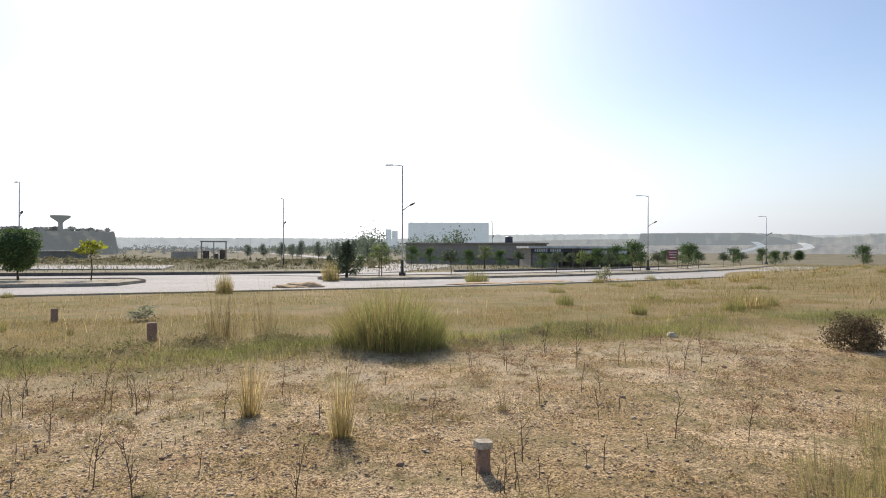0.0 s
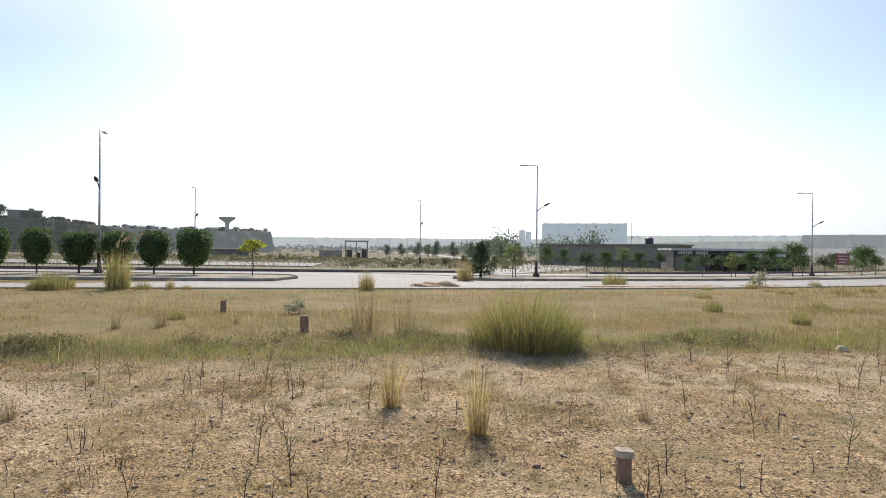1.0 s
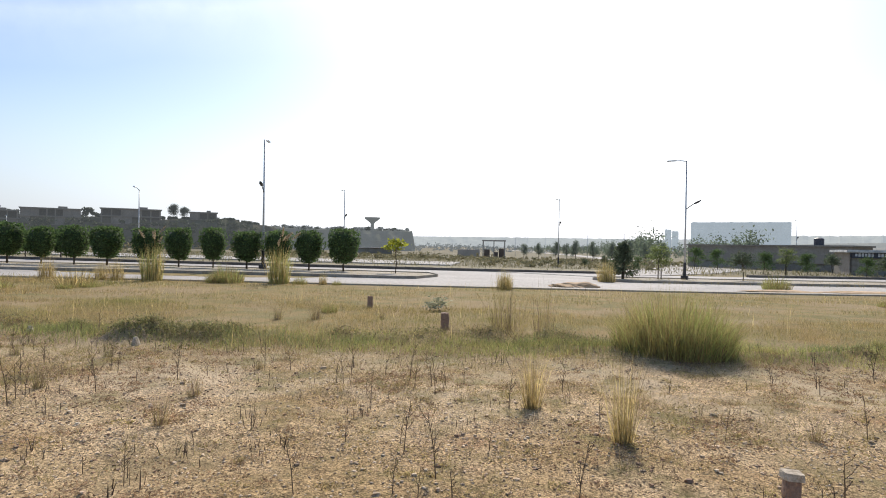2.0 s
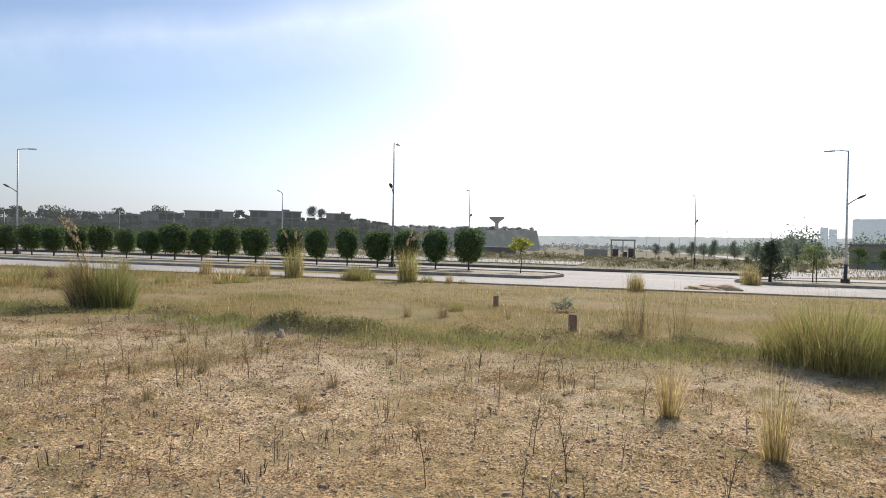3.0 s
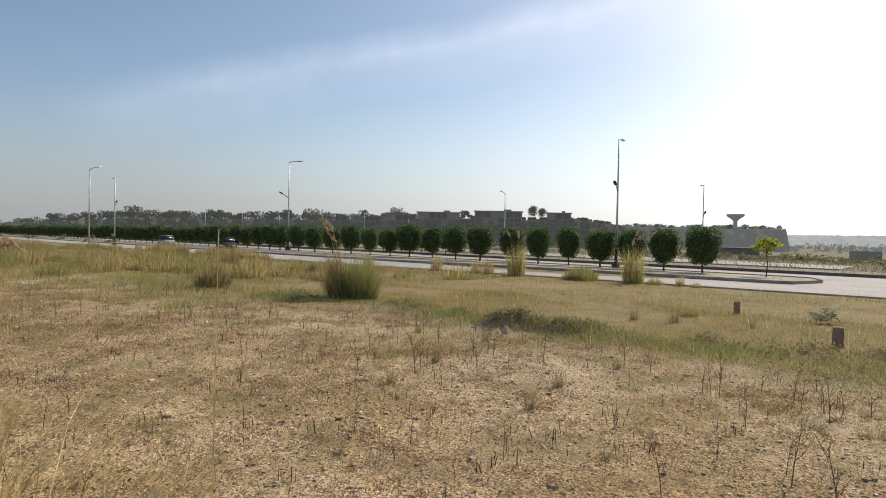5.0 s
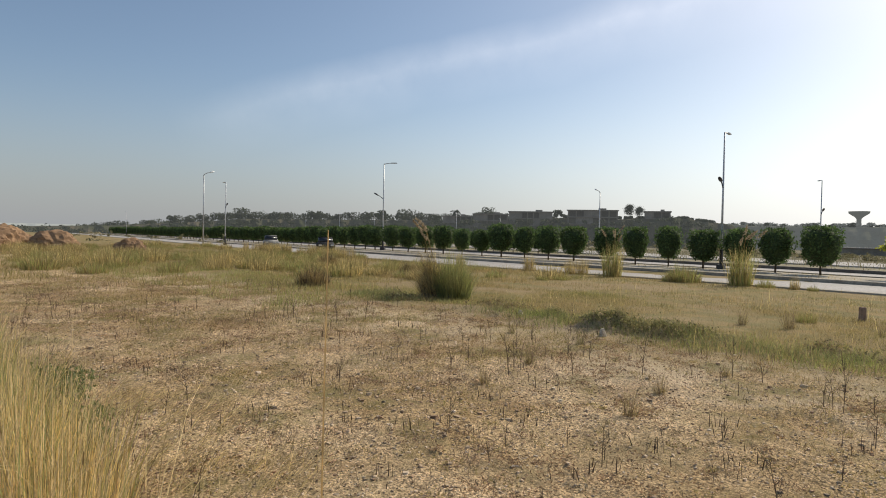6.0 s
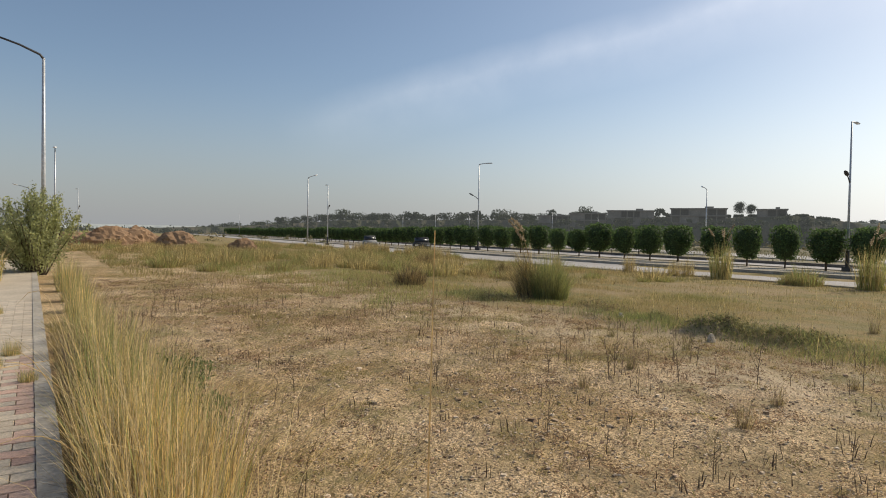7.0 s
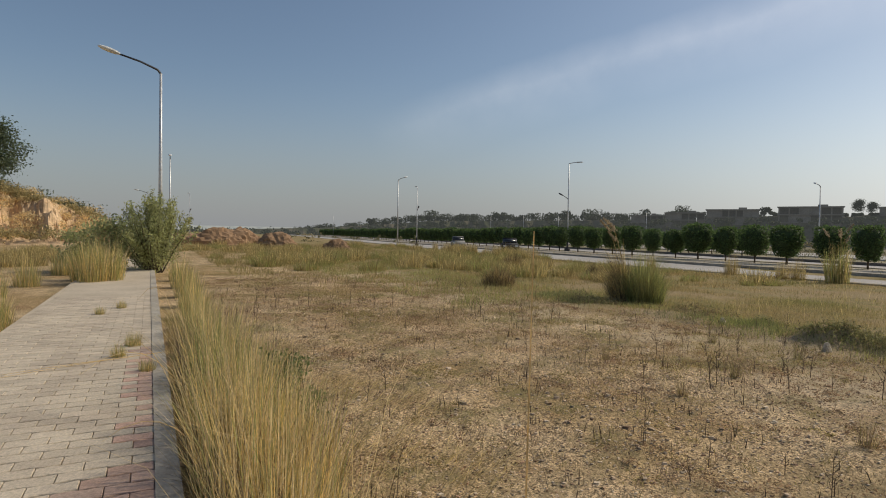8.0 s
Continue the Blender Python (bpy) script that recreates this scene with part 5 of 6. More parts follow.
def build_clumps():
    rng = np.random.default_rng(31)
    # the big green clump and the leaning one
    t = tuft(rng, "grass_clump", "large green clump of bushy grass beside bare soil", "grass", 3000, 1.75, 1.18, 0.45, 0.009, (GREEN_BLADE, FIELD_BLADE))
    place(t, (-0.86, 9.75), 0, (1.0, 0.85, 1.0))
    t = tuft(rng, "grass_clump", "green grass clump with dry plumes leaning over", "grass", 1900, 0.85, 1.15, 0.5, 0.009, (GREEN_BLADE, DULL_GREEN), "", 0)
    place(t, (-14.6, 6.15), 0, (1.0, 1.0, 1.45))
    t = tuft(rng, "leaning_grass", "dry tan grass with plumes leaning away from a green clump", "grass", 1100, 0.6, 1.15, 0.8, 0.009, (STRAW, FIELD_BLADE, DRY_STEM), "", 4, math.radians(238), 0.9)
    place(t, (-14.85, 5.75), 0, (1.05, 1.05, 1.6))
    t = loose_tree(np.random.default_rng(77), "dry_bush", "small dark dry bush with twiggy rounded crown", 0.95, 0.62, 0.02, BUSH_LEAF, 6500, 0.02, "", 34, 2, "shrub")
    place(t, (6.7, 9.75), 0, (1.0, 1.0, 1.05), 0.07)
    t = tuft(rng, "grass_clump", "dull olive grass clump in the field", "grass", 1100, 1.0, 0.92, 0.35, 0.012, (FIELD_BLADE, DRY_STEM))
    place(t, (-19.2, 3.3), 0, 1.0)
    place_copy(t, (-31.0, 6.2), 1.1, 1.0)
    place_copy(t, (-24.5, 8.4), 2.1, 0.8)
    # straw tufts on the bare ground
    s1 = tuft(rng, "straw_tuft", "upright straw-yellow grass tuft on bare soil", "grass", 230, 0.15, 0.86, 0.3, 0.0042, (STRAW, FIELD_BLADE), "straw tufts", 0, None, 0.0, 0.12, 0.2)
    place(s1, (-1.87, 5.78), 0, (1.1, 1.1, 1.05))
    place_copy(s1, (-0.88, 5.15), 2.0, (1.0, 1.0, 1.3))
    s2 = tuft(rng, "withered_tuft", "small withered brown grass tuft on bare soil", "grass", 170, 0.2, 0.62, 0.5, 0.004, (FIELD_BLADE, PINK_WEED), "withered tufts", 0, None, 0.0, 0.2, 0.3)
    place(s2, (-6.9, 3.9), 0, 0.6)
    s3 = tuft(rng, "thin_reed_tuft", "thin brown reed stems standing in the grass", "grass", 95, 0.22, 0.8, 0.22, 0.0034, (FIELD_BLADE, PINK_WEED), "thin reed tufts", 0, None, 0.0, 0.15, 0.2)
    place(s3, (-4.1, 10.9), 0, 1.7)
    for x, y, g in ((-3.95, 10.6, 2.0), (-3.75, 10.7, 1.6), (-3.25, 10.9, 1.9), (-6.2, 2.9, 0.55), (-4.6, 3.6, 0.7), (-7.9, 5.4, 0.7), (-7.9, 2.7, 0.5), (-5.2, 4.5, 0.6), (0.6, 6.0, 0.5), (-5.6, 5.9, 0.45), (-9.2, 4.9, 0.6), (-8.9, 10.0, 0.9), (-8.2, 10.4, 1.1), (-7.0, 11.2, 0.6)):
        place_copy(s3 if g > 1.3 else s2, (x, y), x * 3.1, (g * 0.9, g * 0.9, g * 0.95))
    # reeds along the kerb and through the far grass
    reed = tuft(rng, "reed_clump", "tall reed clump with pale bent plumes by the kerb", "grass", 380, 0.7, 1.25, 0.3, 0.013, (GREEN_BLADE, STRAW), "reed clumps", 5, math.radians(150), 0.35, 0.4, 0.15)
    dryreed = tuft(rng, "dry_reed_clump", "dry tan reed clump in the field", "grass", 360, 0.85, 1.0, 0.3, 0.012, (STRAW, FIELD_BLADE), "dry reed clumps", 0, None, 0.0, 0.3, 0.3)
    greenreed = tuft(rng, "green_reed_clump", "low green reed clump by the kerb", "grass", 380, 0.7, 0.6, 0.4, 0.012, (GREEN_BLADE, FIELD_BLADE), "green reed clumps", 0, None, 0.0, 0.3)
    p = on_road(52.1, 23.4)
    place(reed, p, 0, (1.1, 1.1, 1.5))
    for az, n, g in ((41.5, 23.5, 1.35),):
        place_copy(reed, on_road(az, n), az, (g * 0.85, g * 0.85, g * 1.1))
    p = on_road(55.85, 23.4)
    place(dryreed, p, 0, (0.6, 0.6, 1.0))
    for az, n, g in ((54.75, 23.4, 1.05), (59.67, 23.4, 1.15), (37.48, 23.5, 0.6), (20.3, 23.3, 1.0), (20.0, 23.0, 0.9), (66.17, 23.2, 0.9), (10.75, 31.5, 1.5), (10.4, 31.0, 1.2), (76.5, 22.5, 1.1), (78.2, 22.8, 1.0), (80.2, 22.6, 1.1), (82.3, 22.8, 1.15), (84.5, 22.4, 1.15), (86.0, 22.8, 1.1), (77.4, 21.5, 1.0), (81.2, 21.8, 0.9), (78.9, 20.5, 1.0), (79.4, 22.0, 1.0), (83.4, 21.5, 1.1), (84.0, 22.6, 1.2)):
        place_copy(dryreed, on_road(az, n), az * 2.3, (g * 0.6, g * 0.6, g * 1.1))
    p = on_road(39.6, 23.4)
    place(greenreed, p, 0, 0.8)
    for az, n, g in ((46.9, 23.2, 1.2), (46.2, 23.5, 1.7), (45.65, 23.3, 1.5), (-3.3, 27.6, 1.7), (-3.0, 27.0, 1.2), (36.2, 23.4, 0.5), (-19.2, 24.0, 0.9), (-14.6, 23.5, 0.8), (30.8, 14.0, 0.55)):
        place_copy(greenreed, on_road(az, n) if n > 20 else walk_xy(4.0, n), az * 1.7, g)
    # the band of tall dry grass towards the far left of the field
    for k in range(170):
        s = float(rng.uniform(20, 78)) if k < 140 else float(rng.uniform(14, 30))
        n = float(rng.uniform(3, 23)) if s > 28 else float(rng.uniform(12, 22))
        src = (dryreed, greenreed, greenreed, greenreed)[int(rng.integers(0, 4))]
        g = float(rng.uniform(0.5, 1.15))
        p = road_xy(s, n) if n > 15 else walk_xy(s, n)
        place_copy(src, p, float(rng.uniform(0, 6.28)), (g * 1.5, g * 1.5, g * (0.85 if s < 60 else 1.1)))
    for x, y, g in ((3.6, 17.5, 0.9), (4.9, 15.0, 0.8), (7.8, 16.0, 1.0), (9.6, 17.5, 0.9), (2.2, 12.4, 0.45)):
        place_copy(greenreed, (x, y), x * 2.1, (g * 0.8, g * 0.8, g))
    for k in range(60):
        s, n = float(rng.uniform(-70, -12)), float(rng.uniform(7, 26)) + (0 if k < 30 else 12)
        if s > -50 and n > 23 + bend(s):
            continue
        g = float(rng.uniform(0.35, 0.95))
        place_copy((dryreed, greenreed)[int(rng.integers(0, 2))], walk_xy(s, n), float(rng.uniform(0, 6.28)), (g * 1.3, g * 1.3, g * 0.7))
    for k in range(64):
        az, r = float(rng.uniform(75, 103)), float(rng.uniform(24, 50))
        q = bearing(az, r)
        if q.dot(N2) < 4.5:
            continue
        g = float(rng.uniform(0.8, 1.2))
        place_copy((dryreed, greenreed, greenreed)[k % 3], q, float(rng.uniform(0, 6.28)), (g * 1.5, g * 1.5, g * (0.9 if k % 3 < 1 else 1.2)))
    for k in range(44):
        az, r = (float(rng.uniform(115.5, 124)), float(rng.uniform(30, 46))) if k < 26 else (float(rng.uniform(99, 109)), float(rng.uniform(48, 60)))
        g = float(rng.uniform(0.6, 1.0))
        place_copy(dryreed, bearing(az, r), float(rng.uniform(0, 6.28)), (g * 1.6, g * 1.6, g * 0.9))
    for az in (77.6, 78.2, 78.8, 79.4, 80.0, 82.6, 83.2, 83.8, 84.4, 85.0):
        g = float(rng.uniform(1.0, 1.3))
        place_copy(dryreed, on_road(az, 22.6), az, (g, g, g))
    # tall grass hugging the walk
    tall = tuft(rng, "tall_grass", "tall golden dry grass leaning along the paved walk", "grass", 480, 0.58, 1.12, 0.26, 0.0075, (GOLD_STRAW, PALE_STRAW, GREEN_BLADE), "tall grass along the walk", 0, math.radians(150), 0.08, 0.2, 0.2)
    tallg = tuft(rng, "tall_grass", "tall green and golden grass along the paved walk", "grass", 430, 0.58, 1.08, 0.28, 0.0075, (GREEN_BLADE, GOLD_STRAW, PALE_STRAW), "tall grass along the walk", 0, None, 0.0, 0.2, 0.25)
    place(tall, walk_xy(3.5, 0.5), 0.3, 1.0)
    for s, n, g in ((3.0, 0.38, 0.85), (3.8, 0.6, 0.9), (4.1, 0.36, 1.0), (4.6, 0.5, 1.0), (5.0, 0.36, 0.95), (3.4, 0.55, 0.6), (4.5, 0.62, 0.75), (2.7, 0.4, 0.7)):
        place_copy(tall, walk_xy(s, n + 0.1), s * 2.2, g)
    place(tallg, walk_xy(5.4, 0.55), 1.0, 0.98)
    for s, n, g in ((4.4, 0.45, 0.9), (5.9, 0.6, 0.9), (6.4, 0.4, 0.95), (6.9, 0.5, 0.95), (7.7, 0.55, 0.95), (8.6, 0.5, 0.9), (9.6, 0.5, 0.9), (10.8, 0.5, 0.85), (12.2, 0.55, 0.85), (14, 0.6, 0.9), (16, 0.6, 0.9), (18.5, 0.6, 1.0), (21, 0.6, 1.0), (20.2, -1.3, 1.5), (20.6, -1.8, 1.5), (19.8, -1.65, 1.2), (21.2, -1.3, 1.5), (21.8, -1.85, 1.5), (24.5, -2.9, 1.1), (12.3, -2.35, 0.7), (11.6, -2.3, 0.55), (10.9, -2.4, 0.5), (12.0, -2.8, 0.8), (13.0, -2.5, 0.6), (13.6, -3.6, 0.8), (17, -3.4, 1.0), (20, -3.2, 1.1), (22, -2.0, 1.2)):
        place_copy(tallg, walk_xy(s, n + 0.08 if n > 0 else n), s * 3.7, g, 0, WALK_Z if -1.98 < n < 0 else None)
    # loose long stalks that lean out of the stand in all directions
    n = 620
    ss, nn = rng.uniform(2.6, 9.5, n), rng.uniform(0.2, 1.05, n)
    roots = np.array([(*walk_xy(float(a), float(b)), 0.0) for a, b in zip(ss, nn)])
    v, f = blade_arrays(rng, roots, rng.uniform(0.45, 1.1, n), np.abs(rng.normal(0.55, 0.35, n)), rng.uniform(0.003, 0.0055, n))
    tagged(mesh_object("loose_stalks", v.tolist(), f, PALE_STRAW), "loose pale stalks leaning from the tall grass", "grass", kind="stuff")
    n = 2600
    ss, nn = rng.uniform(2.4, 12, n), np.abs(rng.normal(0.0, 0.35, n)) + 0.15
    roots = np.array([(*walk_xy(float(a), float(b)), -0.01) for a, b in zip(ss, nn)])
    v, f = blade_arrays(rng, roots, rng.uniform(0.12, 0.4, n), np.abs(rng.normal(0.7, 0.4, n)), rng.uniform(0.003, 0.006, n))
    tagged(mesh_object("walk_edge_grass", v.tolist(), f, FIELD_BLADE), "matted short grass along the walk edge", "grass", kind="stuff")
    # dark stems added to stand for the shaded gaps between the blades
    n = 1700
    ss, nn = rng.uniform(2.5, 9, n), np.abs(rng.normal(0.0, 0.35, n)) + 0.22
    roots = np.array([(*walk_xy(float(a), float(b)), -0.01) for a, b in zip(ss, nn)])
    v, f = blade_arrays(rng, roots, rng.uniform(0.25, 0.7, n), np.abs(rng.normal(0.3, 0.3, n)), rng.uniform(0.003, 0.006, n))
    tagged(mesh_object("dead_undergrowth", v.tolist(), f, DRY_STEM), "dark dead stems standing in for shaded gaps in the tall grass", "grass", kind="stuff")
    # golden grass low beside the first view
    fine = tuft(np.random.default_rng(78), "fine_grass", "thin olive and tan grass beside gravelly soil", "grass", 240, 0.75, 0.62, 0.35, 0.0042, (FIELD_BLADE, GREEN_BLADE), "fine grass tufts", 0, None, 0.0, 0.2, 0.4)
    place(fine, (2.95, 3.75), 0, 1.0)
    for x, y, g in ((2.5, 3.8, 0.8), (2.3, 3.4, 0.6), (3.3, 4.1, 1.0), (2.75, 4.3, 0.7), (3.7, 4.6, 1.0), (3.3, 3.7, 1.1), (3.9, 5.3, 0.8)):
        place_copy(fine, (x, y), x * 7, g)
    # one bare stalk right in front of the camera
    for x, y, h, lx, ly in ((-1.353, 0.11, 1.66, 0.005, 0.01), (-2.7, -0.75, 1.25, 0.28, 0.16), (-3.0, -0.9, 1.15, -0.25, 0.3)):
        bm = bmesh.new()
        tube(bm, [(0, 0, -0.05), (lx * 0.3, ly * 0.3, h * 0.4), (lx * 0.6, ly * 0.6, h * 0.75), (lx, ly, h)], [0.0026, 0.0023, 0.0018, 0.001], 5)
        st = part("dry_stalk", bm, PALE_STRAW, None)
        tagged(st, "single thin dry grass stalk", "grass stalk", "dry stalks")
        st.matrix_basis = Matrix.Translation((x, y, ground_z((x, y))))
    # small tufts in the joints of the walk, and long stalks fallen across it
    for s, n, g in ((8.3, -0.42, 0.22), (9.0, -0.28, 0.26), (12.4, -0.9, 0.2), (13.2, -0.6, 0.22), (7.4, -0.1, 0.2)):
        place_copy(tallg, walk_xy(s, n), s * 5.1, (g * 1.3, g * 1.3, g), 0, WALK_Z)
    for s0, n0, s1, n1, rise in ((8.4, 0.15, 7.2, -1.9, 0.02), (8.2, -0.3, 7.5, -1.7, 0.015), (6.4, 0.25, 5.6, -0.55, 0.45), (5.2, 0.2, 6.4, -0.35, 0.5), (4.6, 0.25, 4.3, -0.3, 0.3), (7.2, 0.3, 8.6, -0.2, 0.75)):
        a, b = walk_xy(s0, n0), walk_xy(s1, n1)
        bm = bmesh.new()
        pts = []
        for i in range(7):
            t = i / 6
            q = a.lerp(b, t) + Vector((0.02 * math.sin(t * 5 + s0), 0.03 * math.sin(t * 4 + n1)))
            pts.append((q.x - a.x, q.y - a.y, WALK_Z + 0.012 + rise * math.sin(t * math.pi * 0.72) * 1.1))
        tube(bm, pts, [0.004, 0.004, 0.0035, 0.003, 0.0025, 0.002, 0.001], 5)
        st = part("fallen_stalk", bm, PALE_STRAW, None)
        tagged(st, "long pale dry stalk arching over the paved walk", "grass stalk", "fallen stalks")
        st.matrix_basis = Matrix.Translation((a.x, a.y, 0))


build_clumps()


RIDGE_LEAF = material("ridge_weed_leaf", (0.25, 0.235, 0.10), 0.7, spots=(0.29, 0.215, 0.12), coarse=1.2, bump=0, translucent=0.5, island=0.5)


MAT_BROWN = material("dead_creeper", (0.42, 0.28, 0.17), 0.95, spots=(0.30, 0.20, 0.12), coarse=1.5, bump=0, translucent=0.45, island=0.5)
MAT_OLIVE = material("olive_creeper", (0.38, 0.31, 0.13), 0.9, spots=(0.44, 0.34, 0.16), coarse=1.5, bump=0, translucent=0.5, island=0.5)


def build_field_grass():
    rng = np.random.default_rng(41)

    def scatter(n, s0, s1, n0, n1, keep):
        out = []
        while len(out) < n:
            s, k = float(rng.uniform(s0, s1)), float(rng.uniform(n0, n1))
            if rng.uniform() < keep(s, k):
                out.append((s, k))
        return out

    def lay(name, label, pts, tall, wide, mat, lean=0.45, cat="grass"):
        roots = []
        for s, k in pts:
            p = walk_xy(s, k)
            roots.append((p.x, p.y, ground_z(p) - 0.01))
        roots = np.array(roots)
        n = len(roots)
        v, f = blade_arrays(rng, roots, tall * rng.uniform(0.35, 1.15, n), np.abs(rng.normal(lean, 0.25, n)), wide * rng.uniform(0.6, 1.3, n))
        tagged(mesh_object(name, v.tolist(), f, mat), label, cat, kind="stuff")

    def patchy(s, k):
        return max(0.04, min(1.0, 0.5 + 1.5 * noise.noise((s * 0.28, k * 0.5, 2.0)) + 0.7 * noise.noise((s * 1.1, k * 1.1, 9.0))))

    fringe = lambda s, k: patchy(s, k) * max(0.0, min(1.0, (k - 8.3 - 1.0 * noise.noise((s * 0.4, 5.0, 0))) / 2))
    lay("field_grass", "short dry yellow-green grass of the field", scatter(70000, -18, 22, 8, 15.5, fringe), 0.12, 0.006, FIELD_BLADE)
    lay("field_grass", "short dry yellow-green grass of the field", scatter(46000, -40, 40, 14, 24, lambda s, k: patchy(s, k) if k < 23.6 + bend(s) else 0), 0.12, 0.010, FIELD_BLADE)
    lay("field_grass", "short dry yellow-green grass of the field", scatter(45000, 14, 75, 2.5, 24, lambda s, k: patchy(s, k) * min(1, max(0, (s - 8 - (15 - k) * 0.8) / 8))), 0.26, 0.015, FIELD_BLADE)
    lay("field_grass", "short dry yellow-green grass of the field", scatter(26000, -95, -18, 8, 75, lambda s, k: patchy(s, k) if (k < 23.6 + bend(s) or s < -50) else 0), 0.3, 0.022, FIELD_BLADE)
    lay("green_grass", "fresh green grass along the low ridge", scatter(26000, -20, 14, 8.7, 11.0, lambda s, k: patchy(s * 1.7, k + 30) * math.exp(-((k - 9.6) / 0.8) ** 2)), 0.14, 0.006, GREEN_BLADE)
    lay("green_grass", "fresh green grass along the low ridge", scatter(15000, -22, 14, 9.0, 12.5, lambda s, k: max(0.0, patchy(s * 0.9, k + 60) - 0.35) * math.exp(-((k - 10.1) / 0.9) ** 2)), 0.17, 0.0065, DULL_GREEN)
    lay("green_grass", "fresh green grass along the low ridge", scatter(9000, 12, 30, 6, 11.0, lambda s, k: patchy(s * 1.7, k + 30)), 0.2, 0.009, GREEN_BLADE)
    # small tufts and litter on the bare soil
    pts = []
    for _ in range(1500):
        s, k = float(rng.uniform(-9, 22)), float(rng.uniform(0.8, 9.5))
        if rng.uniform() < 0.15 + patchy(s * 1.3, k + 70):
            m = int(rng.integers(8, 34))
            w = float(rng.uniform(0.02, 0.10))
            pts += [(s + rng.normal() * w, k + rng.normal() * w) for _ in range(m)]
    lay("sparse_grass", "sparse withered grass tufts on gravelly soil", pts, 0.075, 0.004, FIELD_BLADE, 0.8)
    pts = []
    for _ in range(900):
        s, k = float(rng.uniform(-9, 14)), float(rng.uniform(1.2, 9))
        m = int(rng.integers(14, 46))
        w = float(rng.uniform(0.05, 0.16))
        if rng.uniform() < patchy(s * 0.9 + 40, k):
            pts += [(s + rng.normal() * w, k + rng.normal() * w) for _ in range(m)]
    lay("withered_weeds", "fine pinkish withered weeds on the soil", pts, 0.10, 0.0028, PINK_WEED, 0.7)
    lay("soil_litter", "scattered dry straw and twigs on the soil", scatter(9000, -9, 20, 0.6, 9.5, lambda s, k: patchy(s, k + 11)), 0.045, 0.004, DRY_STEM, 1.6)
    lay("patchy_grass", "patchy withered yellow grass on the soil", scatter(34000, -12, 24, 4.0, 10.0, lambda s, k: max(0.0, patchy(s * 1.5, k + 7) - 0.35) * min(1.0, (k - 3.5) / 3.5)), 0.085, 0.0045, FIELD_BLADE, 0.9)
    lay("patchy_grass", "patchy withered yellow grass on the soil", scatter(16000, 8, 24, 0.9, 8.0, lambda s, k: max(0.0, patchy(s * 1.2, k + 17) - 0.3)), 0.09, 0.006, FIELD_BLADE, 0.9)
    # dark leafy weeds that crown the ridge
    cen = []
    for s, k in scatter(420, -3, 13, 9.2, 10.6, lambda s, k: max(0.0, 0.2 + 1.6 * noise.noise((s * 0.45, 3.0, 4.0))) * math.exp(-((k - 9.9) / 0.5) ** 2)):
        p = walk_xy(s, k)
        for _ in range(22):
            cen.append((p.x + rng.normal() * 0.13, p.y + rng.normal() * 0.13, ground_z(p) + abs(rng.normal()) * 0.075))
    for hx, hy, w, h in HEAP_XY:
        for _ in range(int(1500 * w)):
            p = (hx + rng.normal() * w * 0.75, hy + rng.normal() * w * 0.6)
            cen.append((*p, ground_z(p) + abs(rng.normal()) * 0.045))
    v, f = leaf_cards(rng, np.array(cen), 0.021)
    tagged(np_mesh("ridge_weeds", v, f, RIDGE_LEAF), "dark green creeping weeds on the low ridge", "weeds", kind="stuff")
    # brown and olive mats of dead creepers flat on the bare soil
    for name, label, mat, count, seed in (("creeper_mats", "brown mats of dead creepers on the soil", MAT_BROWN, 1500, 51.0), ("olive_mats", "flat olive weed mats on the soil", MAT_OLIVE, 750, 77.0)):
        cen = []
        for s, k in scatter(count, -10, 22, 0.9, 9.3, lambda s, k: max(0.0, 0.25 + 1.3 * noise.noise((s * 0.6, k * 0.8, seed)))):
            p = walk_xy(s, k)
            w = float(rng.uniform(0.03, 0.13))
            for _ in range(int(40 + 300 * w)):
                q = (p.x + rng.normal() * w, p.y + rng.normal() * w)
                cen.append((*q, ground_z(q) + abs(rng.normal()) * 0.014))
        v, f = leaf_cards(rng, np.array(cen), 0.011, 0.3)
        tagged(np_mesh(name, v, f, mat), label, "weeds", kind="stuff")
    # flattened straw lying beside the tall grass
    n = 900
    cs = [(4.6, 1.6), (5.4, 2.0), (3.9, 1.9), (6.3, 1.7)]
    pts = []
    for i in range(n):
        c = cs[i % 4]
        pts.append((c[0] + rng.normal() * 0.25, c[1] + rng.normal() * 0.25))
    roots = np.array([(*walk_xy(a, b), ground_z(walk_xy(a, b)) + 0.01) for a, b in pts])
    head = math.atan2(N2.y, N2.x) + rng.normal(0.3, 0.35, n)
    v, f = blade_arrays(rng, roots, rng.uniform(0.05, 0.16, n), rng.uniform(2.0, 4.0, n), rng.uniform(0.003, 0.005, n), 0.3, head)
    tagged(mesh_object("flattened_straw", v.tolist(), f, STRAW), "flattened dry straw on the soil", "grass", kind="stuff")
    # tall thin seed stems through the field
    lay("seed_stems", "thin tan seed stems standing in the field", scatter(2600, -20, 40, 9, 23.5, patchy), 0.42, 0.006, STRAW, 0.25)
    lay("median_weeds", "weeds on the road median", [(s, k + bend(s)) for s, k in scatter(9000, -60, 80, 29.8, 36, lambda s, k: patchy(s, k) if (s > 4 or s < -7) else 0)], 0.24, 0.016, FIELD_BLADE)
    lay("far_grass", "dry grass beyond the road", [(s, k + bend(s)) for s, k in scatter(30000, -90, 120, 45, 130, patchy)], 0.45, 0.06, DULL_GRASS)


build_field_grass()


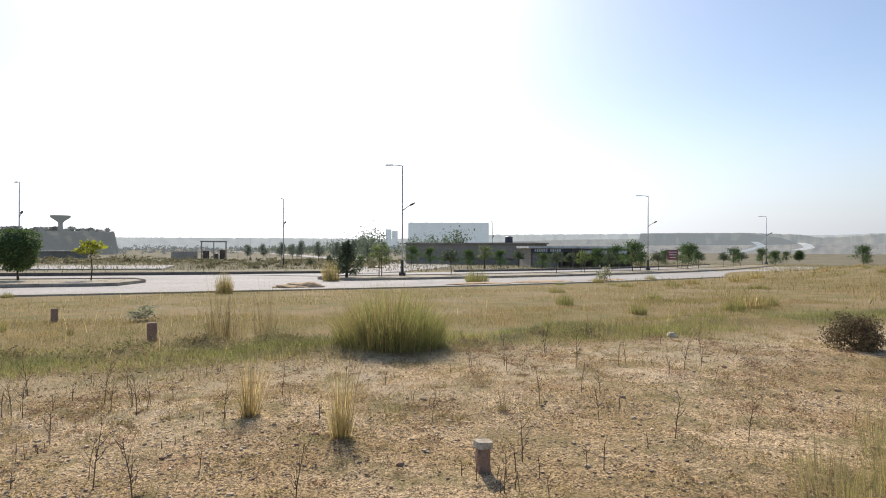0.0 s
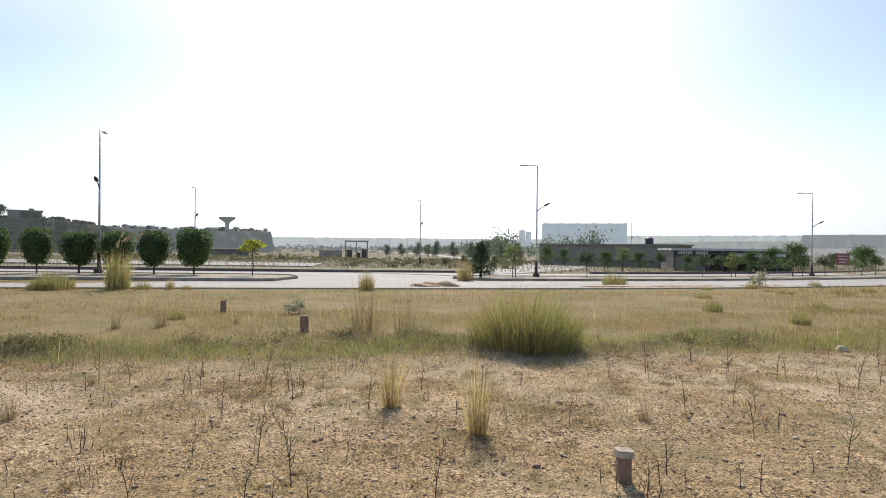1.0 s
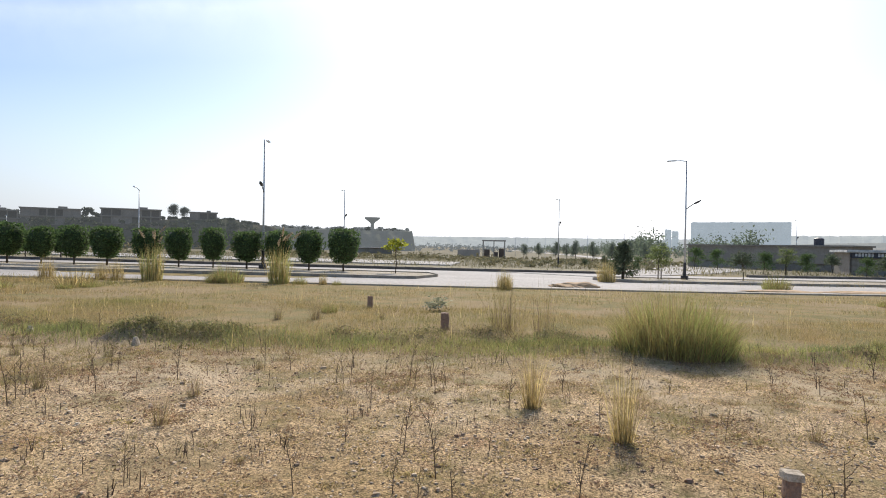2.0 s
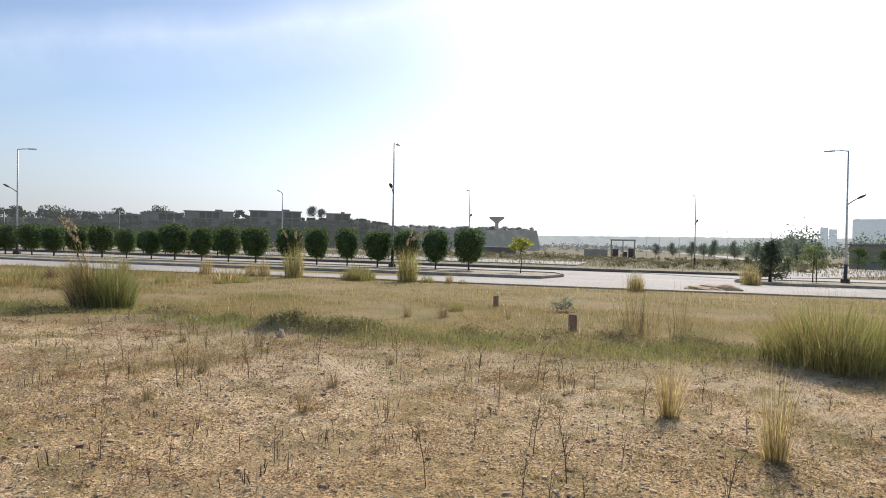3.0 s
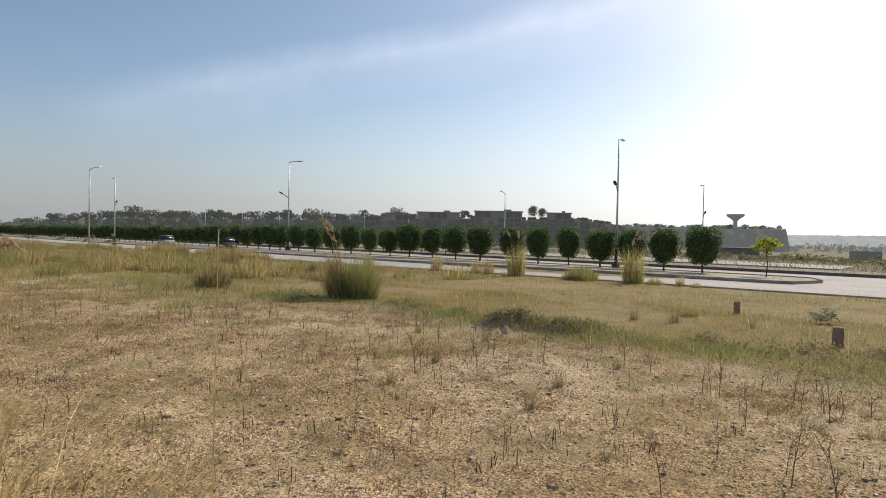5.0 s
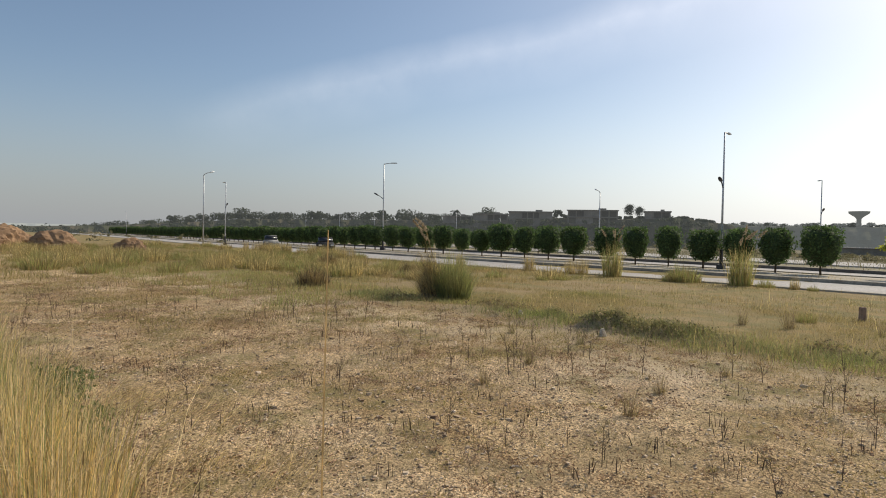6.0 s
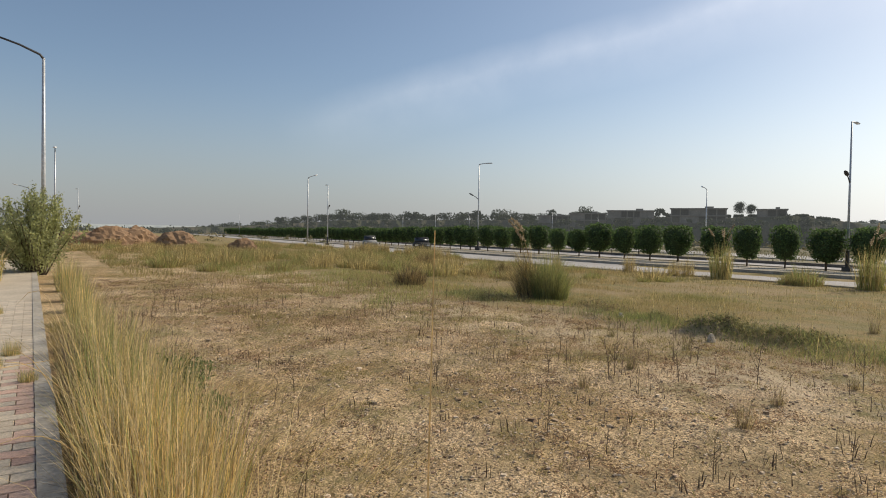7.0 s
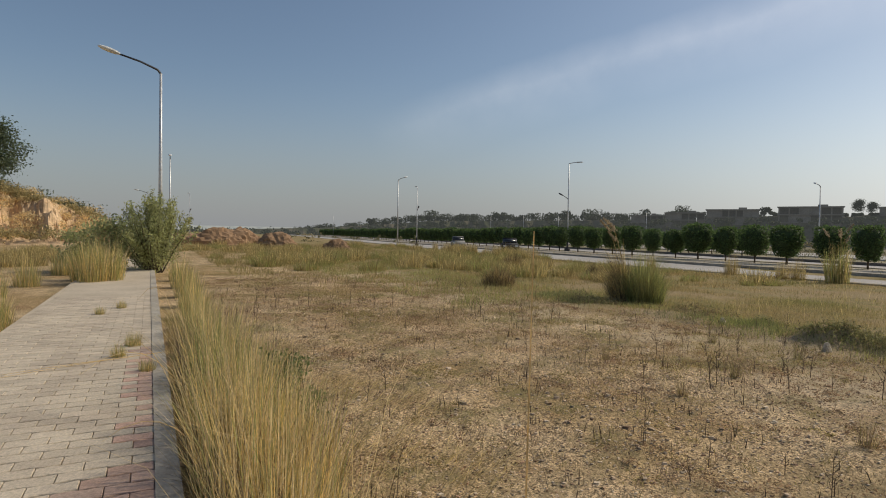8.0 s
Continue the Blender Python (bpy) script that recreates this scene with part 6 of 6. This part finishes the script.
def build_stones():
    """Pebbles and clods strewn over the bare soil."""
    rng = np.random.default_rng(51)
    base = [(1, 0.1, -0.6), (0.1, 1, -0.6), (-1, -0.1, -0.6), (-0.1, -1, -0.6), (0.55, 0.5, 0.8), (-0.5, 0.6, 0.7), (-0.6, -0.5, 0.85), (0.5, -0.6, 0.7)]
    tri = [(0, 1, 5, 4), (1, 2, 6, 5), (2, 3, 7, 6), (3, 0, 4, 7), (4, 5, 6, 7)]
    for name, label, count, size, mat in (("gravel", "pale and brown pebbles on the soil", 54000, 0.0085, GRAVEL), ("fine_gravel", "fine grit on the soil", 30000, 0.006, CLOD), ("soil_clods", "dark clods of dug soil", 11000, 0.009, CLOD)):
        v, f = [], []
        n = 0
        while n < count:
            s, k = float(rng.uniform(-9, 24)), float(rng.uniform(0.4, 9.5))
            lim = 0.5 + 1.4 * noise.noise((s * 0.35 + (40 if mat is CLOD else 0), k * 0.5, 6.0))
            if mat is GRAVEL and 3 < s < 14 and k < 6:
                lim += 0.5
            if rng.uniform() > lim:
                continue
            p = walk_xy(s, k)
            z = ground_z(p)
            r = size * float(rng.lognormal(0, 0.45))
            o = len(v)
            sc = rng.uniform(0.6, 1.2, 3) * r
            a = rng.uniform(0, 6.28)
            for b in base:
                x, y = b[0] * sc[0] + rng.normal() * r * 0.15, b[1] * sc[1] + rng.normal() * r * 0.15
                v.append((p.x + x * math.cos(a) - y * math.sin(a), p.y + x * math.sin(a) + y * math.cos(a), z + b[2] * sc[2] * 0.5 + r * 0.15))
            f += [tuple(o + i for i in t) for t in tri]
            n += 1
        tagged(mesh_object(name, v, f, mat), label, "gravel", kind="stuff")


GRAVEL = material("pebble", (0.56, 0.45, 0.32), 0.9, spots=(0.44, 0.31, 0.20), grain=40, coarse=3, bump=0, island=0.6)
CLOD = material("soil_clod", (0.44, 0.28, 0.165), 0.95, spots=(0.27, 0.17, 0.11), grain=40, coarse=3, bump=0, island=0.4)
build_stones()


def dry_weed(rng, h, branches, name="dry_weed"):
    bm = bmesh.new()
    lean = rng.normal(size=2) * 0.12 * h
    pts = [Vector((0, 0, -0.03)), Vector((lean[0] * 0.3, lean[1] * 0.3, h * 0.45)), Vector((lean[0], lean[1], h))]
    tube(bm, pts, [0.0045, 0.0032, 0.0015], 5)
    for k in range(branches):
        t = rng.uniform(0.3, 0.95)
        b = pts[1].lerp(pts[2], (t - 0.45) / 0.55) if t > 0.45 else pts[0].lerp(pts[1], t / 0.45)
        a = rng.uniform(0, 6.28)
        l = h * rng.uniform(0.12, 0.38)
        e = b + Vector((math.cos(a) * l * 0.6, math.sin(a) * l * 0.6, l * 0.8))
        tube(bm, [b, b.lerp(e, 0.6) + Vector((0, 0, -0.01)), e], [0.002, 0.0016, 0.001], 4)
        for _ in range(1):
            q = b.lerp(e, float(rng.uniform(0.6, 1.0)))
            bmesh.ops.create_icosphere(bm, subdivisions=1, radius=0.004, matrix=Matrix.Translation(q))
    ob = part(name, bm, DRY_STEM)
    return tagged(ob, "dark dry branching weed stem on bare soil", "weed", "dry weeds")


def build_weeds():
    rng = np.random.default_rng(61)
    models = [dry_weed(rng, h, b) for h, b in ((0.26, 7), (0.16, 5), (0.34, 10), (0.13, 3), (0.2, 6), (0.42, 12))]
    used = set()
    fixed = [(0.46, 4.3, 4), (0.55, 4.45, 1), (0.14, 4.33, 3), (0.62, 4.62, 0), (0.38, 4.2, 1), (0.7, 4.3, 4), (0.24, 4.22, 1), (0.5, 4.12, 3), (0.42, 4.05, 0), (-4.6, 6.6, 2), (-2.9, 6.4, 4), (-9.0, 4.9, 5), (-3.3, 5.0, 0), (1.5, 5.7, 5), (-0.1, 5.6, 2), (0.85, 7.9, 4), (0.4, 8.2, 0), (-6.5, 6.9, 2), (-9.3, 5.2, 2), (-8.0, 4.6, 0), (-3.7, 2.6, 5), (-2.6, 3.0, 5), (-1.8, 3.2, 2), (-0.9, 3.6, 5)]
    while len(fixed) < 290:
        s, k = float(rng.uniform(-8, 16)), float(rng.uniform(1.0, 9.6))
        if rng.uniform() < 0.25 + 1.2 * noise.noise((s * 0.5, k * 0.5, 33.0)):
            p = walk_xy(s, k)
            if p.length > 2.6:
                fixed.append((p.x, p.y, int(rng.integers(0, 6))))
    for x, y, i in fixed:
        g = float(rng.uniform(0.7, 1.15))
        m = Matrix.Translation((x, y, ground_z((x, y)))) @ Matrix.Rotation(float(rng.uniform(0, 6.28)), 4, "Z") @ Matrix.Diagonal((g, g, g, 1))
        if i in used:
            c = copy_thing(models[i], m)
            c.matrix_basis = m
        else:
            models[i].matrix_basis = m
            used.add(i)
    # stubble groups
    roots = []
    for _ in range(230):
        s, k = float(rng.uniform(0, 20)), float(rng.uniform(1.0, 9.5))
        p = walk_xy(s, k)
        if p.length < 2.5:
            continue
        for _ in range(int(rng.integers(3, 12))):
            q = (p.x + rng.normal() * 0.12, p.y + rng.normal() * 0.12)
            roots.append((*q, ground_z(q) - 0.01))
    n = len(roots)
    v, f = blade_arrays(rng, np.array(roots), rng.uniform(0.05, 0.16, n), np.abs(rng.normal(0.15, 0.15, n)), rng.uniform(0.005, 0.010, n))
    tagged(mesh_object("weed_stubble", v.tolist(), f, DRY_STEM), "short dark weed stubble on gravelly soil", "weeds", kind="stuff")


build_weeds()


# ---- trees and shrubs one by one ----
def frond_bush(rng):
    """A bushy young conifer: tiers of drooping needle sprays round a short trunk."""
    ob = thing("conifer_bush", "dark bluish bushy conifer on the median tip", "bush")
    bm = bmesh.new()
    tube(bm, [(0, 0, -0.1), (0.03, 0, 0.9), (0, 0, 1.9)], [0.09, 0.06, 0.02], 7)
    cen = []
    for k in range(46):
        t = (k + 0.5) / 46
        a = k * 2.4 + rng.normal() * 0.3
        reach = 0.95 * (1 - t) ** 0.7 * rng.uniform(0.7, 1.1) + 0.12
        p0 = Vector((0, 0, 0.15 + 1.75 * t))
        p1 = p0 + Vector((math.cos(a) * reach, math.sin(a) * reach, 0.30 * rng.uniform(0.4, 1.2)))
        tube(bm, [p0, p0.lerp(p1, 0.6), p1], [0.014, 0.009, 0.004], 4)
        for _ in range(60):
            u = rng.uniform(0.25, 1.05)
            cen.append(np.array(p0.lerp(p1, u)) + rng.normal(size=3) * 0.075)
    part("trunk", bm, BARK, ob)
    v, f = leaf_cards(rng, np.array(cen), 0.07)
    np_mesh("crown", v, f, LEAF_BLUE, ob)
    return ob


def spray_shrub(rng):
    """Upright feathery sprays from one root."""
    ob = thing("feathery_shrub", "large feathery grey-green shrub at the lamp foot", "shrub")
    bm = bmesh.new()
    cen = []
    for k in range(90):
        a = rng.uniform(0, 6.28)
        out = rng.uniform(0.1, 1.0)
        h = 3.15 * (1 - 0.55 * out ** 1.3) * rng.uniform(0.75, 1.0)
        d = Vector((math.cos(a), math.sin(a), 0)) * 1.75 * out
        pts = [Vector((d.x * 0.15, d.y * 0.15, -0.1)), Vector((d.x * 0.55, d.y * 0.55, h * 0.5)), Vector((d.x, d.y, h))]
        if k % 3 == 0:
            tube(bm, pts, [0.03, 0.018, 0.005], 5)
        for _ in range(200):
            t = rng.uniform(0.15, 1.0) ** 0.8
            p = pts[0].lerp(pts[1], t * 2) if t < 0.5 else pts[1].lerp(pts[2], t * 2 - 1)
            cen.append(np.array(p) + rng.normal(size=3) * 0.11 * (1.15 - t * 0.6))
    part("trunk", bm, BARK, ob)
    v, f = leaf_cards(rng, np.array(cen), 0.045)
    np_mesh("crown", v, f, LEAF_SAGE, ob)
    return ob


def build_trees():
    rng = np.random.default_rng(71)
    y = loose_tree(rng, "young_tree", "small bright yellow-green tree on the median", 1.6, 1.95, 1.2, LEAF_YELLOW, 520, 0.10, clumps=11)
    p = on_road(30.6, 34.0)
    place(y, p, 0, 1.0, 0, slope(*p) + MEDIAN_Z)
    f = frond_bush(rng)
    p = on_road(9.2, 34.0)
    place(f, p, 0, 1.0, 0, slope(*p) + 0.1)
    a = loose_tree(rng, "median_tree", "small leafy median tree with thin stems", 1.6, 2.0, 0.8, SHRUB_LEAF, 1300, 0.055, "median trees", 13, 2)
    b = loose_tree(rng, "median_tree", "small round dark median tree", 1.5, 1.7, 0.6, LEAF_BLUE, 1800, 0.05, "median trees", 16)
    c = loose_tree(rng, "median_tree", "bushy dark green median tree", 2.1, 2.2, 0.45, LEAF, 2600, 0.058, "median trees", 20)
    used = []
    for az, m, g in ((6.0, a, 1.0), (-0.75, b, 1.0), (-10.8, b, 0.95), (-13.2, a, 0.85), (-15.6, b, 0.9), (-17.7, c, 1.15), (-18.3, b, 1.0), (-19.9, b, 1.0), (-22.4, c, 1.16), (-23.2, b, 1.12), (-25.2, b, 1.04), (-26.0, c, 1.08), (-26.6, b, 1.12), (-28.2, c, 1.20), (-29.2, b, 1.12), (-30.0, c, 1.12), (-31.0, c, 1.04), (-31.7, b, 1.28), (-32.4, c, 1.12), (-33.6, c, 1.36), (-34.4, c, 1.12), (-35.0, b, 1.20), (-36.4, c, 1.20), (-38, b, 1.20)):
        p = on_road(az, 35.0)
        z = slope(*p) + MEDIAN_Z
        turn = float(rng.uniform(0, 6.28))
        if m in used:
            place_copy(m, p, turn, g, 0, z)
        else:
            place(m, p, turn, g, 0, z)
            used.append(m)
    # trees between the road and the buildings
    for az, r, m, g in ((-4.0, 62, a, 1.2), (-2.4, 64, c, 0.9), (-5.5, 66, c, 0.9), (-9.5, 60, c, 0.75), (-12.0, 64, b, 1.0), (-14.6, 66, c, 1.0), (-16.3, 68, c, 1.15), (1.2, 80, c, 1.1), (3.0, 84, c, 1.2), (-7.2, 70, b, 1.2), (-20.5, 84, c, 1.0), (-21.9, 88, c, 1.2), (12.6, 62, b, 0.6), (10.8, 66, b, 0.8), (7.8, 60, c, 0.6), (-29.2, 95, c, 1.0), (-35.2, 95, c, 1.3)):
        q = bearing(az, r)
        place_copy(m, q, float(rng.uniform(0, 6.28)), g)
    # tiered pines by the side road
    v = loose_tree(rng, "tiered_pine", "young tiered pine beside the side road", 2.0, 3.6, 0.8, SIDE_LEAF, 2200, 0.085, "tiered pines", 22)
    first = True
    for az, r, g in ((8.6, 92, 1.0), (10.1, 105, 1.0), (7.2, 88, 0.9), (11.8, 120, 1.1), (13.4, 130, 1.2), (15.2, 150, 1.2), (5.6, 100, 1.0), (-1.9, 104, 0.75), (16.8, 170, 1.2), (18.2, 185, 1.2), (9.4, 140, 1.1), (14.2, 170, 1.2), (6.6, 130, 1.1)):
        q = bearing(az, r)
        if first:
            place(v, q, 0, g)
            first = False
        else:
            place_copy(v, q, float(rng.uniform(0, 6.28)), g)
    s = spray_shrub(rng)
    place(s, walk_xy(25.2, 0.0), 0.4, (1.0, 1.0, 1.12))
    m = loose_tree(rng, "low_shrub", "low grey-green shrub beside the walk", 1.5, 1.3, 0.1, LEAF_SAGE, 1500, 0.05, "", 20, 2, "shrub")
    place(m, walk_xy(25.8, -1.5), 0.4, 1.5)
    place_copy(m, walk_xy(26.5, -2.6), 1.4, 1.2)
    w = loose_tree(rng, "leafy_weed", "broad-leaved pale green weed by the road", 0.9, 0.75, 0.1, PALE_LEAF, 200, 0.07, "leafy weeds", 12, 3, "shrub")
    p = on_road(-15.2, 24.4)
    place(w, p, 0, 1.1)
    place_copy(w, (-6.75, 13.5), 1.0, (0.85, 0.85, 0.45))
    g = loose_tree(rng, "green_weed", "dark green leafy weed beside the tall grass", 1.0, 0.7, 0.08, SHRUB_LEAF, 420, 0.035, "green weeds", 14, 4, "shrub")
    place(g, walk_xy(6.0, 1.05), 2.0, (0.55, 0.55, 0.75))
    place_copy(g, walk_xy(6.6, 1.2), 0.6, (0.5, 0.5, 0.6))
    place_copy(g, walk_xy(4.7, 0.95), 1.6, (0.35, 0.35, 0.8))
    # earth heap left on the road by the junction
    for s0, n0, ww, hh in ((-3.6, 25.9, 0.9, 0.22), (-2.9, 25.7, 0.55, 0.14), (-12.0, 25.0, 1.6, 0.09), (-16.0, 25.2, 1.8, 0.1), (-21.0, 25.0, 1.2, 0.09)):
        q = road_xy(s0, n0)
        bm = bmesh.new()
        bmesh.ops.create_icosphere(bm, subdivisions=3, radius=1.0)
        for vert in bm.verts:
            cc = vert.co.copy()
            k = 1 + 0.4 * noise.noise((cc.x * 1.9 + s0, cc.y * 1.9, cc.z * 1.9)) + 0.2 * noise.noise((cc.x * 6 + s0, cc.y * 6, cc.z * 6))
            vert.co = (cc.x * ww * k, cc.y * 0.6 * k, max(-0.1, cc.z * hh * k))
        ob = part("soil_mound", bm, EARTH)
        tagged(ob, "low pile of spilled soil on the road edge", "soil pile", "soil piles")
        ob.matrix_basis = Matrix.Translation((q.x, q.y, slope(*q) + 0.02)) @ Matrix.Rotation(math.atan2(D2.y, D2.x), 4, "Z")


build_trees()


# ---- parked cars ----
CAR_DARK = material("dark_car_paint", (0.05, 0.05, 0.05), 0.8, 0.0, spec=0.2, bump=0)
CAR_WHITE = material("silver_car_paint", (0.33, 0.32, 0.30), 0.8, bump=0)
CAR_GLASS = material("car_glass", (0.03, 0.03, 0.032), 0.25, bump=0)
TYRE = material("tyre_rubber", (0.02, 0.02, 0.02), 0.9)


def car(paint, label):
    ob = thing("car", label, "car", "parked cars")

    def loft(profile, half, name, mat, bev=0.05):
        bm = bmesh.new()
        ring = [[bm.verts.new((x, s * half, z)) for x, z in profile] for s in (-1, 1)]
        bm.faces.new(ring[0])
        bm.faces.new(ring[1][::-1])
        for i in range(len(profile)):
            j = (i + 1) % len(profile)
            bm.faces.new((ring[0][j], ring[0][i], ring[1][i], ring[1][j]))
        bmesh.ops.recalc_face_normals(bm, faces=bm.faces)
        bmesh.ops.bevel(bm, geom=bm.edges[:], offset=bev, segments=2, affect="EDGES", clamp_overlap=True)
        return part(name, bm, mat, ob, smooth=True)
    loft([(-2.1, 0.35), (-2.15, 0.75), (-1.7, 0.92), (1.0, 0.95), (2.05, 0.78), (2.15, 0.4), (1.9, 0.28), (-1.9, 0.28)], 0.85, "body", paint, 0.08)
    loft([(-1.5, 0.9), (-1.0, 1.38), (0.2, 1.42), (1.05, 0.92)], 0.72, "cabin", CAR_GLASS, 0.05)
    loft([(-1.0, 1.36), (-0.9, 1.45), (0.15, 1.48), (0.3, 1.38)], 0.70, "roof", paint, 0.03)
    for x in (-1.3, 1.3):
        for y in (-0.78, 0.78):
            bm = bmesh.new()
            bmesh.ops.create_cone(bm, cap_ends=True, segments=18, radius1=0.31, radius2=0.31, depth=0.2, matrix=Matrix.Translation((x, y, 0.31)) @ Matrix.Rotation(radians(90), 4, "X"))
            wheel = part("wheel", bm, TYRE, ob, smooth=True)
            bm = bmesh.new()
            bmesh.ops.create_cone(bm, cap_ends=True, segments=14, radius1=0.19, radius2=0.17, depth=0.22, matrix=Matrix.Translation((x, y, 0.31)) @ Matrix.Rotation(radians(90), 4, "X"))
            part("rim", bm, GALV, wheel)
    for y in (-0.6, 0.6):
        bm = bmesh.new()
        box(bm, 2.08, y, 0.66, 0.12, 0.34, 0.14, 0.03)
        part("headlight", bm, LAMP_GLASS, ob)
    return ob


def build_cars():
    for az, n, paint, label in ((78.9, 28.6, CAR_DARK, "dark saloon car parked on the near lane"), (83.8, 28.6, CAR_WHITE, "silver saloon car parked on the near lane")):
        p = on_road(az, n)
        c = car(paint, label)
        place(c, p, math.atan2(-p.y, -p.x) + 0.05, 0.9, 0, slope(*p) + 0.02)


build_cars()


# ---- pavers of the walk, one by one ----
def build_pavers():
    L, W, H, gap = 0.265, 0.152, 0.05, 0.006

    def paver_mesh(name, mat):
        # zigzag-sided interlocking block with a chamfered top
        out = [(-L / 2, -W / 2), (-L / 6, -W / 2 + 0.014), (L / 6, -W / 2 - 0.0), (L / 2, -W / 2 + 0.014), (L / 2, W / 2 + 0.006), (L / 6, W / 2 - 0.008), (-L / 6, W / 2 + 0.006), (-L / 2, W / 2 - 0.008)]
        v = [(x, y, 0) for x, y in out] + [(x, y, H - 0.006) for x, y in out] + [(x * 0.975, y * 0.955, H) for x, y in out]
        n = len(out)
        f = []
        for r in range(2):
            for i in range(n):
                f.append((r * n + i, r * n + (i + 1) % n, (r + 1) * n + (i + 1) % n, (r + 1) * n + i))
        f.append(tuple(range(2 * n, 3 * n)))
        me = bpy.data.meshes.new(name)
        me.from_pydata(v, [], f)
        me.materials.append(mat)
        return me
    grey, red = paver_mesh("paver", GREY_PAVER), paver_mesh("paver_red", RED_PAVER)
    rng = np.random.default_rng(81)
    turn = math.atan2(N2.y, N2.x)
    count, rest_v, rest_f = 0, [], []
    s = -5.9
    row = 0
    while s < 15.5:
        n = 0.0 if row % 2 else -(L + gap) / 2
        k = 0
        while n > -1.79:
            p = walk_xy(s, n + edge(s))
            z = WALK_Z - H + 0.004 + float(rng.normal()) * 0.0016
            is_red = (k < 1 and rng.uniform() < 0.75 and s < 9) or (k < 2 and s < 4.6 and rng.uniform() < 0.6) or (s < 3.3 and k < 4 and rng.uniform() < 0.5)
            a = turn + float(rng.normal()) * 0.012
            near = s < 13.3
            if near and s > 2.6 and count < 300 and s < 7.0:
                ob = new("paver", red if is_red else grey)
                ob.parent = WALK
                ob.matrix_basis = Matrix.Translation((p.x, p.y, z)) @ Matrix.Rotation(a, 4, "Z")
                count += 1
            else:
                rest_v.append((p.x, p.y, z, a, is_red, 1.0))
            n -= L + gap
            k += 1
        if row % 2:
            # half blocks close every other course
            p = walk_xy(s, n + (L + gap) * 0.25 + edge(s))
            rest_v.append((p.x, p.y, WALK_Z - H + 0.004, turn, False, 0.48))
        s += W + gap
        row += 1
    for name, src, flag in (("paver_rest", grey, False), ("red_paver_rest", red, True)):
        v, f = [], []
        for x, y, z, a, r, k in rest_v:
            if r != flag:
                continue
            o = len(v)
            ca, sa = math.cos(a), math.sin(a)
            v += [(x + q.co.x * k * ca - q.co.y * sa, y + q.co.x * k * sa + q.co.y * ca, z + q.co.z) for q in src.vertices]
            f += [tuple(o + i for i in poly.vertices) for poly in src.polygons]
        ob = mesh_object(name, v, f, GREY_REST if not flag else RED_REST, WALK)
        ob["kind"] = "stuff"


GREY_REST = material("grey_paver_far", (0.58, 0.485, 0.365), 0.9, spots=(0.49, 0.40, 0.30), grain=60.0, coarse=2.0, island=0.13, bump=0.3)
RED_REST = material("red_paver_far", (0.54, 0.345, 0.26), 0.9, spots=(0.50, 0.36, 0.28), grain=60.0, coarse=2.0, island=0.15, bump=0.3)
build_pavers()
